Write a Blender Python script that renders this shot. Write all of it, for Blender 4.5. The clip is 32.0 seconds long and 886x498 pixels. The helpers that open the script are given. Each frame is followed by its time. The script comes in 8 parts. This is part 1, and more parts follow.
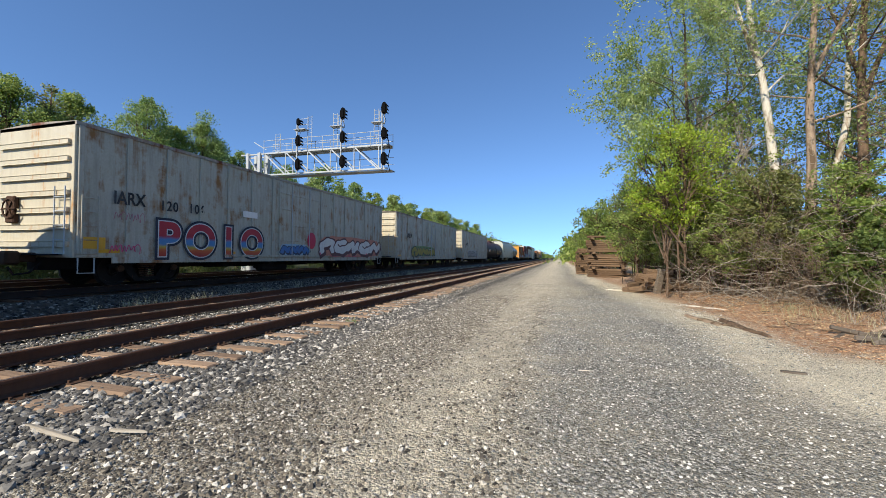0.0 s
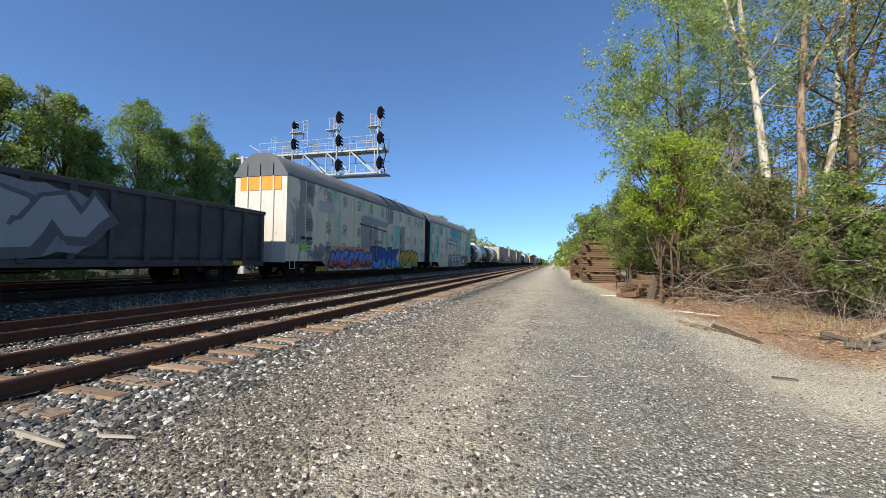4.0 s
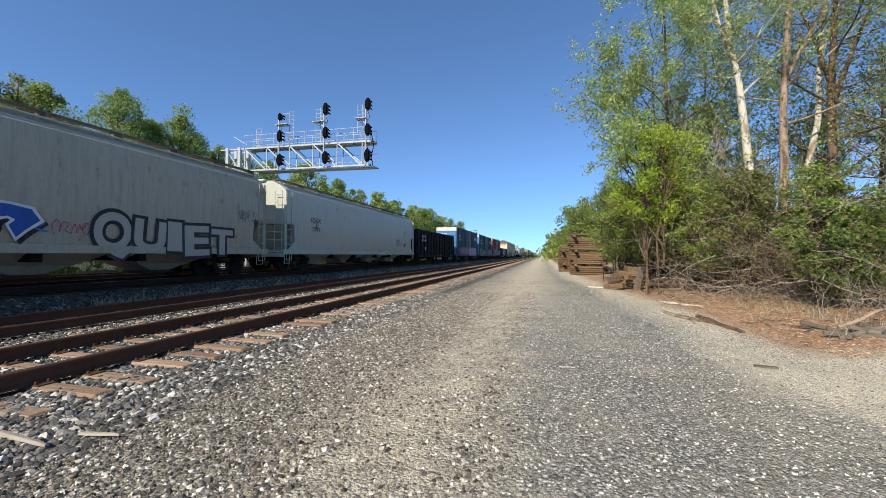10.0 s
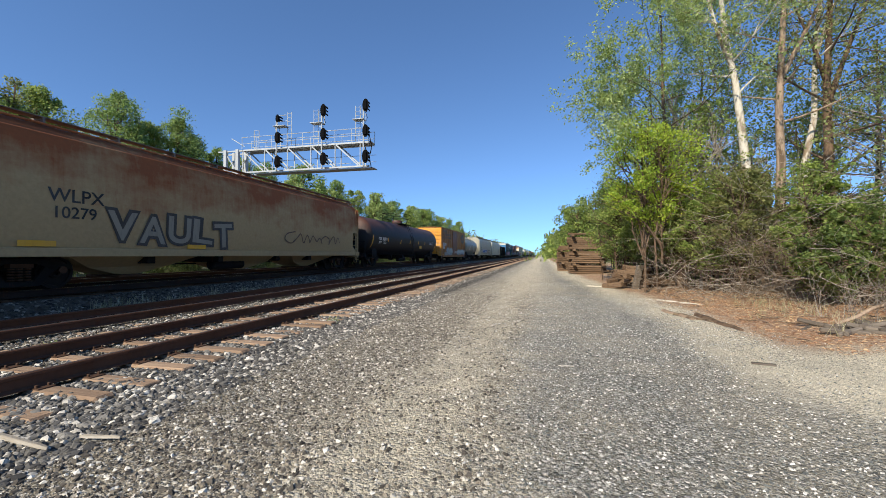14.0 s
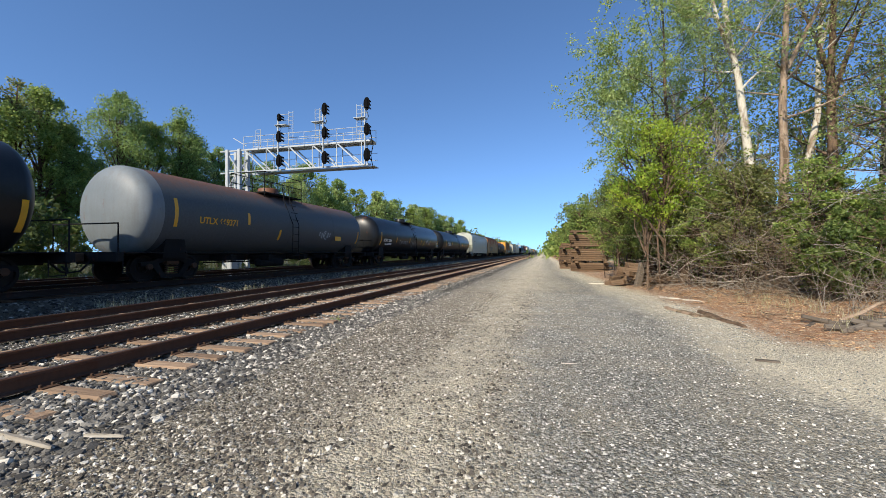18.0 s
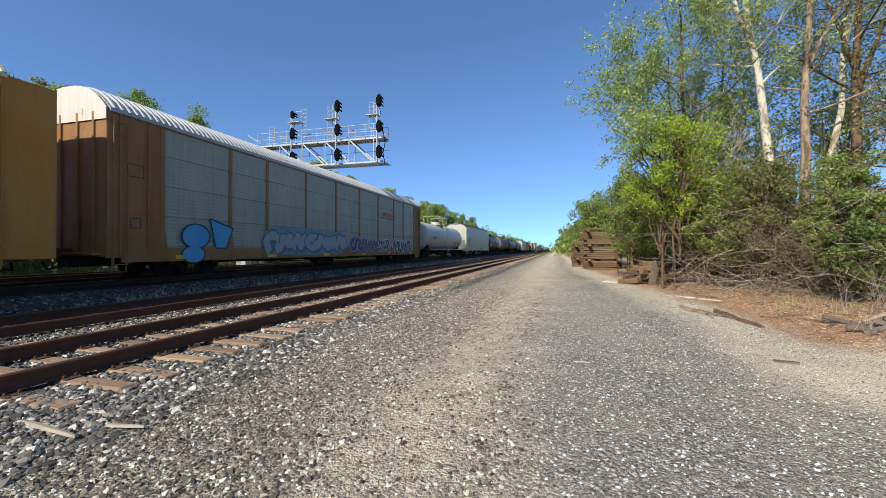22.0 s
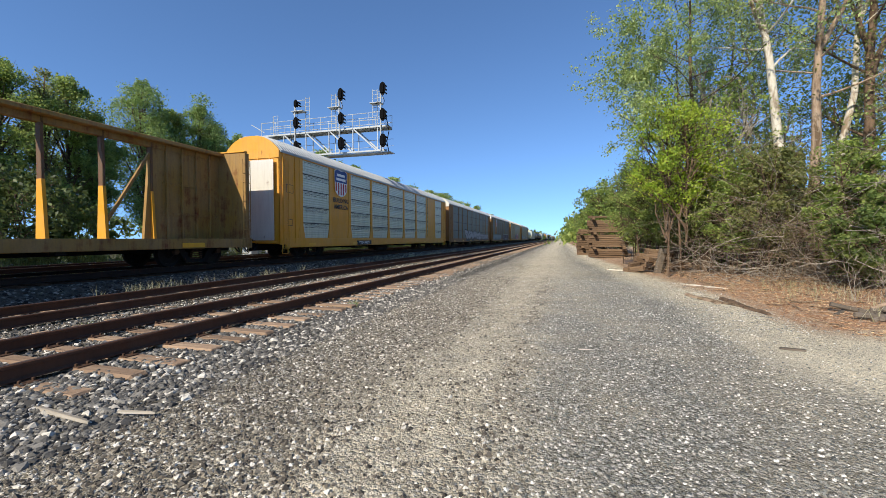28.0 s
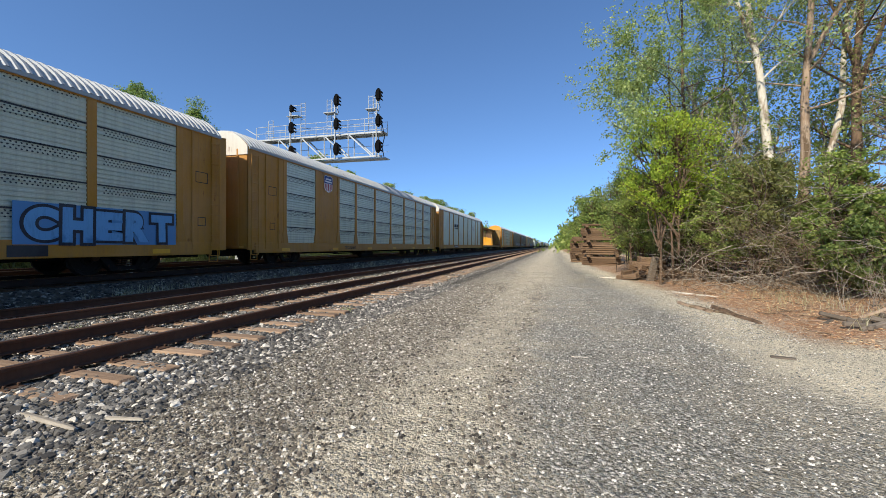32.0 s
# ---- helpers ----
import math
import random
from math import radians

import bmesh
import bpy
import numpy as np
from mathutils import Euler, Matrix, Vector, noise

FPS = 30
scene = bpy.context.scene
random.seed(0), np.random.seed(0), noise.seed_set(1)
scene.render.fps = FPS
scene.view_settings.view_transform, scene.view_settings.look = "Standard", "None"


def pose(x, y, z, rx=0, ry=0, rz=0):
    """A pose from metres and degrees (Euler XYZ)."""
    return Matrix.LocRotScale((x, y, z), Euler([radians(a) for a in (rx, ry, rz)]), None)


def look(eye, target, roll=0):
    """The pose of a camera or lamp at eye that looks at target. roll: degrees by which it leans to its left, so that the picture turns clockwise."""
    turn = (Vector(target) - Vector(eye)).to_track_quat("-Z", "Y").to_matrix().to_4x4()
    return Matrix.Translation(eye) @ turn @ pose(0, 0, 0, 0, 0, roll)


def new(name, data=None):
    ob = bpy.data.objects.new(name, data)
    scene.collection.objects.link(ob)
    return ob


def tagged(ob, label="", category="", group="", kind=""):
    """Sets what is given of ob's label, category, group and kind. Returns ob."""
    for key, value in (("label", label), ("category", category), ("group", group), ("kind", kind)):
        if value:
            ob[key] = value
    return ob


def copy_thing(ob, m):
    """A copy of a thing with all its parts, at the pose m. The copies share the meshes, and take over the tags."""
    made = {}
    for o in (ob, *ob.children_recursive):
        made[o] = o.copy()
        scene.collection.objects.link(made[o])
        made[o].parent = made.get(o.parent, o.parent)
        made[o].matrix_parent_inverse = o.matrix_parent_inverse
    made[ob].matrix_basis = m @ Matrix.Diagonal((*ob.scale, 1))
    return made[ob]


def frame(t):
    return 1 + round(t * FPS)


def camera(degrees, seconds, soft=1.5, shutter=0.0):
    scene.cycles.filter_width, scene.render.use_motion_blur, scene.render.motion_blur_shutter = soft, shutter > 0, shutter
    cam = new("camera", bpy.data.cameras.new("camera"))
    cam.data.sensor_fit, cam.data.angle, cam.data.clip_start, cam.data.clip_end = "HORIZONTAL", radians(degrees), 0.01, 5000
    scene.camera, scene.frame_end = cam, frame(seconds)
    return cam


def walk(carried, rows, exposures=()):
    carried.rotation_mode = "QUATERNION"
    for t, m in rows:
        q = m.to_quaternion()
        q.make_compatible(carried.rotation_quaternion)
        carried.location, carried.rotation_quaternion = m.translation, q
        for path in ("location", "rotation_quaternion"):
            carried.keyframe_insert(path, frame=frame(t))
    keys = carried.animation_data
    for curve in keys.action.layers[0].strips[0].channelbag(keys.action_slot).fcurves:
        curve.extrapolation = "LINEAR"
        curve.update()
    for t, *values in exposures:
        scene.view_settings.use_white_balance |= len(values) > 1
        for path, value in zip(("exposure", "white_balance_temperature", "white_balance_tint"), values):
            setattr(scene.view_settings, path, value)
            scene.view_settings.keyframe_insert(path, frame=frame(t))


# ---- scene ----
EXPOSURE = 0.58
cam = camera(95.67, 32.0, soft=0.75)
walk(cam, [(t, pose(*p)) for t, *p in [
    (0, -0.008, -0.012, 1.603, 91.105, -0.442, 16.222),
    (0.5, -0.004, -0.011, 1.605, 91.252, -0.351, 16.300),
    (1, 0.003, -0.014, 1.608, 91.441, -0.241, 16.295),
    (1.5, 0.007, -0.018, 1.609, 91.591, -0.166, 16.207),
    (2, 0.006, -0.018, 1.608, 91.628, -0.169, 16.091),
    (2.5, 0.003, -0.014, 1.607, 91.634, -0.282, 15.978),
    (3, 0.001, -0.010, 1.606, 91.691, -0.493, 15.865),
    (3.5, 0.002, -0.009, 1.608, 91.764, -0.767, 15.740),
    (5.5, 0.007, -0.006, 1.607, 91.563, -0.451, 14.941),
    (6, 0.006, -0.007, 1.604, 91.456, -0.420, 14.850),
    (6.5, 0.007, -0.007, 1.603, 91.357, -0.449, 14.750),
    (7, 0.007, -0.005, 1.604, 91.231, -0.533, 14.625),
    (7.5, 0.002, -0.000, 1.606, 91.054, -0.632, 14.518),
    (8, -0.005, 0.007, 1.605, 90.911, -0.661, 14.485),
    (8.5, -0.005, 0.013, 1.602, 90.874, -0.571, 14.477),
    (9, 0.001, 0.014, 1.602, 90.884, -0.469, 14.383),
    (9.5, 0.006, 0.013, 1.604, 90.852, -0.469, 14.186),
    (10, 0.006, 0.012, 1.603, 90.755, -0.529, 13.983),
    (10.5, 0.005, 0.011, 1.601, 90.619, -0.537, 13.869),
    (11, 0.004, 0.009, 1.599, 90.502, -0.474, 13.837),
    (11.5, 0.004, 0.005, 1.599, 90.487, -0.399, 13.811),
    (12, 0.005, -0.000, 1.602, 90.586, -0.344, 13.767),
    (12.5, 0.002, -0.004, 1.603, 90.716, -0.295, 13.713),
    (13, 0.000, -0.005, 1.603, 90.788, -0.218, 13.704),
    (13.5, 0.006, -0.006, 1.604, 90.802, -0.123, 13.761),
    (14, 0.009, -0.008, 1.604, 90.804, -0.078, 13.804),
    (14.5, 0.007, -0.011, 1.601, 90.802, -0.097, 13.812),
    (16.5, 0.007, -0.004, 1.605, 90.538, 0.058, 13.760),
    (17, 0.005, -0.001, 1.602, 90.498, 0.198, 13.826),
    (17.5, 0.007, 0.002, 1.601, 90.508, 0.264, 13.953),
    (18, 0.010, 0.003, 1.601, 90.554, 0.216, 14.094),
    (18.5, 0.007, 0.004, 1.602, 90.574, 0.080, 14.206),
    (19, 0.006, 0.004, 1.603, 90.535, -0.043, 14.322),
    (19.5, 0.008, 0.003, 1.601, 90.458, -0.083, 14.454),
    (20, 0.006, 0.003, 1.599, 90.397, -0.078, 14.585),
    (20.5, 0.003, 0.001, 1.598, 90.382, -0.063, 14.768),
    (21, 0.001, -0.003, 1.600, 90.354, -0.050, 15.043),
    (21.5, -0.004, -0.004, 1.600, 90.261, -0.072, 15.374),
    (22, -0.010, -0.003, 1.598, 90.139, -0.107, 15.685),
    (22.5, -0.012, -0.002, 1.597, 90.010, -0.134, 15.900),
    (23, -0.011, 0.001, 1.598, 89.877, -0.155, 16.018),
    (23.5, -0.009, 0.007, 1.596, 89.783, -0.136, 16.102),
    (24, -0.007, 0.009, 1.595, 89.727, -0.094, 16.177),
    (24.5, -0.006, 0.008, 1.597, 89.653, -0.046, 16.232),
    (25, -0.003, 0.010, 1.595, 89.536, 0.048, 16.280),
    (25.5, -0.003, 0.015, 1.589, 89.369, 0.167, 16.322),
    (27.5, -0.005, 0.008, 1.595, 88.240, 0.283, 16.420),
    (28, -0.006, -0.001, 1.594, 88.556, 0.170, 16.359),
    (28.5, -0.006, -0.003, 1.592, 88.774, 0.139, 16.197),
    (29, -0.006, 0.002, 1.590, 88.886, 0.225, 16.071),
    (29.5, -0.006, 0.005, 1.590, 88.992, 0.297, 16.069),
    (30, -0.005, 0.005, 1.591, 89.108, 0.216, 16.088),
    (30.5, -0.006, 0.005, 1.591, 89.179, 0.033, 16.032),
    (31, -0.008, 0.004, 1.590, 89.224, -0.119, 15.924),
    (31.5, -0.007, 0.000, 1.591, 89.308, -0.227, 15.769),
    (32, -0.006, -0.005, 1.595, 89.453, -0.352, 15.552),
]], exposures=[(0.0, EXPOSURE), (32.0, EXPOSURE)])

# ---- light ----
SUN_UP, SUN_AZ = 37.0, 20.0      # degrees above the horizon; degrees from the line of the track, behind and to the left
world = bpy.data.worlds.new("world")
scene.world = world
world.use_nodes = True
wn = world.node_tree.nodes
sky = wn.new("ShaderNodeTexSky")
sky.sky_type, sky.sun_disc = "NISHITA", False
sky.sun_elevation, sky.sun_rotation = radians(SUN_UP), radians(180 + SUN_AZ)
sky.altitude, sky.air_density, sky.dust_density, sky.ozone_density = 50, 0.7, 0.12, 6.2
# the far haze lies below the tree line: the sky's dome is taken a little above the horizon
dome, lift, unit = wn.new("ShaderNodeTexCoord"), wn.new("ShaderNodeVectorMath"), wn.new("ShaderNodeVectorMath")
lift.operation, unit.operation = "ADD", "NORMALIZE"
lift.inputs[1].default_value = (0, 0, 0.1)
world.node_tree.links.new(dome.outputs["Generated"], lift.inputs[0])
world.node_tree.links.new(lift.outputs[0], unit.inputs[0])
world.node_tree.links.new(unit.outputs[0], sky.inputs["Vector"])
tint = wn.new("ShaderNodeMix")
tint.data_type, tint.blend_type = "RGBA", "MULTIPLY"
tint.inputs[0].default_value = 1.0
tint.inputs[7].default_value = (0.94, 1.0, 0.985, 1)
world.node_tree.links.new(sky.outputs[0], tint.inputs[6])
world.node_tree.links.new(tint.outputs[2], wn["Background"].inputs[0])
wn["Background"].inputs[1].default_value = 0.148
sun = new("sun", bpy.data.lights.new("sun", "SUN"))
sun.data.energy, sun.data.angle, sun.data.color = 4.15, radians(0.53), (1.0, 0.915, 0.77)
sun.matrix_world = look((-math.sin(radians(SUN_AZ)) * math.cos(radians(SUN_UP)) * 50, -math.cos(radians(SUN_AZ)) * math.cos(radians(SUN_UP)) * 50, math.sin(radians(SUN_UP)) * 50), (0, 0, 0))


# ---- materials ----
def rgb(h):
    """Linear colour from a hex string."""
    c = [int(h[i:i + 2], 16) / 255 for i in (0, 2, 4)]
    return tuple(((v + 0.055) / 1.055) ** 2.4 if v > 0.04 else v / 12.92 for v in c)


class Nodes:
    def __init__(self, name):
        self.m = bpy.data.materials.new(name)
        self.m.use_nodes = True
        self.t = self.m.node_tree
        self.b = self.t.nodes["Principled BSDF"]
        self.out = self.t.nodes["Material Output"]

    def n(self, kind, **kw):
        node = self.t.nodes.new("ShaderNode" + kind)
        for k, v in kw.items():
            if k in ("s", "d", "r", "dist"):
                node.inputs[{"s": "Scale", "d": "Detail", "r": "Roughness", "dist": "Distortion"}[k]].default_value = v
            elif k == "blend":
                node.blend_type = v
            elif k == "op":
                node.operation = v
            elif k == "dt":
                node.data_type = v
            elif k == "feature":
                node.feature = v
        return node

    def link(self, a, b):
        self.t.links.new(a, b)

    def coord(self, kind="Object", scale=None):
        c = self.n("TexCoord").outputs[kind]
        if scale is None:
            return c
        mp = self.n("Mapping")
        mp.inputs["Scale"].default_value = scale
        self.link(c, mp.inputs["Vector"])
        return mp.outputs[0]

    def noise(self, vec, s, d=4.0, r=0.6, dist=0.0):
        k = self.n("TexNoise", s=s, d=d, r=r, dist=dist)
        self.link(vec, k.inputs["Vector"])
        return k.outputs["Fac"]

    def ramp(self, fac, stops):
        k = self.n("ValToRGB")
        el = k.color_ramp.elements
        while len(el) < len(stops):
            el.new(0.5)
        for e, (p, c) in zip(el, stops):
            e.position = p
            e.color = (*c, 1) if isinstance(c, tuple) else (c, c, c, 1)
        self.link(fac, k.inputs[0])
        return k.outputs[0]

    def mix(self, fac, a, b, blend="MIX"):
        k = self.n("Mix", dt="RGBA", blend=blend)
        for val, sock in ((fac, k.inputs[0]), (a, k.inputs[6]), (b, k.inputs[7])):
            if isinstance(val, bpy.types.NodeSocket):
                self.link(val, sock)
            else:
                sock.default_value = (*val, 1) if isinstance(val, tuple) else val
        return k.outputs[2]

    def math(self, op, a, b=0.0):
        k = self.n("Math", op=op)
        for val, sock in ((a, k.inputs[0]), (b, k.inputs[1])):
            if isinstance(val, bpy.types.NodeSocket):
                self.link(val, sock)
            else:
                sock.default_value = val
        return k.outputs[0]

    def bump(self, height, strength=0.3, distance=0.02):
        k = self.n("Bump")
        k.inputs["Strength"].default_value, k.inputs["Distance"].default_value = strength, distance
        self.link(height, k.inputs["Height"])
        self.link(k.outputs[0], self.b.inputs["Normal"])

    def done(self, colour=None, rough=0.6, metal=0.0, spec=0.5):
        if colour is not None:
            if isinstance(colour, tuple):
                self.b.inputs["Base Color"].default_value = (*colour, 1)
            else:
                self.link(colour, self.b.inputs["Base Color"])
        if isinstance(rough, bpy.types.NodeSocket):
            self.link(rough, self.b.inputs["Roughness"])
        else:
            self.b.inputs["Roughness"].default_value = rough
        self.b.inputs["Metallic"].default_value = metal
        self.b.inputs["Specular IOR Level"].default_value = spec
        return self.m


RUST = rgb("6b3a20")


def painted(name, colour, dirt=0.35, rust=0.1, rough=0.5, dirt_colour=(0.12, 0.10, 0.08), fade=0.15, rust_colour=RUST, metal=0.0):
    """Weathered paint: faded in patches, vertical streaks of grime, spots of rust."""
    k = Nodes(name)
    v = k.coord()
    vs = k.coord(scale=(2.5, 2.5, 0.22))
    patch = k.noise(v, 0.7, 5)
    streak = k.noise(vs, 3.0, 6, 0.65)
    fine = k.noise(v, 18, 4)
    pale = tuple(min(1, c * 0.75 + 0.2) for c in colour)
    c = k.mix(k.math("MULTIPLY", k.ramp(patch, [(0.35, 0.0), (0.75, 1.0)]), fade * 2), colour, pale)
    c = k.mix(k.math("MULTIPLY", k.ramp(streak, [(0.45, 0.0), (0.8, 1.0)]), dirt), c, dirt_colour)
    c = k.mix(k.math("MULTIPLY", k.ramp(fine, [(0.4, 0.0), (0.75, 1.0)]), dirt * 0.4), c, dirt_colour)
    if rust:
        spots = k.math("MULTIPLY", k.noise(vs, 1.6, 8, 0.7), k.noise(v, 1.3, 6, 0.7))
        c = k.mix(k.ramp(spots, [(0.36 - rust * 0.25, 0.0), (0.46 - rust * 0.2, 1.0)]), c, rust_colour)
    k.bump(fine, 0.12, 0.01)
    return k.done(c, rough, metal, 0.32)


def plain(name, colour, rough=0.7, metal=0.0, amount=0.25, s=9.0, spec=0.4):
    """One colour with a little grain."""
    k = Nodes(name)
    f = k.noise(k.coord(), s, 5)
    dark = tuple(c * (1 - amount) for c in colour)
    lite = tuple(min(1, c * (1 + amount)) for c in colour)
    k.bump(f, 0.15, 0.01)
    return k.done(k.mix(f, dark, lite), rough, metal, spec)


def leaf_mat(name, stops, trans=0.45):
    """Leaves: colour varies leaf by leaf, light shines through."""
    k = Nodes(name)
    geo = k.n("NewGeometry")
    c = k.ramp(geo.outputs["Random Per Island"], stops)
    k.done(c, 0.55, 0, 0.3)
    tr = k.n("BsdfTranslucent")
    k.link(k.mix(0.5, c, tuple(min(1, v * 1.5) for v in stops[-1][1])), tr.inputs[0])
    ms = k.n("MixShader")
    ms.inputs[0].default_value = trans
    k.link(k.b.outputs[0], ms.inputs[1])
    k.link(tr.outputs[0], ms.inputs[2])
    k.link(ms.outputs[0], k.out.inputs["Surface"])
    return k.m


def wood_mat(name, a, b, along="Y", rough=0.9):
    k = Nodes(name)
    sc = {"X": (0.6, 9, 9), "Y": (9, 0.6, 9), "Z": (9, 9, 0.6)}[along]
    info = k.n("ObjectInfo").outputs["Random"]
    g = k.noise(k.coord(scale=sc), 2.0, 8, 0.7)
    c = k.mix(k.ramp(g, [(0.3, 0.0), (0.7, 1.0)]), a, b)
    c = k.mix(k.math("MULTIPLY", info, 0.55), c, tuple(v * 0.45 for v in a))
    cr = k.noise(k.coord(scale=tuple(v * 3 for v in sc)), 3.0, 3)
    c = k.mix(k.ramp(cr, [(0.28, 1.0), (0.38, 0.0)]), c, tuple(v * 0.25 for v in a))
    k.bump(g, 0.6, 0.02)
    return k.done(c, rough, 0, 0.2)


def stone_mat(name, stops, rough=0.9):
    k = Nodes(name)
    c = k.ramp(k.n("NewGeometry").outputs["Random Per Island"], stops)
    f = k.noise(k.coord(), 60, 4)
    c = k.mix(k.math("MULTIPLY", f, 0.5), c, (0.05, 0.045, 0.04))
    k.bump(f, 0.4, 0.005)
    return k.done(c, rough, 0, 0.25)


def ground_mat():
    """Gravel lane, ballast shoulders, trodden earth, leaf litter: bands along the track with ragged borders."""
    k = Nodes("gravel_ground")
    pos = k.n("NewGeometry").outputs["Position"]
    sep = k.n("SeparateXYZ")
    k.link(pos, sep.inputs[0])
    wob = k.n("Mapping")
    wob.inputs["Scale"].default_value = (1, 0.35, 1)
    k.link(pos, wob.inputs[0])
    w1 = k.noise(wob.outputs[0], 0.55, 6, 0.65)
    w2 = k.noise(pos, 3.0, 5, 0.7)
    x = k.math("ADD", sep.outputs[0], k.math("MULTIPLY", k.math("SUBTRACT", w1, 0.5), 1.5))
    x = k.math("ADD", x, k.math("MULTIPLY", k.math("SUBTRACT", w2, 0.5), 0.8))

    def band(a, b, soft):
        up = k.n("MapRange")
        k.link(x, up.inputs[0])
        up.inputs[1].default_value, up.inputs[2].default_value = a - soft, a + soft
        dn = k.n("MapRange")
        k.link(x, dn.inputs[0])
        dn.inputs[1].default_value, dn.inputs[2].default_value = b + soft, b - soft
        return k.math("MULTIPLY", up.outputs[0], dn.outputs[0])

    def stones(scale, stops, seed):
        mp = k.n("Mapping")
        mp.inputs["Location"].default_value = (seed, seed * 2, 0)
        mp.inputs["Scale"].default_value = (1, 1, 0.3)
        k.link(pos, mp.inputs[0])
        vo = k.n("TexVoronoi", s=scale)
        vo.inputs["Randomness"].default_value = 1.0
        k.link(mp.outputs[0], vo.inputs["Vector"])
        sp = k.n("SeparateColor")
        k.link(vo.outputs["Color"], sp.inputs[0])
        # shade in the gaps between stones, multiplied into their colour
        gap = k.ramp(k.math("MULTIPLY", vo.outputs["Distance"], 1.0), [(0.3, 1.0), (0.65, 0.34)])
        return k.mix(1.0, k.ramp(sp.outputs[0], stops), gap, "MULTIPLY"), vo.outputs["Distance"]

    def span(sock, a0, b0, soft):
        up = k.n("MapRange")
        k.link(sock, up.inputs[0])
        up.inputs[1].default_value, up.inputs[2].default_value = a0 - soft, a0 + soft
        dn = k.n("MapRange")
        k.link(sock, dn.inputs[0])
        dn.inputs[1].default_value, dn.inputs[2].default_value = b0 + soft, b0 - soft
        return k.math("MULTIPLY", up.outputs[0], dn.outputs[0])

    grit = k.noise(pos, 110, 5, 0.75)
    mid = k.noise(pos, 7.0, 6, 0.75)
    patch = k.noise(pos, 0.9, 6, 0.65)
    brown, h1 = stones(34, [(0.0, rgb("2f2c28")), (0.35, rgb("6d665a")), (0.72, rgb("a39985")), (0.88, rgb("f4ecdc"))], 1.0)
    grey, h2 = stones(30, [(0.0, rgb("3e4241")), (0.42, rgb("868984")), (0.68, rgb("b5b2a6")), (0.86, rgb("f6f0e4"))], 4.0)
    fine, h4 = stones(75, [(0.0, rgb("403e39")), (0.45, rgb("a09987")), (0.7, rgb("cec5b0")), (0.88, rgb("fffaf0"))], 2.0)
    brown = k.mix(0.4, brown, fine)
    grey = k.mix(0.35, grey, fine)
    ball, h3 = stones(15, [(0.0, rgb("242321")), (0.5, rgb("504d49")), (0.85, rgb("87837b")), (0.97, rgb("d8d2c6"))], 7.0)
    sand = k.mix(grit, rgb("c4b494"), rgb("fff3d8"))
    tan = k.mix(k.ramp(k.noise(pos, 30, 4, 0.7), [(0.5, 0.0), (0.58, 0.9)]), sand, brown)
    tan = k.mix(k.ramp(patch, [(0.45, 0.0), (0.7, 0.4)]), tan, brown)
    litter = k.ramp(k.noise(pos, 24, 7, 0.8), [(0.3, rgb("54382a")), (0.45, rgb("99694a")), (0.6, rgb("c99f78")), (0.75, rgb("e2c9a2"))])
    litter = k.mix(k.ramp(mid, [(0.45, 0.0), (0.65, 0.75)]), litter, tan)
    grass = k.mix(k.noise(pos, 8, 6, 0.7), rgb("38431f"), rgb("75783f"))
    c = k.mix(band(-3.65, 0.0, 0.12), ball, k.mix(k.ramp(patch, [(0.45, 0.0), (0.7, 0.3)]), brown, tan))
    c = k.mix(k.math("MULTIPLY", band(-3.0, -0.2, 0.8), k.ramp(mid, [(0.45, 0.0), (0.68, 0.5)])), c, tan)
    c = k.mix(band(-0.55, 30.0, 0.3), c, k.mix(k.ramp(k.noise(pos, 0.7, 5, 0.6), [(0.42, 0.0), (0.6, 0.75)]), grey, k.mix(0.3, brown, tan)))
    # trodden sandy strip along the middle of the lane
    strip = span(k.math("ADD", x, k.math("MULTIPLY", k.math("SUBTRACT", k.noise(pos, 0.9, 5, 0.7), 0.5), 1.1)), -1.8, -0.5, 0.5)
    c = k.mix(k.math("MULTIPLY", strip, k.ramp(k.noise(pos, 2.6, 6, 0.75), [(0.38, 0.95), (0.64, 0.2)])), c, k.mix(0.25, tan, sand))
    far = k.math("MULTIPLY", span(x, -2.6, 0.5, 0.8), span(sep.outputs[1], 13.0, 4000, 5.0))
    c = k.mix(k.math("MULTIPLY", far, 0.65), c, tan)
    # dusty earth on the timber side of the lane
    ywarp = k.math("ADD", sep.outputs[1], k.math("MULTIPLY", k.math("SUBTRACT", w1, 0.5), 6.0))
    dusty = k.math("MULTIPLY", span(x, 2.6, 40.0, 0.5), span(ywarp, 4.4, 8.4, 0.9))
    c = k.mix(k.math("MULTIPLY", dusty, k.ramp(mid, [(0.34, 0.45), (0.5, 1.0)])), c, k.mix(0.22, sand, tan))
    # the lane narrows towards the stacked timber
    away = k.n("MapRange")
    k.link(sep.outputs[1], away.inputs[0])
    away.inputs[1].default_value, away.inputs[2].default_value, away.inputs[4].default_value = 10.0, 34.0, 1.6
    x = k.math("ADD", x, away.outputs[0])
    c = k.mix(k.math("MULTIPLY", band(2.9, 60.0, 0.5), span(sep.outputs[1], 6.5, 4000, 0.8)), c, tan)
    c = k.mix(k.math("MULTIPLY", band(4.15, 12.0, 0.3), span(sep.outputs[1], 8.0, 4000, 0.6)), c, litter)
    # ground under the trains: their shade is painted in as a dark band
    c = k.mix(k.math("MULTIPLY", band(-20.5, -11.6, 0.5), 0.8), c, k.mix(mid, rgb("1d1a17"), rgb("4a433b")))
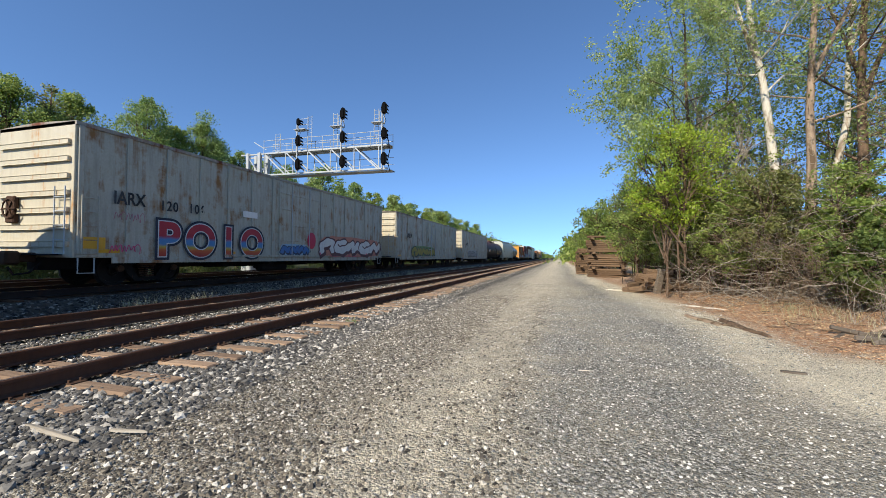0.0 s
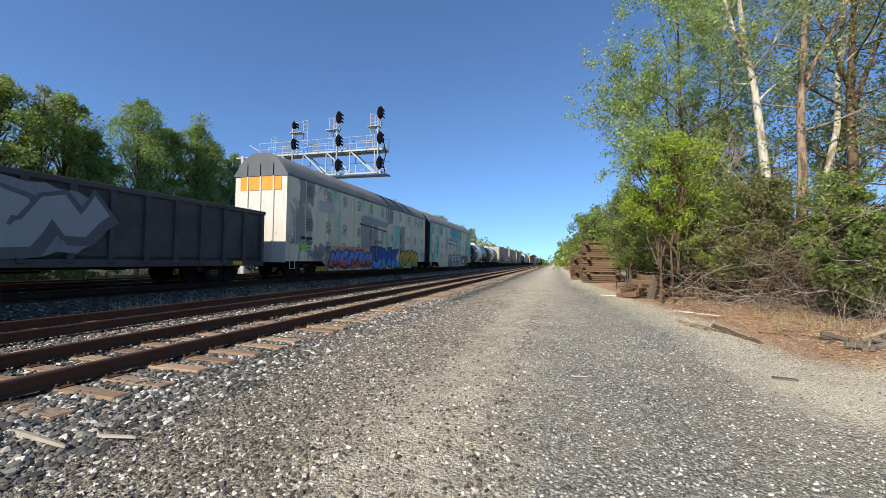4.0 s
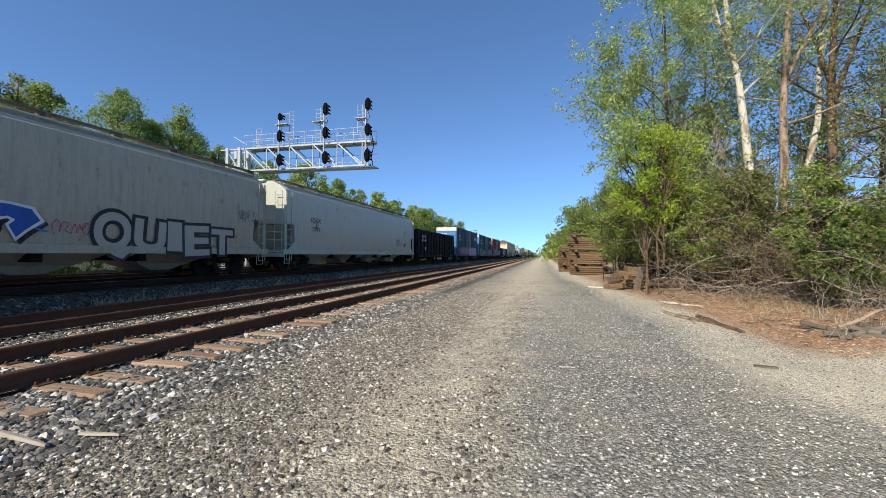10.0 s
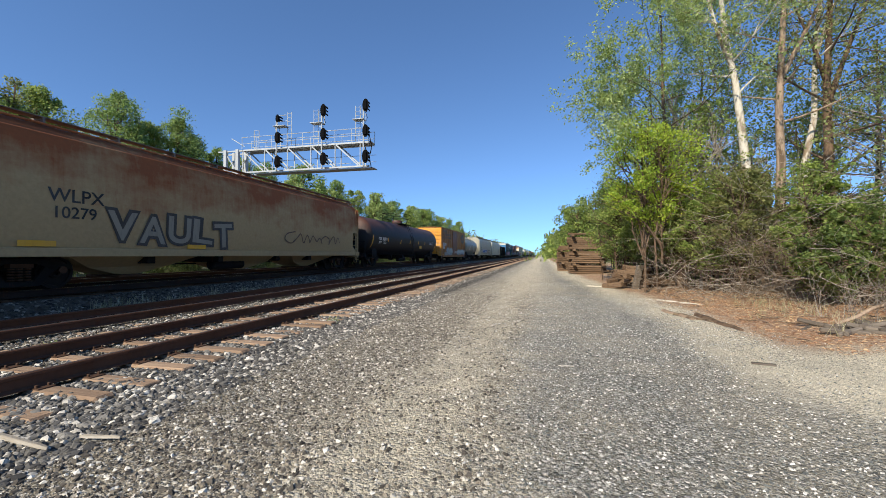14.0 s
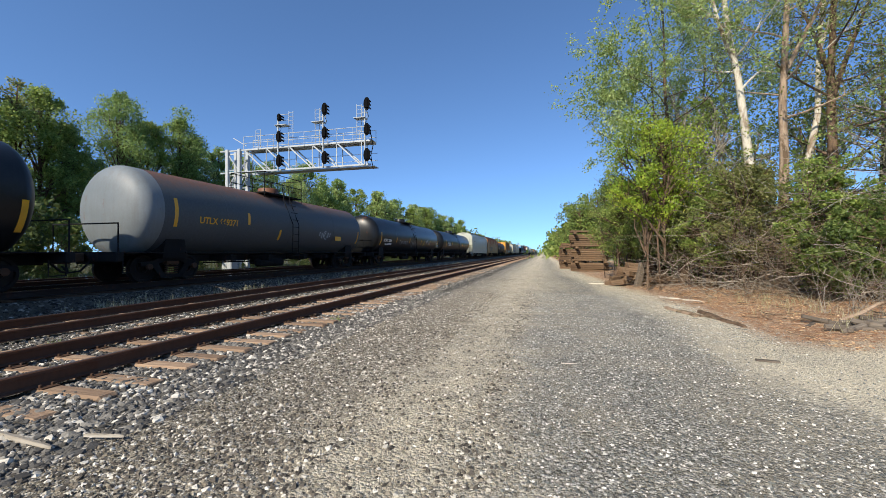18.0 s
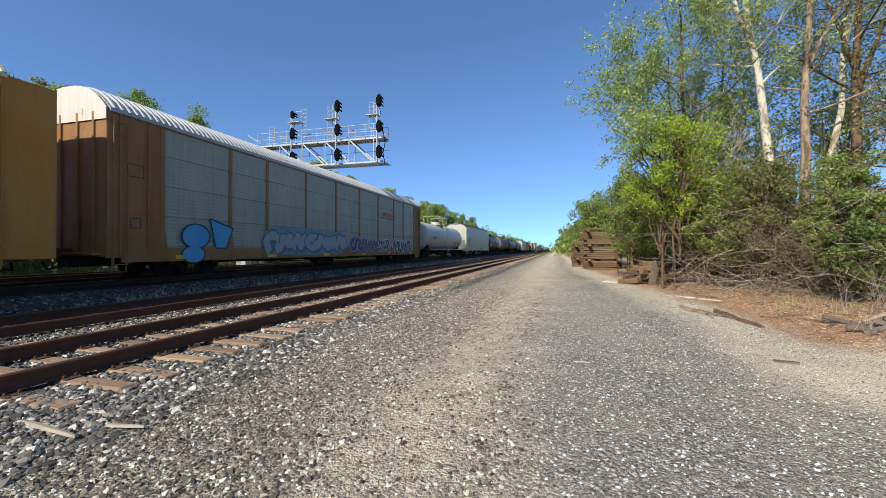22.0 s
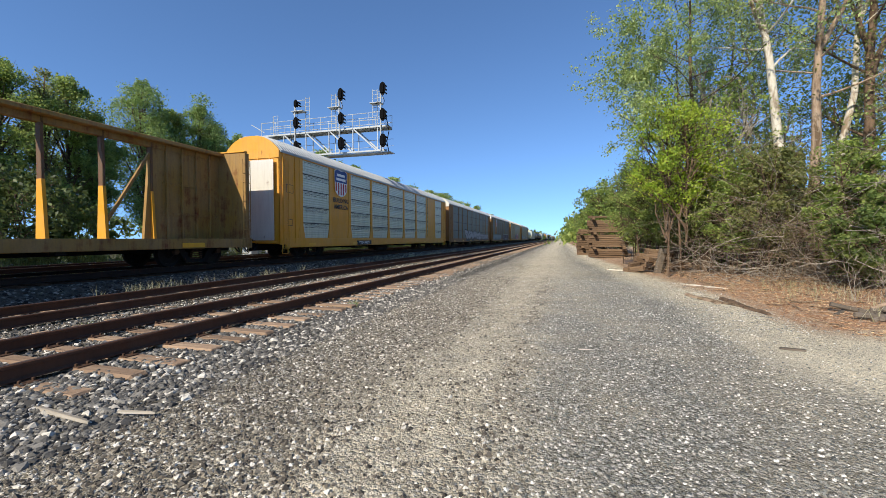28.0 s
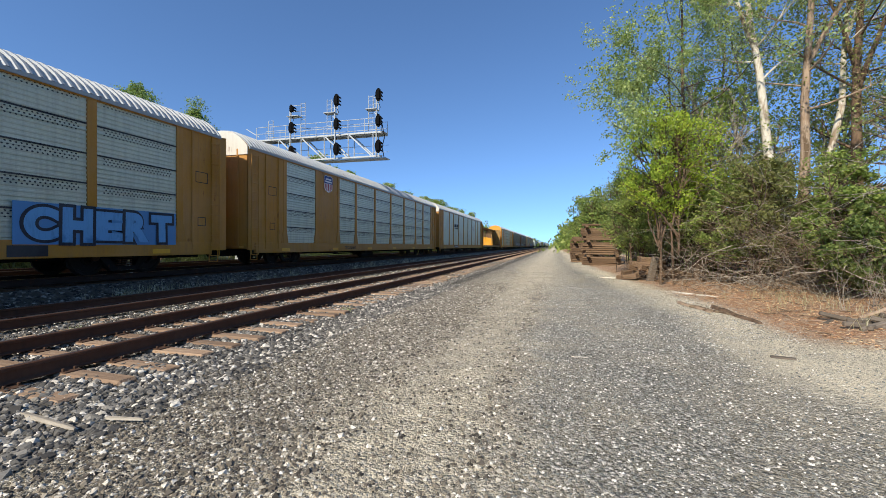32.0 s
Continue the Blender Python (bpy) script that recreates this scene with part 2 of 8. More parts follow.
    c = k.mix(band(12.0, 6000.0, 1.0), c, grass)
    # grass beyond the tracks, its colour darkened for the shade there
    c = k.mix(band(-6000.0, -19.5, 1.0), c, k.mix(0.75, grass, rgb("22281a")))
    c = k.mix(k.math("MULTIPLY", grit, 0.25), c, rgb("b3a78f"))
    hh = k.math("ADD", k.math("MULTIPLY", h2, -1.0), k.math("ADD", k.math("MULTIPLY", h4, -0.5), k.math("MULTIPLY", grit, 0.4)))
    k.bump(hh, 1.0, 0.03)
    return k.done(c, 0.95, 0, 0.15)


def bark_mat(name, a, b, c3, s=3.0):
    k = Nodes(name)
    v = k.coord(scale=(1, 1, 0.35))
    n1 = k.noise(v, s, 6, 0.6, 0.6)
    c = k.ramp(n1, [(0.38, a), (0.5, b), (0.62, c3)])
    n2 = k.noise(k.coord(scale=(6, 6, 1)), 4, 5)
    c = k.mix(k.math("MULTIPLY", n2, 0.4), c, tuple(x * 0.4 for x in a))
    k.bump(n2, 0.5, 0.03)
    return k.done(c, 0.9, 0, 0.2)


M_GROUND = ground_mat()
M_STONE = stone_mat("ballast_stone", [(0.0, rgb("3f3d3a")), (0.5, rgb("6c6963")), (0.84, rgb("9c968b")), (0.95, rgb("eae2d2"))])
M_PEBBLE = stone_mat("lane_pebble", [(0.0, rgb("38342e")), (0.42, rgb("6a6257")), (0.76, rgb("988d7a")), (0.92, rgb("f4ecdc"))])
# darker copy of the ballast, with the train's shade in its colour
M_STONE_SHADE = stone_mat("shaded_ballast", [(0.0, rgb("1f1c1a")), (0.5, rgb("454039")), (0.85, rgb("756c60")), (0.97, rgb("b5ac9c"))])
M_CHIP = stone_mat("dark_chipping", [(0.0, rgb("474a48")), (0.45, rgb("7c7e78")), (0.68, rgb("aaa89c")), (0.84, rgb("f6f0e4"))])
M_TIE = wood_mat("weathered_tie", rgb("7c6350"), rgb("ba9f82"), "X")
M_TIE_DARK = wood_mat("creosoted_tie", rgb("3d2c21"), rgb("7b5a40"), "X")
M_LOG = wood_mat("stacked_timber", rgb("523f30"), rgb("977d62"), "X")
M_ROT = wood_mat("rotted_board", rgb("584f46"), rgb("948878"), "X")
M_RAIL = painted("rusty_rail", rgb("5c3a26"), 0.4, 0.25, 0.95, (0.03, 0.02, 0.015), 0.05, rgb("5c3622"))
# main line rails: rusty rail darkened for the shade under the train
M_RAIL_MAIN = painted("shaded_rail", rgb("2e1e16"), 0.5, 0.2, 0.9, (0.02, 0.015, 0.012), 0.03, rgb("4a2c1c"))
M_RAILTOP = plain("worn_rail_head", rgb("6d5a50"), 0.45, 0.7, 0.2)
M_SHINY = plain("polished_rail_head", rgb("b9b4b0"), 0.25, 1.0, 0.1)
M_RUST = plain("rusted_steel", rgb("47301f"), 0.85, 0.0, 0.35, 14)
M_BLACK = painted("black_underframe", rgb("0c0b0a"), 0.4, 0.06, 0.9, (0.016, 0.012, 0.01), 0.02)
M_WHEEL = plain("wheel_steel", rgb("1d1815"), 0.75, 0.2, 0.35)
M_GALV = painted("galvanised_steel", rgb("aeb2b2"), 0.15, 0.0, 0.45, (0.3, 0.3, 0.3), 0.1)
M_WALK = painted("dull_grating", rgb("6f6a60"), 0.5, 0.15, 0.7, (0.1, 0.09, 0.08), 0.05)
M_SIGBLACK = plain("signal_black", rgb("060607"), 0.9, 0, 0.2, spec=0.15)
M_LENS = plain("dark_lens", rgb("0c0d10"), 0.12, 0, 0.1)
M_YEL = painted("yellow_reflective_stripe", rgb("e0a418"), 0.2, 0.0, 0.5)
M_WHITE = painted("white_lettering", rgb("e8e6e0"), 0.15, 0.0, 0.6)
M_INK = painted("black_lettering", rgb("1a1a1c"), 0.1, 0.0, 0.6)
M_BARK_PALE = bark_mat("pale_bark", rgb("c9bda6"), rgb("ddd4c2"), rgb("8f7c66"))
M_BARK = bark_mat("brown_bark", rgb("5b4a3b"), rgb("7d6753"), rgb("3f342b"))
M_BARK_TAN = bark_mat("tan_bark", rgb("917b66"), rgb("b39c84"), rgb("675542"))
M_TWIG = bark_mat("dry_twig", rgb("665646"), rgb("948068"), rgb("463a2e"), 8)
M_TWIG_PALE = bark_mat("pale_twig", rgb("9c8f7e"), rgb("c2b6a2"), rgb("6f6456"), 8)
M_TWIG_GREY = bark_mat("grey_twig", rgb("8a8073"), rgb("b3a999"), rgb("5f564c"), 8)
M_LEAF_L = leaf_mat("spring_leaves", [(0.0, rgb("4c602c")), (0.5, rgb("768c42")), (1.0, rgb("acb664"))])
M_LEAF_D = leaf_mat("dark_leaves", [(0.0, rgb("3d5028")), (0.5, rgb("5f7238")), (1.0, rgb("8f9a56"))])
M_LEAF_O = leaf_mat("olive_leaves", [(0.0, rgb("454e2a")), (0.5, rgb("6f7742")), (1.0, rgb("a09e62"))])
M_LEAF_Y = leaf_mat("yellow_green_leaves", [(0.0, rgb("62802c")), (0.5, rgb("8ba838")), (1.0, rgb("c0c650"))])
M_LEAF_S = leaf_mat("silvery_leaves", [(0.0, rgb("566a3c")), (0.5, rgb("889c54")), (1.0, rgb("c4cc88"))])
M_LEAF_W = leaf_mat("woodland_leaves", [(0.0, rgb("4c6432")), (0.5, rgb("748c48")), (1.0, rgb("a4b46c"))])
# darker leaf greens: the shade beyond the train is in the colour
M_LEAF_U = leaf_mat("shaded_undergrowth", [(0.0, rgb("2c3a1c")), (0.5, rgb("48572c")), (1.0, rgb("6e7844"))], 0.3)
M_GRASS = leaf_mat("pale_grass", [(0.0, rgb("7c7b50")), (0.5, rgb("a7a27a")), (1.0, rgb("d4ccb0"))], 0.3)


# ---- mesh tools ----
class Mb:
    """Collects vertices and faces of one part."""

    def __init__(self):
        self.v, self.f = [], []

    def add(self, vs, fs):
        o = len(self.v)
        self.v.extend(vs)
        self.f.extend([tuple(i + o for i in q) for q in fs])
        return self

    def box(self, x0, x1, y0, y1, z0, z1, c=0.0):
        if c <= 0:
            vs = [(x, y, z) for x in (x0, x1) for y in (y0, y1) for z in (z0, z1)]
            return self.add(vs, [(0, 1, 3, 2), (4, 6, 7, 5), (0, 4, 5, 1), (2, 3, 7, 6), (0, 2, 6, 4), (1, 5, 7, 3)])
        # chamfered along all edges: three points a corner
        vs, idx = [], {}
        for i, (x, sx) in enumerate(((x0, c), (x1, -c))):
            for j, (y, sy) in enumerate(((y0, c), (y1, -c))):
                for k, (z, sz) in enumerate(((z0, c), (z1, -c))):
                    idx[i, j, k] = len(vs)
                    vs += [(x, y + sy, z + sz), (x + sx, y, z + sz), (x + sx, y + sy, z)]
        g = lambda i, j, k, a: idx[i, j, k] + a
        fs = []
        for i in (0, 1):
            q = [g(i, 0, 0, 0), g(i, 0, 1, 0), g(i, 1, 1, 0), g(i, 1, 0, 0)]
            fs.append(tuple(q if i == 0 else q[::-1]))
            q = [g(0, i, 0, 1), g(1, i, 0, 1), g(1, i, 1, 1), g(0, i, 1, 1)]
            fs.append(tuple(q if i == 0 else q[::-1]))
            q = [g(0, 0, i, 2), g(0, 1, i, 2), g(1, 1, i, 2), g(1, 0, i, 2)]
            fs.append(tuple(q if i == 0 else q[::-1]))
        for a in (0, 1):
            for b in (0, 1):
                fs.append((g(0, a, b, 1), g(1, a, b, 1), g(1, a, b, 2), g(0, a, b, 2)))
                fs.append((g(a, 0, b, 0), g(a, 1, b, 0), g(a, 1, b, 2), g(a, 0, b, 2)))
                fs.append((g(a, b, 0, 0), g(a, b, 1, 0), g(a, b, 1, 1), g(a, b, 0, 1)))
        for i in (0, 1):
            for j in (0, 1):
                for k in (0, 1):
                    fs.append((g(i, j, k, 0), g(i, j, k, 1), g(i, j, k, 2)))
        return self.add(vs, fs)

    def tube(self, pts, r, n=8, cap=True):
        """A round bar along points; r is one radius or one for each point."""
        rs = [r] * len(pts) if isinstance(r, (int, float)) else r
        vs, fs = [], []
        for i, p in enumerate(pts):
            a, b = Vector(pts[max(0, i - 1)]), Vector(pts[min(len(pts) - 1, i + 1)])
            d = (b - a).normalized() if (b - a).length > 1e-9 else Vector((0, 0, 1))
            u = d.cross(Vector((0, 0, 1)) if abs(d.z) < 0.9 else Vector((1, 0, 0))).normalized()
            w = d.cross(u)
            for j in range(n):
                q = Vector(p) + (u * math.cos(2 * math.pi * j / n) + w * math.sin(2 * math.pi * j / n)) * rs[i]
                vs.append(tuple(q))
        for i in range(len(pts) - 1):
            for j in range(n):
                fs.append((i * n + j, i * n + (j + 1) % n, (i + 1) * n + (j + 1) % n, (i + 1) * n + j))
        if cap:
            fs.append(tuple(range(n))[::-1])
            fs.append(tuple((len(pts) - 1) * n + j for j in range(n)))
        return self.add(vs, fs)

    def bar(self, p, q, w, h=None):
        """A square bar from p to q."""
        h = h or w
        p, q = Vector(p), Vector(q)
        d = (q - p).normalized()
        u = d.cross(Vector((0, 0, 1)) if abs(d.z) < 0.95 else Vector((1, 0, 0))).normalized()
        n = d.cross(u)
        vs = [tuple(e + u * a * w / 2 + n * b * h / 2) for e in (p, q) for a, b in ((-1, -1), (1, -1), (1, 1), (-1, 1))]
        return self.add(vs, [(0, 1, 2, 3), (7, 6, 5, 4), (0, 4, 5, 1), (1, 5, 6, 2), (2, 6, 7, 3), (3, 7, 4, 0)])

    def prism(self, poly, y0, y1, cap=True):
        """A profile in x, z pushed along y."""
        n = len(poly)
        vs = [(x, y, z) for y in (y0, y1) for x, z in poly]
        fs = [(i, (i + 1) % n, n + (i + 1) % n, n + i) for i in range(n)]
        if cap:
            fs += [tuple(range(n))[::-1], tuple(range(n, 2 * n))]
        return self.add(vs, fs)

    def plate(self, poly, x0, x1):
        """A profile in y, z pushed along x."""
        n = len(poly)
        vs = [(x, y, z) for x in (x0, x1) for y, z in poly]
        fs = [(i, (i + 1) % n, n + (i + 1) % n, n + i) for i in range(n)]
        return self.add(vs, fs + [tuple(range(n))[::-1], tuple(range(n, 2 * n))])

    def loft(self, rings, cap=True):
        """Rings of equal length joined in order."""
        n = len(rings[0])
        vs = [p for r in rings for p in r]
        fs = [(i * n + j, i * n + (j + 1) % n, (i + 1) * n + (j + 1) % n, (i + 1) * n + j) for i in range(len(rings) - 1) for j in range(n)]
        if cap:
            fs += [tuple(range(n))[::-1], tuple((len(rings) - 1) * n + j for j in range(n))]
        return self.add(vs, fs)

    def mesh(self, name, m, smooth=0.0):
        me = bpy.data.meshes.new(name)
        me.from_pydata(self.v, [], self.f)
        if smooth:
            bm = bmesh.new()
            bm.from_mesh(me)
            bmesh.ops.recalc_face_normals(bm, faces=bm.faces)
            bm.to_mesh(me)
            bm.free()
            me.polygons.foreach_set("use_smooth", [True] * len(me.polygons))
            me.set_sharp_from_angle(angle=radians(smooth))
        me.materials.append(m)
        return me


def put(name, me, parent=None, m=None, label=""):
    """A mesh as an object under a thing or a part."""
    ob = new(name, me)
    ob.parent = parent
    if m is not None:
        ob.matrix_basis = m
    if label:
        ob["label"] = label
    return ob


def part(name, mb, m, parent, label="", smooth=0.0, at=None):
    return put(name, mb.mesh(name, m, smooth), parent, at, label)


def thing(name, label, category, m=None, group="", kind=""):
    ob = new(name)
    ob.empty_display_size = 0.3
    if m is not None:
        ob.matrix_basis = m
    return tagged(ob, label, category, group, kind)


def soup(name, v, f, m):
    """A mesh of many small faces from arrays; f has one row a face."""
    me = bpy.data.meshes.new(name)
    v, f = np.asarray(v, np.float32), np.asarray(f, np.int32)
    me.vertices.add(len(v))
    me.vertices.foreach_set("co", v.ravel())
    k = f.shape[1]
    me.loops.add(f.size)
    me.loops.foreach_set("vertex_index", f.ravel())
    me.polygons.add(len(f))
    me.polygons.foreach_set("loop_start", np.arange(len(f), dtype=np.int32) * k)
    me.polygons.foreach_set("use_smooth", [False] * len(f))
    me.update(calc_edges=True)
    me.materials.append(m)
    return me


rng = np.random.default_rng(7)
TO_SIDE = Matrix(((0, 0, 1, 0), (1, 0, 0, 0), (0, 1, 0, 0), (0, 0, 0, 1)))    # text plane onto a wall that faces +x


def text_mesh(s, size, m, bold=0.0, spacing=1.0):
    cu = bpy.data.curves.new("lettering", "FONT")
    cu.body, cu.size, cu.offset, cu.space_character = s, size, bold, spacing
    cu.align_x, cu.align_y, cu.extrude = "CENTER", "CENTER", 0.0015
    ob = new("lettering", cu)
    me = bpy.data.meshes.new_from_object(ob.evaluated_get(bpy.context.evaluated_depsgraph_get()))
    bpy.data.objects.remove(ob)
    bpy.data.curves.remove(cu)
    me.materials.clear()
    me.materials.append(m)
    me.transform(TO_SIDE)
    return me


def lettering(parent, s, y, z, size, m, x, bold=0.01, spacing=1.0, name="lettering", wide=1.0):
    me = text_mesh(s, size, m, bold, spacing)
    if wide != 1.0:
        me.transform(Matrix.Diagonal((1, wide, 1, 1)))
    return put(name, me, parent, Matrix.Translation((x, y, z)))


def bars(parent, y, z, w, h, rows, m, x, name="lettering", seed=0):
    """Lines of small print as plain bars, broken where words end."""
    rr = random.Random(seed)
    b = Mb()
    step = h / rows
    for i in range(rows):
        end, p = y + w * rr.uniform(0.6, 1.0), y
        while p < end:
            q = min(end, p + max(0.05, step * rr.uniform(0.8, 2.4)))
            b.box(x, x + 0.003, p, q, z - (i + 0.5) * step, z - (i + 0.06) * step)
            p = q + step * 0.3
    return part(name, b, m, parent)


# ---- ground and tracks ----
RAIL_Z, TRAIN_Z = 0.27, 0.65          # rail heads of the near tracks and of the train's track
RAILS_NEAR, RAILS_MID = (-5.62, -7.12), (-9.08, -10.55)
TRAIN_X, FAR_X = -13.9, -18.1


def bed(x):
    """Height of the ground across the line."""
    pts = [(-2500, 0.0), (-60, 0.0), (-30, 0.1), (-22, 0.25), (-20.6, 0.38), (-12.0, 0.42), (-11.35, 0.1), (-10.9, 0.03), (-4.75, 0.045), (-4.2, 0.0), (-1.5, -0.01), (0.5, 0.0), (4.6, 0.02), (5.2, 0.1), (8, 0.25), (30, 0.3), (2500, 0.3)]
    for (a, za), (b, zb) in zip(pts, pts[1:]):
        if x <= b:
            s = (x - a) / (b - a)
            return za + (zb - za) * s
    return 0.3


def lie(x, y):
    """Height of the ground with its small hollows."""
    z = bed(x)
    if -6 < x < 9 and 0 < y < 60:
        z += 0.035 * noise.noise((x * 0.5, y * 0.35, 0)) + 0.012 * noise.noise((x * 3, y * 3, 5)) + 0.006 * noise.noise((x * 9, y * 9, 2))
    return z


def make_ground():
    xs = [-2500, -900, -300, -120, -60, -40, -30, -25, -22, -20.6, -19, -16, -14, -12.6, -12.0, -11.7, -11.35, -10.9, -9.8, -8.3, -7.1, -6.3, -5.6]
    xs += list(np.arange(-5.2, 8.01, 0.11)) + [9, 10.5, 13, 18, 25, 40, 80, 200, 700, 2500]
    ys = [-1500, -600, -200, -80, -30, -10, -4, -1] + list(np.arange(0.2, 9, 0.11)) + list(np.arange(9, 24, 0.35)) + list(np.arange(24, 60, 1.5)) + [60, 75, 95, 130, 180, 260, 400, 700, 1200, 2200, 4500]
    v = []
    for y in ys:
        for x in xs:
            v.append((x, y, lie(x, y)))
    n = len(xs)
    f = [(j * n + i, j * n + i + 1, (j + 1) * n + i + 1, (j + 1) * n + i) for j in range(len(ys) - 1) for i in range(n - 1)]
    me = soup("ground", v, f, M_GROUND)
    me.polygons.foreach_set("use_smooth", [True] * len(me.polygons))
    return tagged(new("ground", me), "gravel lane beside the railway, trodden earth, ballast and leaf litter", "ground", kind="structure")


ground = make_ground()


def rail_profile(x, top):
    """Head, web and foot of a rail, 18 cm high."""
    pts = [(-0.075, -0.18), (0.075, -0.18), (0.075, -0.168), (0.012, -0.15), (0.009, -0.05), (0.036, -0.04), (0.036, -0.008), (0.026, 0), (-0.026, 0), (-0.036, -0.008), (-0.036, -0.04), (-0.009, -0.05), (-0.012, -0.15), (-0.075, -0.168)]
    return [(x + a, top + b) for a, b in pts]


def make_track(name, label, xs, top, tie_from, tie_to, y_ties, gap, tie_m, head_m, phase=0.0, seed=1, sunk=0.0):
    rr = random.Random(seed)
    t = thing(name, label, "railway track", kind="structure")
    for x in xs:
        r = part("rail", Mb().prism(rail_profile(x, top), -1400, 2400), M_RAIL_MAIN if head_m is M_SHINY else M_RAIL, t, "rusty steel rail")
        part("rail_head", Mb().box(x - 0.024, x + 0.024, -1400, 2400, top + 0.0005, top + 0.003), head_m, r)
    w = 0.23
    mid = (tie_from + tie_to) / 2
    half = (tie_to - tie_from) / 2
    kinds = []
    for i in range(4):
        b = Mb().box(-half + rr.uniform(-0.06, 0.06), half + rr.uniform(-0.09, 0.09), -w / 2, w / 2, -0.17, 0, 0.012 + 0.006 * i)
        kinds.append(b.mesh("tie", tie_m))
    plate = Mb().box(-0.19, 0.19, -0.09, 0.09, 0.001, 0.014, 0.004)
    for a, b in ((-0.11, -0.06), (-0.11, 0.06), (0.11, -0.06), (0.11, 0.06)):
        plate.box(a - 0.012, a + 0.02, b - 0.012, b + 0.012, 0.012, 0.045, 0.004)
    plate = plate.mesh("tie_plate", M_RUST)
    y0, y1 = y_ties
    n = int((y1 - y0) / gap)
    far = Mb()
    for i in range(n + 1):
        y = y0 + phase + i * gap + rr.uniform(-0.035, 0.035)
        z = top - 0.19 - sunk + rr.uniform(-0.035, 0.008)
        if i < 110:
            o = put("tie", kinds[i % 4], t, pose(mid + rr.uniform(-0.05, 0.05), y, z, 0, 0, rr.uniform(-1.2, 1.2)))
            if i < 45 and seed == 1:
                for x in xs:
                    put("tie_plate", plate, o, pose(x - mid, 0, 0))
        else:
            far.box(tie_from + rr.uniform(-0.08, 0.08), tie_to + rr.uniform(-0.1, 0.1), y - w / 2, y + w / 2, z - 0.17, z)
    if far.v:
        tagged(part("tie_row", far, tie_m, t), kind="stuff")
    return t


make_track("near_track", "rusty unused siding track on weathered tan wooden ties", RAILS_NEAR, RAIL_Z, -8.35, -4.62, (-7.0, 240), 0.545, M_TIE, M_RAILTOP, 0.0, 1)
make_track("middle_track", "rusty second track with weathered ties in grey ballast", RAILS_MID, RAIL_Z, -11.0, -8.6, (-6.2, 160), 0.545, M_TIE, M_RAILTOP, 0.2, 2, 0.035)
make_track("main_track", "main line track under the freight train", (TRAIN_X + 0.7525, TRAIN_X - 0.7525), TRAIN_Z, TRAIN_X - 1.3, TRAIN_X + 1.3, (-8, 90), 0.5, M_TIE_DARK, M_SHINY, 0.0, 3)
make_track("far_track", "second main line track behind the train", (FAR_X + 0.7525, FAR_X - 0.7525), TRAIN_Z, FAR_X - 1.3, FAR_X + 1.3, (6, 70), 0.5, M_TIE_DARK, M_SHINY, 0.1, 4)

# loose stones: blocks and double pyramids with uneven corners
OCT_V = np.array([(1, 0, 0), (-1, 0, 0), (0, 1, 0), (0, -1, 0), (0, 0, 1), (0, 0, -1)])
OCT_F = np.array([(0, 2, 4), (2, 1, 4), (1, 3, 4), (3, 0, 4), (2, 0, 5), (1, 2, 5), (3, 1, 5), (0, 3, 5)])


CUB_V = np.array([(x, y, z) for x in (-1, 1) for y in (-1, 1) for z in (-1, 1)]) * 0.66
CUB_F = np.array([(0, 1, 3), (0, 3, 2), (4, 6, 7), (4, 7, 5), (0, 4, 5), (0, 5, 1), (2, 3, 7), (2, 7, 6), (0, 2, 6), (0, 6, 4), (1, 5, 7), (1, 7, 3)])


# corners and bulging sides
RND_V = np.concatenate([CUB_V, OCT_V * 0.92])
RND_F = np.array([(a, b, 8 + k) for k, q in enumerate([(4, 6, 7, 5), (0, 1, 3, 2), (2, 3, 7, 6), (0, 4, 5, 1), (1, 5, 7, 3), (0, 2, 6, 4)]) for a, b in zip(q, q[1:] + q[:1])])


def scatter(name, label, m, spots, size, flat=0.7, small=False, bulge=False):
    """Stones at spots (x, y, z); size: smallest and largest radius."""
    p = np.asarray(spots)
    n = len(p)
    r = size[0] + (size[1] - size[0]) * rng.random(n) ** 2
    ax = rng.normal(size=(n, 3, 3))
    q, _ = np.linalg.qr(ax)
    sv, sf = (OCT_V, OCT_F) if small else ((RND_V, RND_F) if bulge else (CUB_V, CUB_F))
    base = sv[None] * (0.78 + 0.4 * rng.random((n, len(sv), 1))) * (0.65 + 0.65 * rng.random((n, 1, 3)))
    v = np.einsum("nij,nkj->nki", q, base) * r[:, None, None]
    v[:, :, 2] *= flat
    v += p[:, None, :]
    f = (sf[None] + len(sv) * np.arange(n)[:, None, None]).reshape(-1, 3)
    return tagged(new(name, soup(name, v.reshape(-1, 3), f, m)), label, name.replace("_", " "), kind="stuff")


def spots(n, x0, x1, y0, y1, dz, near=1.0, ragged=0.0):
    """Random places on the ground, thicker towards y0 when near is above 1."""
    x = x0 + (x1 - x0) * rng.random(n)
    y = y0 + (y1 - y0) * rng.random(n) ** near
    if ragged:
        x = x + rng.normal(size=n) * ragged + np.array([0.7 * noise.noise((0.0, v * 0.5, 3.0)) for v in y])
    out = []
    for a, b, q in zip(x, y, rng.random(n)):
        sandy = (a > 2.6 and 4.9 < b < 8.0) or abs(a + 1.15) < 0.5
        if not sandy or q < 0.3:
            out.append((a, b, lie(a, b) + dz))
    return out


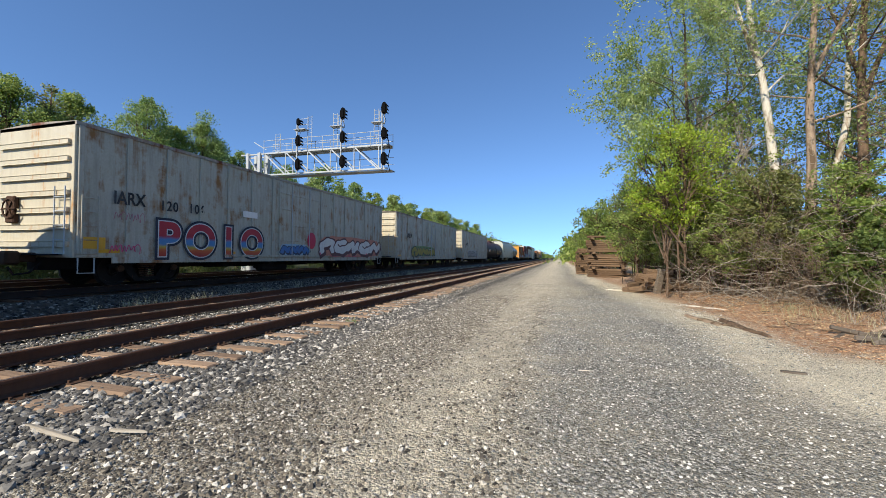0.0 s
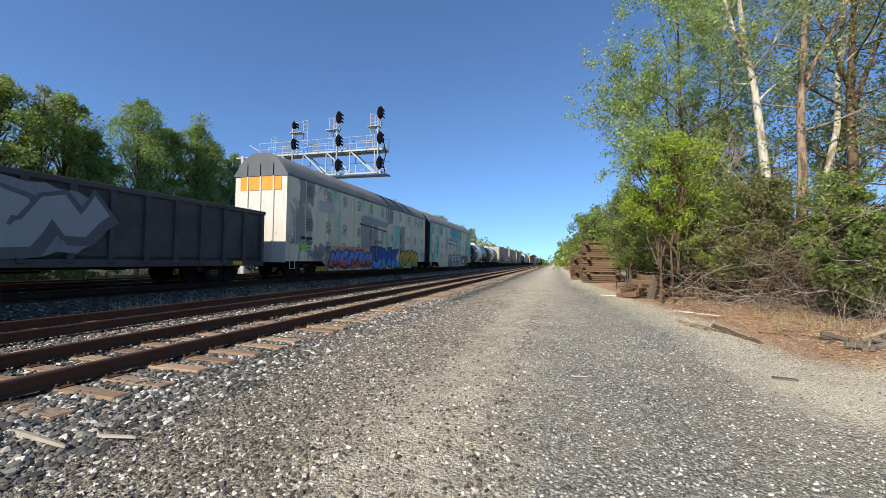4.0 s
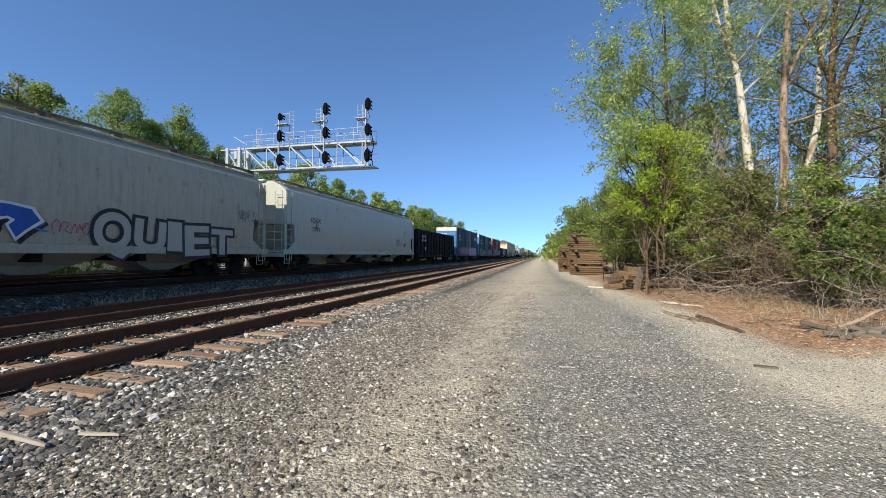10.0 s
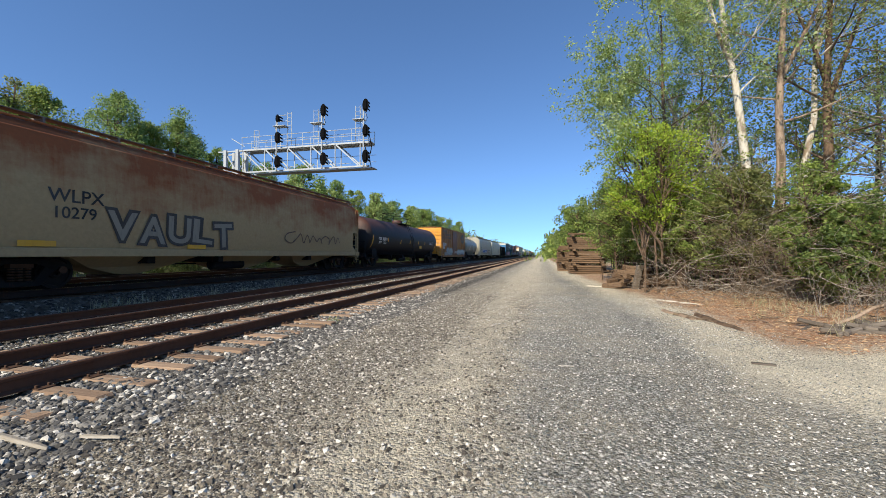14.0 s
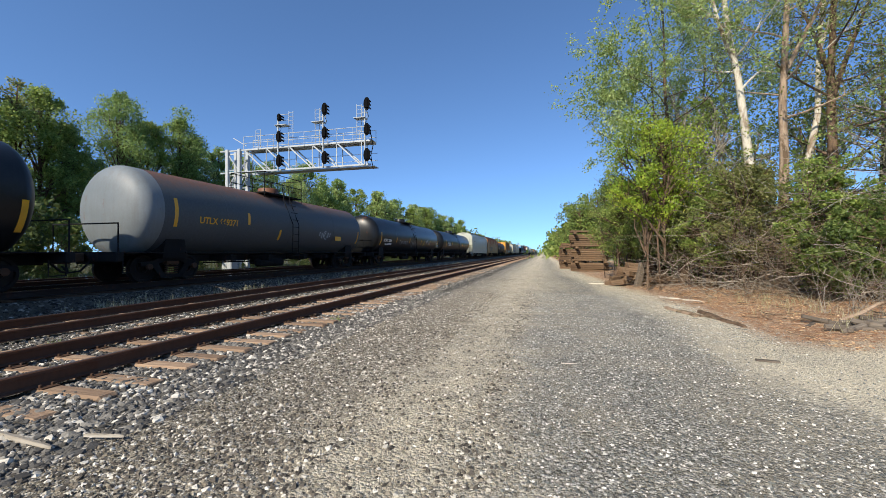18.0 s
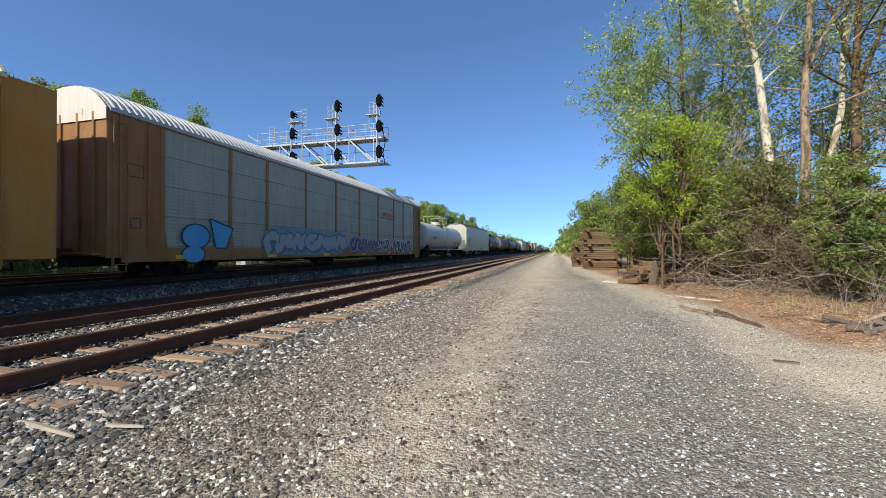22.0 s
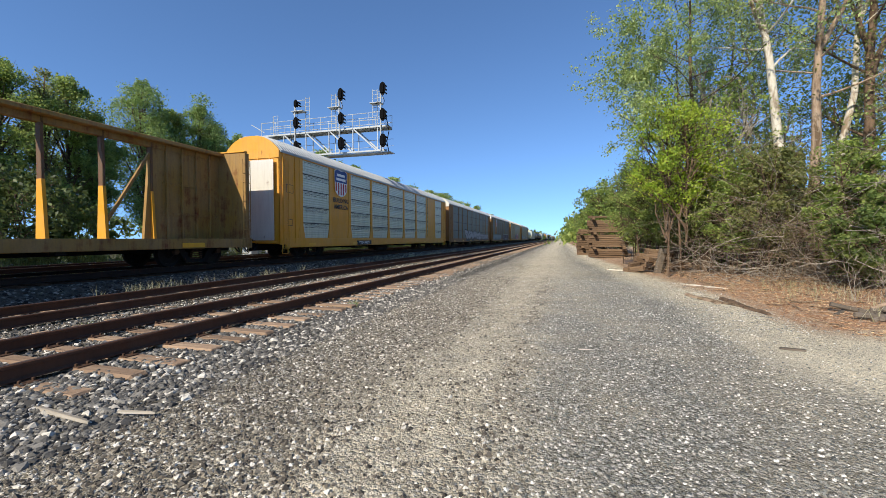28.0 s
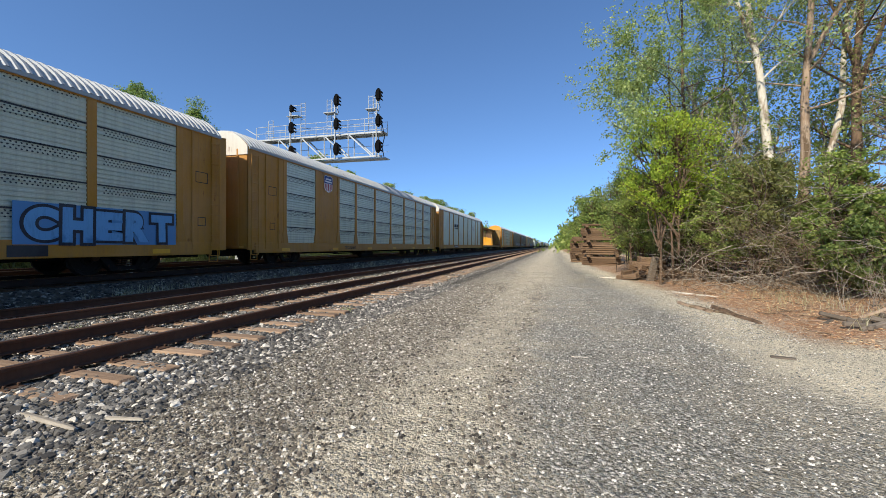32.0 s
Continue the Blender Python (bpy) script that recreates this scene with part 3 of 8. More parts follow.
scatter("ballast_stones", "coarse grey crushed stone beside and between the rails", M_STONE,
        spots(8000, -8.95, -5.7, 1.5, 16, 0.005, 1.4) + spots(5000, -10.5, -9.1, 3, 22, 0.01, 1.4) + spots(3500, -5.4, -4.2, 16, 48, 0.0, 1.3) + spots(2500, -8.9, -5.7, 14, 40, 0.0, 1.3) + spots(3500, -5.45, -3.6, -6, 1.2, 0.0) + spots(1500, -8.9, -5.7, -6, 1.6, 0.0), (0.02, 0.05))
scatter("near_ballast", "coarse grey crushed stone at the ends of the ties", M_STONE,
        spots(10500, -5.45, -4.15, 1.0, 16, 0.0, 1.5) + spots(6200, -4.35, -3.6, 1.0, 16, -0.005, 1.5), (0.019, 0.046), 0.8, False, True)
# these stones carry the shade beside the train in their colour
scatter("shoulder_ballast", "ballast on the shoulder of the main line, darkened as in the train's shade", M_STONE_SHADE, spots(5000, -12.3, -10.8, 3, 30, 0.0, 1.3), (0.022, 0.055))
scatter("pale_ballast", "pale fine ballast between the sidings", M_PEBBLE,
        spots(9000, -9.0, -7.2, 2, 26, 0.012, 1.5) + spots(5000, -10.5, -9.1, 3, 26, 0.012, 1.5) + spots(4000, -7.1, -5.65, 2, 22, 0.01, 1.5), (0.015, 0.034), 0.8, True)
scatter("lane_pebbles", "scattered pale and brownish pebbles on the lane", M_PEBBLE,
        spots(34000, -3.6, -0.4, 1.2, 17, 0.0, 1.9, 0.12) + spots(9000, -3.6, -0.4, 7, 26, 0.0, 1.2, 0.12) + spots(5000, -4.0, 0.6, -4, 1.3, 0.0), (0.007, 0.029), 0.85, True)
scatter("lane_chippings", "dark grey chippings and white pebbles on the lane", M_CHIP,
        spots(38000, -0.4, 4.2, 1.2, 16, 0.0, 1.9, 0.3) + spots(7000, -0.4, 3.2, 7, 24, 0.0, 1.2, 0.45) + spots(5000, -0.4, 4.3, -4, 1.3, 0.0), (0.005, 0.019), 0.85, True)


# ---- signal gantry ----
def make_gantry():
    g = thing("signal_gantry", "white galvanised cantilever signal gantry over the tracks", "signal gantry", pose(0, 26.3, 0))
    ya, yb = 0.0, 0.9
    xl, xr, zl, zt = -22.4, -11.75, 7.9, 9.6
    for y in (ya, yb):
        part("bottom_chord", Mb().box(xl, xr - 0.1, y - 0.06, y + 0.06, zl - 0.06, zl + 0.06, 0.01), M_GALV, g)
        part("top_chord", Mb().box(xl, xr - 0.1, y - 0.06, y + 0.06, zt - 0.06, zt + 0.06, 0.01), M_GALV, g)
    n = 5
    step = (xr - 0.8 - xl) / n
    for y in (ya, yb):
        for i in range(n + 1):
            x = xl + i * step
            part("upright", Mb().box(x - 0.028, x + 0.028, y - 0.028, y + 0.028, zl + 0.06, zt - 0.06), M_GALV, g)
            if i < n:
                part("diagonal", Mb().bar((x + 0.08, y, zt - 0.06), (x + step - 0.12, y, zl + 0.06), 0.085), M_GALV, g)
    for i in range(2 * n + 1):
        x = xl + i * step / 2
        for z in (zl, zt):
            part("cross_tie", Mb().bar((x, ya, z), (x, yb, z), 0.05), M_GALV, g)
    part("walkway", Mb().box(xl, xr - 0.05, ya + 0.05, yb - 0.05, zt + 0.06, zt + 0.1), M_GALV, g)
    part("lower_walkway", Mb().box(xl + 1.0, xr + 0.15, ya + 0.07, yb - 0.07, zl - 0.14, zl - 0.08), M_GALV, g)
    for y in (ya - 0.08, yb + 0.08):
        for z in (zt + 0.5, zt + 1.0):
            part("handrail", Mb().tube([(xl, y, z), (xr - 0.1, y, z)], 0.022, 6), M_GALV, g)
        for i in range(9):
            x = xl + i * (xr - 0.12 - xl) / 8
            part("rail_post", Mb().tube([(x, y, zt - 0.05), (x, y, zt + 1.0)], 0.02, 6), M_GALV, g)
    for z in (zl + 0.5, zl + 1.0):
        part("handrail", Mb().tube([(xl + 0.8, yb + 0.05, z), (xr, yb + 0.05, z)], 0.018, 6), M_GALV, g)
    for x in (-23.95, -22.85):
        for y in (ya, yb):
            part("mast_leg", Mb().box(x - 0.13, x + 0.13, y - 0.13, y + 0.13, 0.1, 9.72, 0.02), M_GALV, g)
    for y in (ya, yb):
        for i in range(7):
            z0 = 0.6 + i * 1.25
            a, b = (-23.85, -22.95) if i % 2 else (-22.95, -23.85)
            part("lattice_bar", Mb().bar((a, y, z0), (b, y, z0 + 1.2), 0.07), M_GALV, g)
            part("lattice_bar", Mb().bar((-23.85, y, z0), (-22.95, y, z0), 0.06), M_GALV, g)
        for z in (7.9, 9.6):
            part("top_chord", Mb().box(-24.6, xl, y - 0.05, y + 0.05, z - 0.05, z + 0.05), M_GALV, g)
    for x in (-23.95, -22.85):
        for i in range(6):
            z0 = 0.6 + i * 1.45
            part("lattice_bar", Mb().bar((x, ya, z0), (x, yb, z0 + 1.4), 0.06), M_GALV, g)
    part("footing", Mb().box(-24.5, -22.3, -0.5, 1.75, -0.2, 0.45, 0.04), plain("concrete", rgb("a8a49a"), 0.9), g, "concrete footing")
    # signal masts with ladders, platforms and heads
    for x, top, lad in ((-11.98, 12.4, -13.07), (-15.28, 12.32, -16.45), (-19.07, 12.05, -18.69)):
        part("signal_mast", Mb().tube([(x - 0.28, ya - 0.1, zl), (x - 0.28, ya - 0.1, top)], 0.055, 8), M_GALV, g, smooth=40)
        big = x > -18
        heads = [(top - 0.3, 0.46)] if big else [(top - 0.32, 0.3)]
        heads += [(10.3, 0.45), (8.5, 0.48)]
        for z, r in heads:
            oval = [(math.sin(a) * r * 0.52, z + math.cos(a) * r) for a in np.linspace(0, 2 * math.pi, 20, endpoint=False)]
            r *= 1.08
            h = part("signal_head", Mb().prism([(x + a, b) for a, b in oval], ya - 0.4, ya - 0.36), M_SIGBLACK, g, "black oval signal backboard with dark lenses")
            for dz in ((0.52, 0.0, -0.52) if big or z < 11 else (0.3, -0.3)):
                cz = z + dz * r
                lens = Mb()
                lens.loft([[(x + math.cos(a) * rr_, yy, cz + math.sin(a) * rr_) for a in np.linspace(0, 2 * math.pi, 12, endpoint=False)] for yy, rr_ in ((ya - 0.357, 0.1), (ya - 0.3, 0.1))])
                part("lens", lens, M_LENS, h)
                hood = Mb()
                arc = np.linspace(-0.3, math.pi + 0.3, 10)
                hood.loft([[(x + math.cos(a) * 0.14, yy, cz + math.sin(a) * 0.14) for a in arc] + [(x + math.cos(a) * 0.12, yy, cz + math.sin(a) * 0.12) for a in arc[::-1]] for yy in (ya - 0.357, ya + 0.08)])
                part("hood", hood, M_SIGBLACK, h)
            part("head_case", Mb().box(x - 0.11, x + 0.11, ya - 0.47, ya - 0.402, z - r * 0.6, z + r * 0.6, 0.02), M_SIGBLACK, h)
        plat = part("platform", Mb().box(min(lad, x - 0.5), x - 0.25 if lad < x else x + 0.5, ya - 0.25, ya + 0.35, 11.22, 11.26), M_GALV, g)
        for px in (lad, lad + 0.36):
            part("ladder_stile", Mb().tube([(px, ya + 0.3, zt), (px, ya + 0.3, 12.38)], 0.022, 6), M_GALV, g)
        for i in range(9):
            z = zt + 0.28 + i * 0.3
            part("ladder_rung", Mb().tube([(lad, ya + 0.3, z), (lad + 0.36, ya + 0.3, z)], 0.016, 5), M_GALV, g)
        g0, g1 = (lad + 0.4, x - 0.3) if big else (x - 0.5, lad)
        for z in (11.75, 12.2):
            part("guard_rail", Mb().tube([(g0, ya + 0.33, z), (g1, ya + 0.33, z)], 0.022, 6), M_GALV, plat)
        for px in (g0, g1):
            part("guard_post", Mb().tube([(px, ya + 0.33, 11.22), (px, ya + 0.33, 12.2)], 0.022, 6), M_GALV, plat)
        part("platform_brace", Mb().bar((g0, ya, 11.22), (x - 0.3, ya, 10.85), 0.04), M_GALV, plat)
        part("cable", Mb().tube([(x - 0.1, ya - 0.2, top - 0.7), (x + 0.05, ya - 0.16, top - 1.1), (x - 0.2, ya - 0.15, top - 1.6)], 0.02, 6), M_SIGBLACK, g)
    for px in (-21.85, -21.42):
        part("ladder_stile", Mb().tube([(px, yb - 0.3, zt), (px, yb - 0.3, 11.3)], 0.025, 6), M_GALV, g)
    for i in range(6):
        part("ladder_rung", Mb().tube([(-21.85, yb - 0.3, zt + 0.3 + i * 0.28), (-21.42, yb - 0.3, zt + 0.3 + i * 0.28)], 0.015, 5), M_GALV, g)
    part("bracket", Mb().bar((-23.4, 0, 10.6), (-22.2, 0, 9.9), 0.05), M_GALV, g)
    part("tip_cable", Mb().tube([(xr - 0.1, -0.1, 10.3), (xr + 0.12, -0.1, 9.2), (xr - 0.05, -0.1, 8.5), (xr + 0.1, -0.1, 7.7)], 0.03, 6), M_SIGBLACK, g)
    return g


make_gantry()


def make_case(x, y, s=1.0):
    c = thing("equipment_case", "silver aluminium signal equipment cabinet beside the gantry mast", "cabinet", pose(x, y, 0.1))
    part("cabinet_body", Mb().box(-0.5 * s, 0.5 * s, -0.35, 0.35, 0.3, 1.7 * s, 0.03), M_GALV, c)
    part("cabinet_door", Mb().box(0.5 * s, 0.53 * s, -0.3, 0.3, 0.36, 1.6 * s, 0.01), M_GALV, c)
    for a in (-0.4, 0.4):
        for b in (-0.28, 0.28):
            part("leg", Mb().box(a * s - 0.04, a * s + 0.04, b - 0.04, b + 0.04, -0.05, 0.32), M_GALV, c)
    return c


make_case(-22.2, 24.6, 0.8)


# ---- trees ----
def leaf_quads(centres, size, n_each, spread, aspect=0.6, flat=0.8):
    """Small leaves round centres: arrays of corners and faces."""
    c = np.repeat(np.asarray(centres), n_each, axis=0)
    n = len(c)
    sp = spread if np.isscalar(spread) else np.repeat(np.asarray(spread), n_each)[:, None]
    p = c + rng.normal(size=(n, 3)) * sp * np.array([1, 1, flat])
    s = size * (0.6 + 0.8 * rng.random((n, 1)))
    u = rng.normal(size=(n, 3))
    u /= np.linalg.norm(u, axis=1, keepdims=True)
    w = np.cross(u, rng.normal(size=(n, 3)))
    w /= np.linalg.norm(w, axis=1, keepdims=True)
    tip = p + u * s
    v = np.stack([p - u * s, p + w * s * aspect + u * s * 0.1, tip, p - w * s * aspect + u * s * 0.1], axis=1)
    return v.reshape(-1, 3), np.arange(4 * n).reshape(-1, 4)


def limb(mb, p, d, length, r, rr, tips, depth, wander=0.25, n=6, up=0.15):
    """A limb that bends and forks; its ends are gathered in tips."""
    pts, rad = [Vector(p)], [r]
    d = Vector(d).normalized()
    k = 5
    for i in range(k):
        d = (d + Vector((rr.gauss(0, wander), rr.gauss(0, wander), rr.gauss(up * 0.5, wander * 0.6))) * 0.5).normalized()
        pts.append(pts[-1] + d * length / k)
        rad.append(r * (1 - 0.75 * (i + 1) / k))
        if depth and i >= 1:
            side = d.cross(Vector((rr.gauss(0, 1), rr.gauss(0, 1), rr.gauss(0, 1)))).normalized()
            nd = (d * 0.6 + side * rr.uniform(0.5, 1.0) + Vector((0, 0, up))).normalized()
            limb(mb, pts[-1], nd, length * rr.uniform(0.4, 0.62), rad[-1] * 0.7, rr, tips, depth - 1, wander, max(4, n - 1), up)
        if i >= 2:
            tips.append(tuple(pts[-1]))
    mb.tube([tuple(q) for q in pts], rad, n, False)


def make_tree(x, y, h, crown, label, seed, leaves=M_LEAF_L, bark=M_BARK, leaf=0.16, per=26, first=0.3, lean=(0, 0), spread=0.55, r=None, limbs=11, name="tree", group="", base=0.2, wide=1.0, depth=2, flat=0.8, forks=()):
    rr = random.Random(seed)
    t = thing(name, label, "tree", pose(x, y, base), group)
    mb, tips = Mb(), []
    r = r or h * 0.014
    k = 9
    pts, rad = [], []
    px, py = 0.0, 0.0
    for i in range(k + 1):
        pts.append((px, py, h * 0.92 * i / k - 0.3))
        rad.append(r * (1.15 - 0.95 * i / k))
        px += lean[0] / k + rr.gauss(0, 0.012 * h / 3)
        py += lean[1] / k + rr.gauss(0, 0.012 * h / 3)
    mb.tube(pts, rad, 10, True)
    # second leaders: where they leave the trunk, how far they lean for each metre, their length
    for s, dx, ln in forks:
        j = min(k - 1, int(s * k))
        a = Vector(pts[j]).lerp(Vector(pts[j + 1]), s * k - j)
        q, fp, fr = a.copy(), [tuple(a)], [rad[j] * 0.72]
        for i in range(6):
            q = q + Vector((dx * ln / 6 + rr.gauss(0, 0.03), rr.gauss(0, 0.04), ln / 6))
            fp.append(tuple(q))
            fr.append(rad[j] * 0.72 * (1 - 0.13 * (i + 1)))
            if i > 1:
                limb(mb, fp[-1], (rr.gauss(0, 1), rr.gauss(0, 1), 0.5), crown * 0.5, fr[-1] * 0.45, rr, tips, depth - 1, 0.28, 6)
        mb.tube(fp, fr, 9, True)
    for i in range(limbs):
        s = first + (0.95 - first) * (i + rr.random() * 0.6) / limbs
        j = min(k - 1, int(s * k))
        a = Vector(pts[j]).lerp(Vector(pts[j + 1]), s * k - j)
        ang = i * 2.4 + rr.uniform(-0.5, 0.5)
        reach = crown * wide * (1.05 - 0.7 * abs(s - 0.45)) * rr.uniform(0.75, 1.15)
        limb(mb, a, (math.cos(ang), math.sin(ang), rr.uniform(0.15, 0.7)), reach, rad[j] * 0.32, rr, tips, depth, 0.28, 6)
    tips.append(pts[-1])
    part("trunk", mb, bark, t, "", 40)
    v, f = leaf_quads(tips, leaf, per, spread, 0.55, flat)
    put("crown", soup("crown", v, f, leaves), t)
    return t


def make_brush(x, y, h, w, label, seed, count=40, m=M_TWIG, droop=0.0, r=0.014, name="brush"):
    """A tangle of bare twigs."""
    rr = random.Random(seed)
    t = thing(name, label, "brush", pose(x, y, 0.05))
    mb, tips = Mb(), []
    for i in range(count):
        a = rr.uniform(0, 6.3)
        p = (rr.uniform(-w / 2, w / 2), rr.uniform(-w / 3, w / 3), -0.05 if rr.random() < 0.35 or droop < -0.5 else rr.uniform(0.2, h * 0.75))
        limb(mb, p, (math.cos(a), math.sin(a), rr.uniform(-0.1, 0.85) - droop), h * rr.uniform(0.5, 1.0), r * rr.uniform(0.5, 1.3), rr, tips, 1, 0.5, 4, 0.02 - droop * 0.5)
        if name == "dry_stalks":
            part("stalk", mb, m, t)
            mb = Mb()
    if mb.v:
        part("tangle", mb, m, t)
    return t


def leaf_shell(centres, radii, n_each, size, flat=0.8, aspect=0.55, rough=0.75):
    """Leaves on the outside of clumps, facing outwards."""
    c = np.repeat(np.asarray(centres, float), n_each, axis=0)
    rad = np.repeat(np.asarray(radii, float), n_each)[:, None]
    n = len(c)
    d = rng.normal(size=(n, 3))
    d[:, 2] += 0.35
    d /= np.linalg.norm(d, axis=1, keepdims=True)
    lump = 0.8 + 0.35 * np.sin(d[:, :1] * 5 + c[:, 1:2] * 7) * np.sin(d[:, 1:2] * 5 + c[:, :1] * 5) + 0.3 * rng.normal(size=(n, 1)) * 0.6
    p = c + d * rad * lump * np.array([1, 1, flat])
    nn = d + rough * rng.normal(size=(n, 3))
    u = np.cross(nn, rng.normal(size=(n, 3)))
    u /= np.linalg.norm(u, axis=1, keepdims=True)
    w = np.cross(nn, u)
    w /= np.linalg.norm(w, axis=1, keepdims=True)
    s = size * (0.6 + 0.8 * rng.random((n, 1)))
    v = np.stack([p - u * s, p + w * s * aspect, p + u * s, p - w * s * aspect], axis=1)
    return v.reshape(-1, 3), np.arange(4 * n).reshape(-1, 4)


def make_clump_tree(x, y, h, w, label, seed, leaves, leaf=0.12, clumps=34, per=330, low=0.25, bark=M_BARK, name="tree", group="", base=0.2, size=0.075, category="tree", stems=1, peak=0.55, deep=None, ragged=0.25):
    """A trunk or several stems, limbs to each clump, leaves on the clumps with shade between."""
    rr = random.Random(seed)
    t = thing(name, label, category, pose(x, y, base), group)
    mb = Mb()
    deep = deep or w
    cs, rs = [], []
    for i in range(clumps):
        s = (i + rr.random()) / clumps
        wd = math.sin(math.pi * (0.5 * s / peak if s < peak else 0.5 + 0.46 * (s - peak) / (1 - peak))) ** 0.75
        a, q = i * 2.399 + rr.uniform(-0.5, 0.5), rr.uniform(0.3, 1.0) * (1.0 + ragged * rr.uniform(-0.5, 0.7))
        R = h * size * rr.uniform(0.6, 1.35) * (0.75 + 0.35 * wd) * (1 + ragged * rr.uniform(-0.4, 0.5))
        cs.append((math.cos(a) * q * w * wd, math.sin(a) * q * deep * wd, h * (low + (0.97 - low) * s * (1 + ragged * rr.uniform(-0.22, 0.12)))))
        rs.append(R)
    feet = [(rr.uniform(-0.4, 0.4) * (stems > 1), rr.uniform(-0.4, 0.4) * (stems > 1)) for i in range(stems)]
    for fx, fy in feet:
        top = (fx * 2.5, fy * 2.5, h * 0.85)
        mb.tube([(fx, fy, -0.3), (fx * 1.3 + rr.gauss(0, 0.1), fy * 1.3, h * 0.3), (fx * 2, fy * 2, h * 0.6), top], [h * 0.016 / stems ** 0.8, h * 0.012 / stems ** 0.8, h * 0.007 / stems ** 0.4, 0.012], 8)
    for i, (c, R) in enumerate(zip(cs, rs)):
        fx, fy = feet[i % stems]
        z0 = max(0.05 * h, c[2] - rr.uniform(0.12, 0.25) * h)
        p0 = Vector((fx * 1.5, fy * 1.5, z0))
        c = Vector(c)
        m = p0.lerp(c, 0.55) + Vector((rr.gauss(0, 0.1), rr.gauss(0, 0.1), 0.05 * h * rr.random()))
        mb.tube([tuple(p0), tuple(m), tuple(c)], [h * 0.005, h * 0.0034, 0.008], 4, False)
        for j in range(3):
            d = Vector((rr.gauss(0, 1), rr.gauss(0, 1), rr.gauss(0.4, 0.7))).normalized() * R * 1.25
            mb.tube([tuple(m.lerp(c, 0.5 * rr.random())), tuple(c + d)], [0.018, 0.006], 3, False)
    part("trunk" if stems == 1 else "stem", mb, bark, t, "", 40)
    v, f = leaf_shell(cs, rs, per, leaf)
    put("crown" if stems == 1 else "foliage", soup("crown", v, f, leaves), t)
    return t


LEFT = "broad green deciduous tree in spring leaf behind the railway"
WOODS = "woods behind the railway"
rl = random.Random(11)
for i, (x, y, h, w, low, m) in enumerate([
        (-34.0, 16.6, 12.8, 1.9, 0.2, M_LEAF_L), (-34.3, 20.4, 13.5, 2.2, 0.18, M_LEAF_L), (-34.0, 21.9, 10.8, 1.2, 0.2, M_LEAF_W), (-34.0, 25.7, 14.7, 1.9, 0.16, M_LEAF_W), (-34.4, 28.4, 13.6, 1.5, 0.16, M_LEAF_L),
        (-34.0, 31.3, 15.0, 1.25, 0.18, M_LEAF_W), (-34.5, 33.4, 13.4, 1.4, 0.18, M_LEAF_S), (-34.3, 36.3, 12.8, 1.9, 0.16, M_LEAF_W), (-35.0, 40.6, 13.0, 2.4, 0.16, M_LEAF_L), (-35.5, 45.5, 13.4, 2.5, 0.16, M_LEAF_W),
        (-35.0, 50.8, 12.6, 2.5, 0.16, M_LEAF_S), (-35.0, 11.0, 12.5, 2.6, 0.16, M_LEAF_L), (-36.0, 6.0, 13.5, 3.0, 0.16, M_LEAF_W)]):
    make_clump_tree(x, y, h, w * 1.25, LEFT, 100 + i, m, 0.08, 62, 470, low, group=WOODS, size=0.06)
for i in range(27):
    yy = 55 + i * 4.7 + rl.uniform(-1.8, 1.8)
    make_clump_tree(-33.5 - rl.uniform(0, 4), yy, rl.uniform(12.5, 16.0), rl.uniform(2.6, 3.8), LEFT, 130 + i, (M_LEAF_W, M_LEAF_L, M_LEAF_S)[i % 3], 0.17, 44, 190, 0.15, group=WOODS, size=0.07)
make_clump_tree(-33.5, 18.6, 13.0, 1.1, "slender tree with sparse fresh leaves", 161, M_LEAF_O, 0.09, 22, 120, 0.35, group=WOODS, size=0.05)
for i in range(20):
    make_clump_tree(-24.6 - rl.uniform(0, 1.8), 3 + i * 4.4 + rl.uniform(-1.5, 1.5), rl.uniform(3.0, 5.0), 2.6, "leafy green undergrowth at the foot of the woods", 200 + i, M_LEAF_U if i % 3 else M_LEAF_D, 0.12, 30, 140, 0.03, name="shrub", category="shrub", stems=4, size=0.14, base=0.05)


def far_woods(name, x0, x1, y0, y1, n, h, seed, m=M_LEAF_L):
    """Distant woods as one mass of leaf clumps over the ground."""
    x = x0 + (x1 - x0) * rng.random(n)
    y = y0 * (y1 / y0) ** rng.random(n)
    top = h * (0.75 + 0.35 * np.array([noise.noise((a * 0.08, b * 0.05, seed)) for a, b in zip(x, y)]))
    c, s = [], []
    for i in range(n):
        for k in range(9):
            zz = rng.random() ** 0.6
            c.append((x[i] + rng.normal() * 2.6 * (1.1 - zz), y[i] + rng.normal() * 2.6 * (1.1 - zz), max(0.4, top[i] * zz)))
            s.append(0.9)
    v, f = leaf_quads(c, 0.55, 12, np.array(s))
    return tagged(new(name, soup(name, v, f, m)), "distant line of green trees along the railway", "woods", kind="stuff")


far_woods("far_woods", -50, -30, 160, 1900, 480, 14.0, 3)
far_woods("far_woods", 3.5, 22, 85, 1900, 520, 11.0, 8)
far_woods("far_woods", -160, 160, 1700, 2100, 260, 16.0, 5)

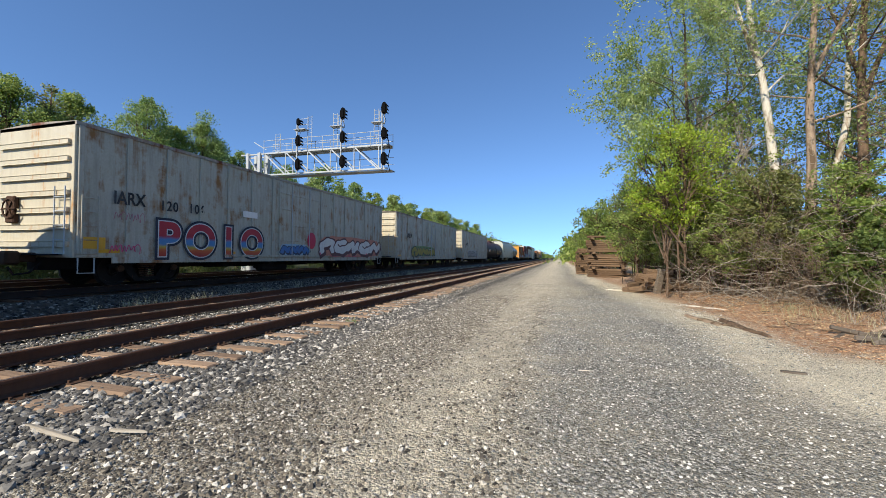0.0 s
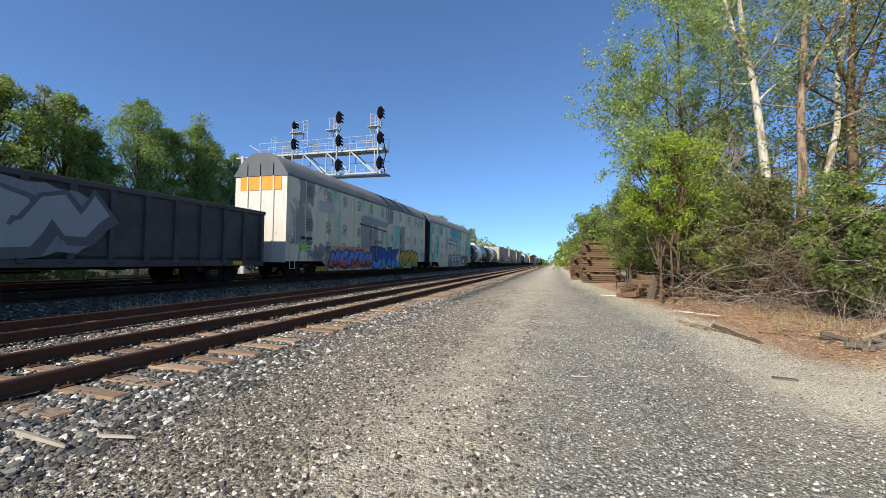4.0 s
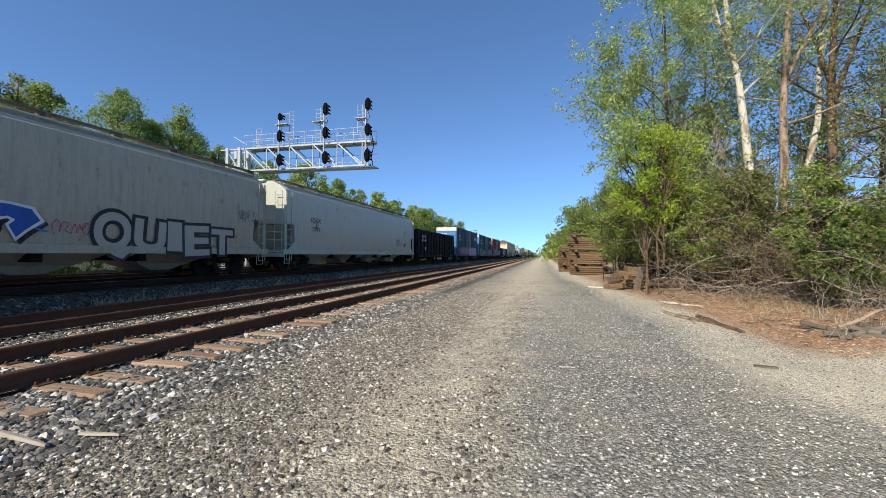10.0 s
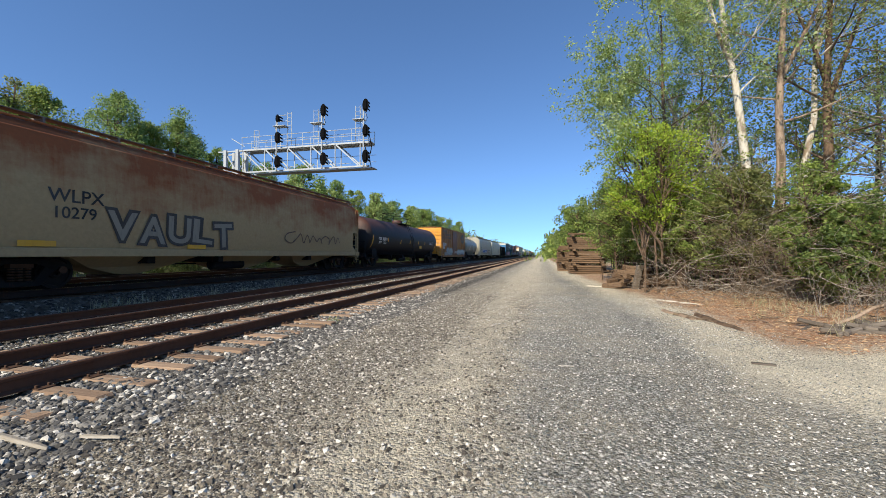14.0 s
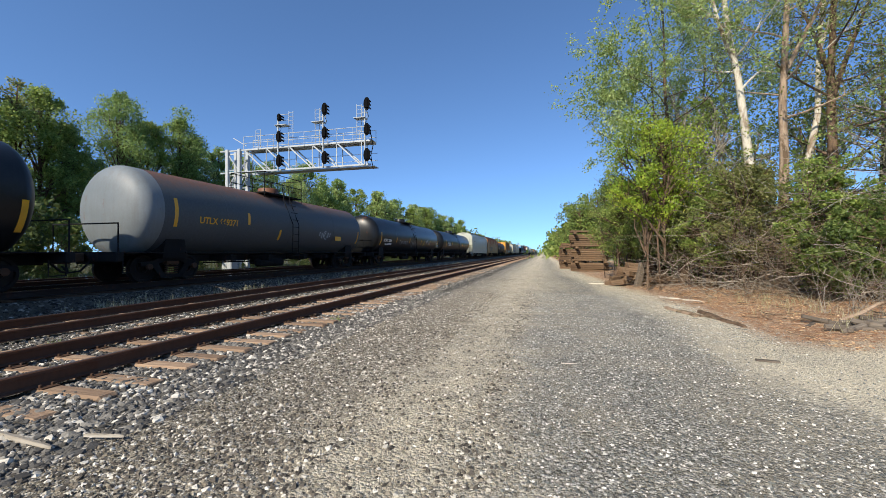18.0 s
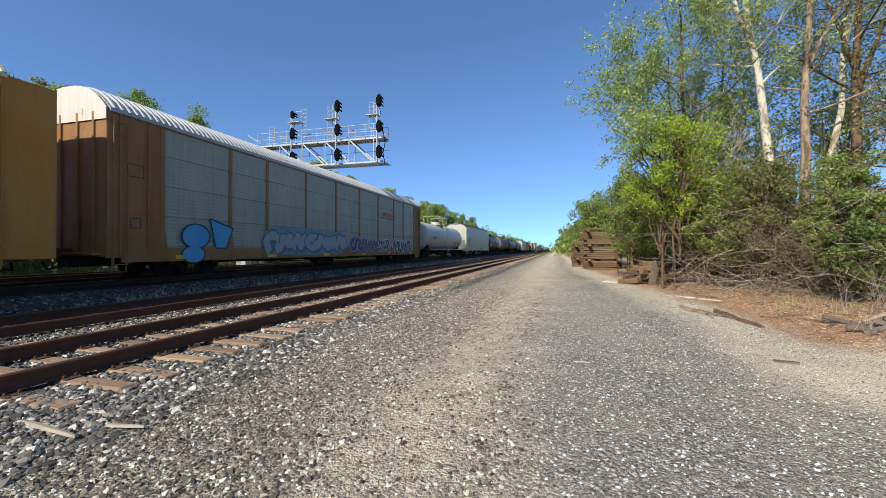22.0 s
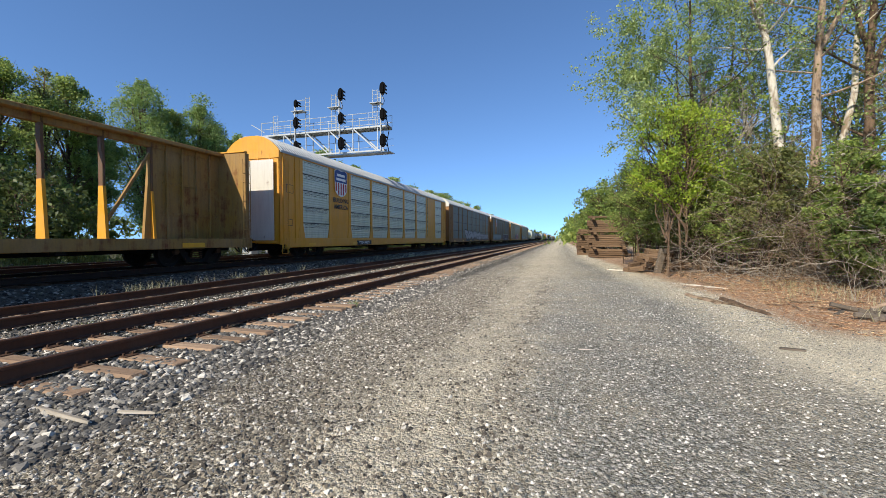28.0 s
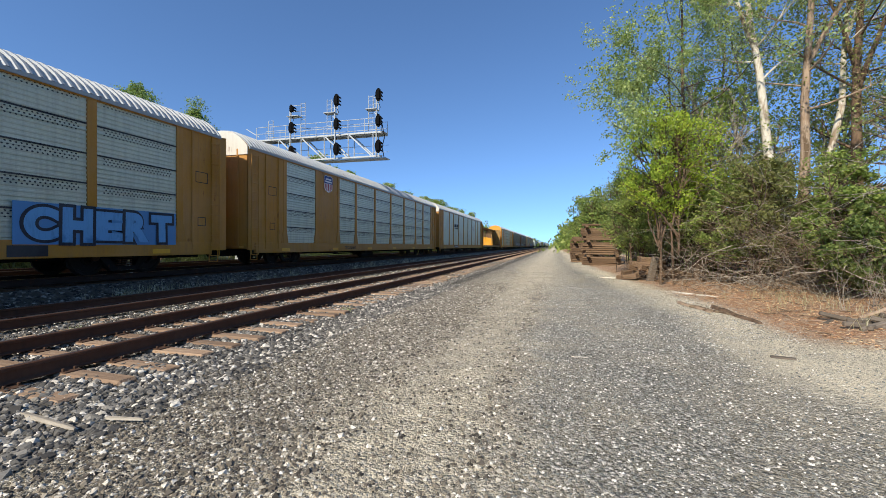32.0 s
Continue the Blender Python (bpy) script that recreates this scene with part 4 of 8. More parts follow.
# right side: tall pale-barked trees over thick shrubs
R1 = "tall tree with pale mottled bark and sparse new leaves"
RG = "trees beside the lane"
make_tree(8.4, 18.0, 16.5, 3.4, R1, 321, M_LEAF_S, M_BARK_PALE, 0.05, 14, 0.52, (-2.2, 0.0), 0.17, 0.19, 12, group=RG, forks=((0.6, -0.26, 5.0),))
make_tree(8.68, 17.8, 17.5, 3.0, "tall tree with tan bark and few leaves", 302, M_LEAF_O, M_BARK_TAN, 0.05, 7, 0.4, (0.4, 0), 0.25, 0.175, 11, group=RG, forks=((0.52, 0.44, 5.5),))
make_tree(9.6, 18.6, 17.0, 3.2, R1, 323, M_LEAF_S, M_BARK_PALE, 0.05, 10, 0.5, (1.3, 0), 0.25, 0.14, 12, group=RG, forks=((0.6, 0.3, 4.5),))
make_tree(10.35, 18.0, 16.0, 3.4, "dark-barked tree with bare twiggy limbs", 304, M_LEAF_O, M_BARK, 0.05, 9, 0.3, (0.3, 0), 0.25, 0.2, 14, group=RG, forks=((0.5, 0.35, 5.0), (0.56, -0.3, 4.0)))
make_tree(6.0, 19.8, 14.6, 3.9, "light tree with small silvery leaves leaning over the lane", 305, M_LEAF_S, M_BARK, 0.06, 18, 0.36, (-0.9, 0), 0.16, 0.12, 17, group=RG)
make_tree(5.9, 22.5, 12.5, 3.4, "light tree with small silvery leaves leaning over the lane", 309, M_LEAF_L, M_BARK, 0.06, 16, 0.4, (-0.6, 0), 0.16, 0.11, 13, group=RG)
make_tree(12.8, 16.0, 14.5, 3.4, "dark-barked tree with bare twiggy limbs", 306, M_LEAF_O, M_BARK, 0.05, 12, 0.3, (0.4, 0), 0.25, 0.17, 14, group=RG)
make_tree(8.2, 23.5, 13.5, 3.4, "light tree with small silvery leaves behind the shrubs", 307, M_LEAF_L, M_BARK, 0.05, 10, 0.42, (0, 0), 0.28, 0.14, 13, group=RG)
make_tree(14.0, 21.0, 12.0, 3.8, "leafy tree in the thicket beside the lane", 308, M_LEAF_L, M_BARK, 0.05, 12, 0.4, (0, 0), 0.28, 0.14, 13, group=RG)
make_clump_tree(4.4, 18.3, 7.1, 2.05, "bright yellow-green leafy young tree", 310, M_LEAF_Y, 0.05, 90, 190, 0.36, name="young_tree", group=RG, size=0.062, stems=3, peak=0.6, ragged=0.6)
# leafy understorey, airy
for i, (x, y, h, w, low, m) in enumerate([(6.9, 19.2, 8.4, 1.7, 0.45, M_LEAF_L), (8.6, 20.6, 7.2, 1.6, 0.5, M_LEAF_S), (11.4, 20.4, 8.0, 1.7, 0.55, M_LEAF_L), (12.2, 16.8, 8.6, 1.9, 0.45, M_LEAF_S), (6.0, 20.6, 9.4, 1.9, 0.45, M_LEAF_S), (13.6, 17.8, 9.6, 2.2, 0.4, M_LEAF_L)]):
    make_clump_tree(x, y, h, w, "young leafy tree among the tall trunks", 410 + i, m, 0.058, 60, 48, low, name="tree", group=RG, size=0.05, stems=2, peak=0.5, ragged=0.9, bark=M_TWIG_GREY)
SHRUB = "dense green shrub beside the gravel lane"
for i, (x, y, h, w, low, m) in enumerate([
        (5.0, 21.8, 5.4, 1.7, 0.22, M_LEAF_D), (6.5, 21.6, 5.7, 1.9, 0.15, M_LEAF_D), (4.4, 22.5, 4.9, 1.5, 0.3, M_LEAF_L), (4.9, 21.2, 4.2, 1.2, 0.3, M_LEAF_L), (6.0, 19.6, 4.3, 1.3, 0.25, M_LEAF_D), (7.3, 16.5, 5.1, 1.5, 0.3, M_LEAF_O), (9.0, 15.8, 4.6, 1.6, 0.3, M_LEAF_L), (4.9, 22.4, 5.6, 1.9, 0.36, M_LEAF_L), (6.2, 20.8, 4.9, 1.7, 0.3, M_LEAF_L), (4.3, 23.2, 5.4, 1.5, 0.38, M_LEAF_D), (4.9, 26.5, 5.0, 1.9, 0.25, M_LEAF_L), (6.8, 24.0, 5.6, 2.2, 0.05, M_LEAF_D),
        (6.4, 17.6, 4.4, 1.3, 0.25, M_LEAF_L), (7.4, 17.4, 4.2, 1.4, 0.2, M_LEAF_O), (8.4, 15.2, 3.4, 1.5, 0.12, M_LEAF_L), (9.3, 13.2, 3.1, 1.5, 0.1, M_LEAF_D), (10.6, 12.4, 3.2, 1.6, 0.06, M_LEAF_L), (12.2, 12.6, 3.8, 1.9, 0.06, M_LEAF_D), (10.2, 16.6, 3.7, 1.9, 0.06, M_LEAF_D), (12.0, 16.4, 4.0, 2.0, 0.06, M_LEAF_L), (9.7, 11.0, 2.2, 1.2, 0.06, M_LEAF_O), (14.0, 14.5, 4.4, 2.0, 0.06, M_LEAF_L), (7.9, 13.2, 2.5, 1.0, 0.2, M_LEAF_D),
        (7.6, 20.8, 4.2, 2.1, 0.04, M_LEAF_D), (9.6, 21.0, 4.2, 2.2, 0.04, M_LEAF_D), (11.4, 21.0, 4.4, 2.2, 0.04, M_LEAF_D), (6.0, 22.4, 4.2, 1.8, 0.04, M_LEAF_D), (7.6, 28.5, 5.2, 2.3, 0.04, M_LEAF_L), (10.6, 24.5, 4.6, 2.4, 0.04, M_LEAF_D), (13.6, 20.0, 4.4, 2.4, 0.04, M_LEAF_D), (6.6, 34.0, 5.2, 2.2, 0.05, M_LEAF_L),
        (5.2, 39.5, 5.4, 2.2, 0.15, M_LEAF_L), (5.2, 45.0, 6.2, 2.4, 0.1, M_LEAF_D), (5.0, 53.0, 6.5, 2.6, 0.08, M_LEAF_L), (4.8, 62.0, 7.0, 2.8, 0.06, M_LEAF_D), (4.8, 72.0, 7.5, 3.0, 0.06, M_LEAF_L), (4.8, 82.0, 8.0, 3.0, 0.06, M_LEAF_L),
        (4.1, 26.9, 6.5, 1.5, 0.42, M_LEAF_L), (3.8, 38.8, 6.9, 1.9, 0.34, M_LEAF_L), (3.7, 50.0, 7.3, 1.9, 0.25, M_LEAF_L)]):
    make_clump_tree(x, y, h, w, SHRUB, 320 + i, m, 0.05 if y < 30 else 0.1, 52 if y < 30 else 34, (230 if y < 20 else 170) if y < 30 else 150, low, name="shrub", category="shrub", stems=5, size=0.08, base=0.05, peak=0.45, ragged=0.9)
TANGLE = "tangle of dry bare twigs and vines"
for i, (x, y, h, w, d, n) in enumerate([(5.6, 25.2, 2.2, 1.8, 0.2, 46), (6.9, 20.4, 2.7, 2.0, 0.2, 30), (6.9, 18.4, 2.8, 2.4, 0.15, 48), (7.1, 16.0, 2.6, 2.2, 0.15, 48), (7.2, 14.2, 2.2, 2.2, 0.1, 60), (7.5, 12.4, 1.8, 2.0, 0.05, 34), (8.1, 11.4, 1.5, 2.0, 0.0, 26), (9.2, 10.8, 1.6, 2.2, 0.0, 24), (8.0, 16.8, 4.6, 3.0, 0.2, 60), (9.8, 15.4, 4.8, 3.6, 0.15, 56), (8.6, 13.4, 2.4, 2.4, 0.1, 50), (10.8, 11.2, 2.2, 2.6, 0.0, 40), (11.6, 14.2, 4.6, 3.4, 0.1, 44), (7.0, 18.6, 5.2, 2.6, 0.25, 44)]):
    make_brush(x, y, h, w, TANGLE, 360 + i, n, M_TWIG if i % 3 else M_TWIG_GREY, d, 0.009)
for i, (x, y, h) in enumerate([(5.6, 18.6, 2.6), (6.3, 16.9, 2.8), (7.0, 15.4, 2.8), (7.6, 13.6, 2.4), (8.6, 12.4, 2.4)]):
    make_brush(x, y, h, 2.0, "arching pale dead branches over the thicket's edge", 390 + i, 16, M_TWIG_PALE, 0.1, 0.015)
for i, (x, y, h, n) in enumerate([(6.0, 16.4, 4.6, 34), (7.2, 15.4, 5.0, 40), (8.4, 14.4, 4.8, 40), (9.6, 13.8, 4.6, 36)]):
    make_brush(x, y, h, 2.4, "spray of pale bare branches hanging over the thicket", 396 + i, n, M_TWIG_PALE if i % 2 else M_TWIG, 0.3, 0.013)
for i, (x, y) in enumerate([(6.3, 11.2), (6.6, 10.7), (6.9, 10.4), (7.3, 10.3), (7.0, 11.0)]):
    make_brush(x, y, 1.35, 0.35, "upright dry stalks at the edge of the thicket", 380 + i, 5, M_TWIG_GREY, -1.4, 0.008, "dry_stalks")


# ---- stacked timber ----
def make_timber_stack(x, y, w, h, seed, rows, name="timber_stack"):
    rr = random.Random(seed)
    t = thing(name, "stack of old weathered railway ties beside the lane", "timber stack", pose(x, y, 0.03))
    kinds = [Mb().box(-0.5, 0.5, -0.115, 0.115, 0, 0.165, 0.012 + 0.004 * i).mesh("timber", M_LOG) for i in range(3)]
    cross = [Mb().box(-0.115, 0.115, -1.2, 1.2, 0, 0.165, 0.014).mesh("timber", M_LOG)]
    z = 0.0
    for r in range(rows):
        ww = w * (1 - 0.52 * max(0, r / rows - 0.3)) * rr.uniform(0.84, 1.06)
        for j in range(4):
            o = put("timber", kinds[rr.randrange(3)], t, pose(rr.uniform(-0.26, 0.2) + (ww - w) / 2, j * 0.27 + rr.uniform(-0.05, 0.05), z, rr.uniform(-1, 1), rr.uniform(-0.6, 0.6), rr.uniform(-2, 2)))
            o.scale = (ww, 1, rr.uniform(0.9, 1.05))
        z += 0.172
        if r % 6 == 3:
            for a in (-0.4, 0.38):
                put("timber", cross[0], t, pose(a * ww + (ww - w) / 2, 0.4, z, 0, 0, rr.uniform(-3, 3)))
            z += 0.172
    return t


make_timber_stack(3.95, 35.6, 3.2, 3.4, 1, 17)
make_timber_stack(2.9, 40.5, 2.4, 3.0, 2, 12)
make_timber_stack(3.0, 45.5, 2.2, 3.0, 3, 13)
make_timber_stack(3.1, 51.0, 2.2, 3.0, 4, 12)


def make_heap(x, y, n, w, seed, label, size=(1.2, 0.2), name="timber_heap", m=M_LOG, per=6):
    rr = random.Random(seed)
    t = thing(name, label, "timber heap", pose(x, y, 0.05))
    for i in range(n):
        l = size[0] * rr.uniform(0.5, 1.2)
        b = Mb().box(-l / 2, l / 2, -size[1] / 2, size[1] / 2, -size[1] / 2, size[1] / 2, 0.015)
        lay = i // per
        put("timber", b.mesh("timber", m), t, pose(rr.uniform(-w / 2, w / 2) * (1 - 0.2 * lay), rr.uniform(-0.5, 0.5), size[1] * 0.5 + lay * size[1] * 0.85, rr.uniform(-12, 12), rr.uniform(-14, 14), rr.uniform(-60, 60)))
    return t


make_heap(4.35, 20.9, 40, 2.9, 5, "heap of broken dark tie ends under the bushes", (1.0, 0.23), per=9)
make_heap(6.25, 9.55, 40, 1.9, 6, "low heap of rotted grey boards in the leaf litter", (0.7, 0.085), m=M_ROT, per=17)
st = thing("stump_post", "split grey upright tie stump in the heap", "stump", pose(4.2, 20.2, 0.0, 6, 10, 20))
part("post", Mb().box(-0.14, 0.14, -0.1, 0.1, -0.1, 1.15, 0.03), M_ROT, st)


def make_stick(x, y, length, r, turn, label, m=M_TWIG, seed=0, z=0.02, rise=0):
    rr = random.Random(seed)
    pts = [(i * length / 6 - length / 2, rr.gauss(0, length * 0.02), rr.gauss(0.0, 0.008)) for i in range(7)]
    ob = new("branch", Mb().tube(pts, [r * (1 - 0.07 * i) for i in range(7)], 7).mesh("branch", m, 40))
    ob.matrix_basis = pose(x, y, lie(x, y) + z, 0, -rise, turn)
    return tagged(ob, label, "branch")


make_stick(3.5, 21.2, 2.6, 0.05, 2, "long pale fallen branch on the leaf litter", M_BARK_PALE, 1)
make_stick(5.6, 20.8, 2.4, 0.05, 14, "long pale fallen branch on the leaf litter", M_BARK_TAN, 2)
make_stick(4.6, 14.5, 1.9, 0.04, -40, "long pale fallen branch on the leaf litter", M_BARK_PALE, 8)
make_stick(3.48, 11.8, 1.5, 0.06, -80, "short dead branch lying on the lane's edge", M_BARK_TAN, 3)
make_stick(3.7, 11.3, 1.2, 0.05, -66, "short dead branch lying on the lane's edge", M_TWIG, 9)
make_stick(3.98, 11.0, 1.5, 0.075, -86, "dark dead branch lying on the lane's edge", M_BARK, 4)
make_stick(4.05, 10.1, 0.8, 0.065, -82, "dark dead branch lying on the lane's edge", M_BARK, 5)
make_stick(7.1, 10.3, 2.4, 0.042, 8, "pale dead branch leaning over the boards", M_BARK_TAN, 6, 0.45, 24)
make_stick(0.35, 6.0, 0.22, 0.008, 0, "thin pale twig on the gravel", M_BARK_PALE, 7)
plank = new("plank", Mb().box(-0.14, 0.14, -0.04, 0.04, 0, 0.03, 0.006).mesh("plank", M_ROT))
plank.matrix_basis = pose(3.1, 6.7, lie(3.1, 6.7) - 0.004, 0, 0, -12)
tagged(plank, "short dark weathered board lying on the lane", "board")
M_BLEACHED = wood_mat("bleached_wood", rgb("8f8474"), rgb("d8cebc"), "X")
for x, y, ln, w, turn in ((-4.25, 2.42, 0.38, 0.026, -3), (-3.68, 2.66, 0.17, 0.013, 16)):
    sp = Mb().loft([[(a * ln, -w * s, -0.008), (a * ln, w * s, -0.008), (a * ln, w * s * 0.8, 0.014 * s + 0.004), (a * ln, -w * s * 0.5, 0.02 * s + 0.004)] for a, s in ((-1, 0.3), (-0.8, 0.9), (-0.2, 1.0), (0.35, 0.8), (0.8, 0.75), (1, 0.35))])
    board = new("splintered_board", sp.mesh("splintered_board", M_BLEACHED))
    board.matrix_basis = pose(x, y, lie(x, y) + 0.04, 4, 2, turn)
    tagged(board, "bleached splintered wood lying on the ballast", "board")


def make_grass(name, label, pts, h, m, n=14):
    """Upright blades in tufts."""
    v, f = [], []
    for x, y in pts:
        for i in range(n):
            a, s = rng.random() * 6.3, h * (0.5 + 0.7 * rng.random())
            px, py = x + rng.normal() * 0.08, y + rng.normal() * 0.08
            z = lie(px, py) - 0.01
            dx, dy = math.cos(a) * 0.005, math.sin(a) * 0.005
            lx, ly = rng.normal() * 0.25 * s, rng.normal() * 0.25 * s
            k = len(v)
            v += [(px - dx, py - dy, z), (px + dx, py + dy, z), (px + lx + dx * 0.3, py + ly + dy * 0.3, z + s), (px + lx - dx * 0.3, py + ly - dy * 0.3, z + s)]
            f.append((k, k + 1, k + 2, k + 3))
    return tagged(new(name, soup(name, v, f, m)), label, "grass", kind="stuff")


make_grass("grass_tufts", "pale dry grass tufts along the ballast edge", [(-11.15 + rng.normal() * 0.15, 7 + 55 * rng.random() ** 1.2) for i in range(150)], 0.34, M_GRASS)
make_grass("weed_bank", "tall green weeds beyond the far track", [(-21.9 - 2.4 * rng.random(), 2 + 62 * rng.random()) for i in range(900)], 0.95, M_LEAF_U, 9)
make_grass("dry_grass", "dry straw-coloured grass in front of the bushes", [(6.3 + rng.normal() * 0.5, 8.6 + 6 * rng.random()) for i in range(70)], 0.26, M_GRASS, 5)
make_grass("weeds", "small green weeds between the ties", [(-6.6, 2.9), (-6.5, 2.8), (-8.0, 5.0), (-4.7, 8.5)], 0.12, M_LEAF_L, 40)

n = 15000
lx = 4.6 + 4.6 * rng.random(n) ** 1.2
ly = 7.6 + 16 * rng.random(n)
lp = np.array([(a, b_, lie(a, b_) + 0.008 + 0.015 * c) for a, b_, c in zip(lx, ly, rng.random(n))])
lv, lf = leaf_quads(lp, 0.03, 1, 0.001, 0.6, 0.2)
lv = lv.reshape(-1, 4, 3)
lv[:, :, 2] = lp[:, None, 2] + (lv[:, :, 2] - lp[:, None, 2]) * 0.3
tagged(new("fallen_leaves", soup("fallen_leaves", lv.reshape(-1, 3), lf, leaf_mat("dead_leaves", [(0.0, rgb("7c5238")), (0.5, rgb("c0906a")), (1.0, rgb("e6cba0"))], 0.15))), "brown dead leaves under the bushes", "fallen leaves", kind="stuff")
for i in range(60):
    make_stick(4.3 + 3.2 * rl.random(), 8.5 + 13 * rl.random(), rl.uniform(0.3, 1.1), rl.uniform(0.007, 0.016), rl.uniform(0, 180), "thin dead stick on the leaf litter", M_TWIG if i % 2 else M_BARK_TAN, 40 + i, 0.03)


# ---- the freight train ----
def ring(r, n, y, cx=0.0, cz=0.0):
    return [(cx + r * math.cos(2 * math.pi * i / n), y, cz + r * math.sin(2 * math.pi * i / n)) for i in range(n)]


def wheel_mesh():
    """Tread, flange, plate and hub, axle along x."""
    prof = [(0.0, 0.10), (0.06, 0.10), (0.07, 0.14), (0.035, 0.18), (0.03, 0.36), (0.075, 0.38), (0.075, 0.455), (-0.03, 0.465), (-0.045, 0.49), (-0.065, 0.49), (-0.065, 0.38), (-0.02, 0.36), (-0.01, 0.14), (-0.06, 0.10)]
    n = 16
    rings = [[(x, r * math.cos(2 * math.pi * i / n), r * math.sin(2 * math.pi * i / n)) for i in range(n)] for x, r in prof]
    return Mb().loft(rings).mesh("wheel", M_WHEEL, 35)


ME_WHEEL = wheel_mesh()


def side_frame_mesh():
    b = Mb()
    b.plate([(-1.15, 0.52), (-1.15, 0.66), (-0.75, 0.72), (-0.42, 0.82), (0.42, 0.82), (0.75, 0.72), (1.15, 0.66), (1.15, 0.52), (0.98, 0.56), (0.72, 0.5), (0.52, 0.62), (0.3, 0.7), (-0.3, 0.7), (-0.52, 0.62), (-0.72, 0.5), (-0.98, 0.56)], 0.93, 1.06)
    b.plate([(-0.72, 0.5), (-0.52, 0.62), (-0.28, 0.24), (0.28, 0.24), (0.52, 0.62), (0.72, 0.5), (0.4, 0.12), (-0.4, 0.12)], 0.95, 1.05)
    return b.mesh("side_frame", M_BLACK)


ME_SIDE = side_frame_mesh()
ME_SIDE_L = ME_SIDE.copy()
ME_SIDE_L.transform(Matrix.Rotation(math.pi, 4, "Z"))


def springs_mesh(sx):
    b = Mb()
    for y in (-0.17, 0.0, 0.17):
        for i in range(5):
            b.loft([[(sx * 1.0 + 0.07 * math.cos(a), y + 0.07 * math.sin(a), 0.27 + i * 0.07 + dz) for a in np.linspace(0, 6.283, 8, endpoint=False)] for dz in (0, 0.035)])
    b.box(sx * 1.0 - 0.1, sx * 1.0 + 0.1, -0.24, 0.24, 0.6, 0.7)
    return b.mesh("spring_pack", M_RUST)


ME_SPRING = {s: springs_mesh(s) for s in (1, -1)}
ME_BOLSTER = Mb().box(-1.0, 1.0, -0.2, 0.2, 0.5, 0.78, 0.04).mesh("bolster", M_BLACK)
ME_CAP = Mb().tube([(1.03, 0, 0), (1.14, 0, 0)], 0.1, 12).mesh("bearing_cap", M_RUST, 35)
ME_CAP_L = Mb().tube([(-1.03, 0, 0), (-1.14, 0, 0)], 0.1, 12).mesh("bearing_cap", M_RUST, 35)


def truck(car, y):
    t = put("truck", ME_BOLSTER, car, pose(0, y, 0), "black cast steel truck with two axles")
    for s, me in ((1, ME_SIDE), (-1, ME_SIDE_L)):
        put("side_frame", me, t)
        put("spring_pack", ME_SPRING[s], t)
    for a in (-0.88, 0.88):
        for s in (1, -1):
            put("wheel", ME_WHEEL, t, pose(s * 0.75, a, 0.46, 0, 0, 0 if s > 0 else 180))
            put("bearing_cap", ME_CAP if s > 0 else ME_CAP_L, t, pose(0, a, 0.52))
    return t


ME_COUPLER = Mb().box(-0.12, 0.12, -0.2, 0.55, 0.72, 0.98, 0.03).box(-0.2, 0.12, 0.5, 0.82, 0.66, 1.02, 0.05).mesh("coupler", M_RUST)


ME_BEARER = Mb().box(-1.35, 1.35, -0.14, 0.14, 0.0, 0.26, 0.02).mesh("cross_bearer", M_BLACK)
ME_TANK = Mb().tube([(0, -0.95, 0), (0, -0.85, 0), (0, 0.85, 0), (0, 0.95, 0)], [0.1, 0.2, 0.2, 0.1], 12).mesh("air_reservoir", M_BLACK, 35)
ME_ROD = Mb().box(-0.03, 0.03, -3.6, 3.6, -0.03, 0.03).box(-0.25, 0.25, -0.5, -0.2, -0.15, 0.15, 0.03).mesh("brake_rod", M_BLACK)


def under(car, length, off, sill=0.9, depth=0.3):
    """Trucks, centre sill and couplers."""
    for s in (1, -1):
        truck(car, s * (length / 2 - off))
    part("centre_sill", Mb().box(-0.25, 0.25, -length / 2, length / 2, sill - depth, sill, 0.02), M_BLACK, car)
    put("coupler", ME_COUPLER, car, pose(0, length / 2 - 0.15, 0), "rusty knuckle coupler")
    put("coupler", ME_COUPLER, car, pose(0, -length / 2 + 0.15, 0, 0, 0, 180), "rusty knuckle coupler")
    for y in (-0.3, -0.12, 0.1, 0.27):
        put("cross_bearer", ME_BEARER, car, pose(0, y * (length - 2 * off), sill - 0.3))
    put("air_reservoir", ME_TANK, car, pose(0.75, -0.05 * length, sill - 0.42))
    put("brake_rod", ME_ROD, car, pose(-0.5, 0, sill - 0.38))
    for s in (1, -1):
        part("air_hose", Mb().tube([(0.4, s * (length / 2), 0.75), (0.42, s * (length / 2 + 0.3), 0.45), (0.3, s * (length / 2 + 0.55), 0.4), (0.15, s * (length / 2 + 0.6), 0.6)], 0.03, 6), M_BLACK, car)


def ladder(parent, x, y, z0, z1, axis="y", m=M_GALV, w=0.4, step=0.38, name="ladder"):
    b = Mb()
    e = (0, w / 2, 0) if axis == "y" else (w / 2, 0, 0)
    for s in (1, -1):
        b.tube([(x + s * e[0], y + s * e[1], z0), (x + s * e[0], y + s * e[1], z1)], 0.018, 5)
    for i in range(int((z1 - z0) / step) + 1):
        z = z0 + i * step
        b.tube([(x - e[0], y - e[1], z), (x + e[0], y + e[1], z)], 0.014, 5)
    return part(name, b, m, parent)


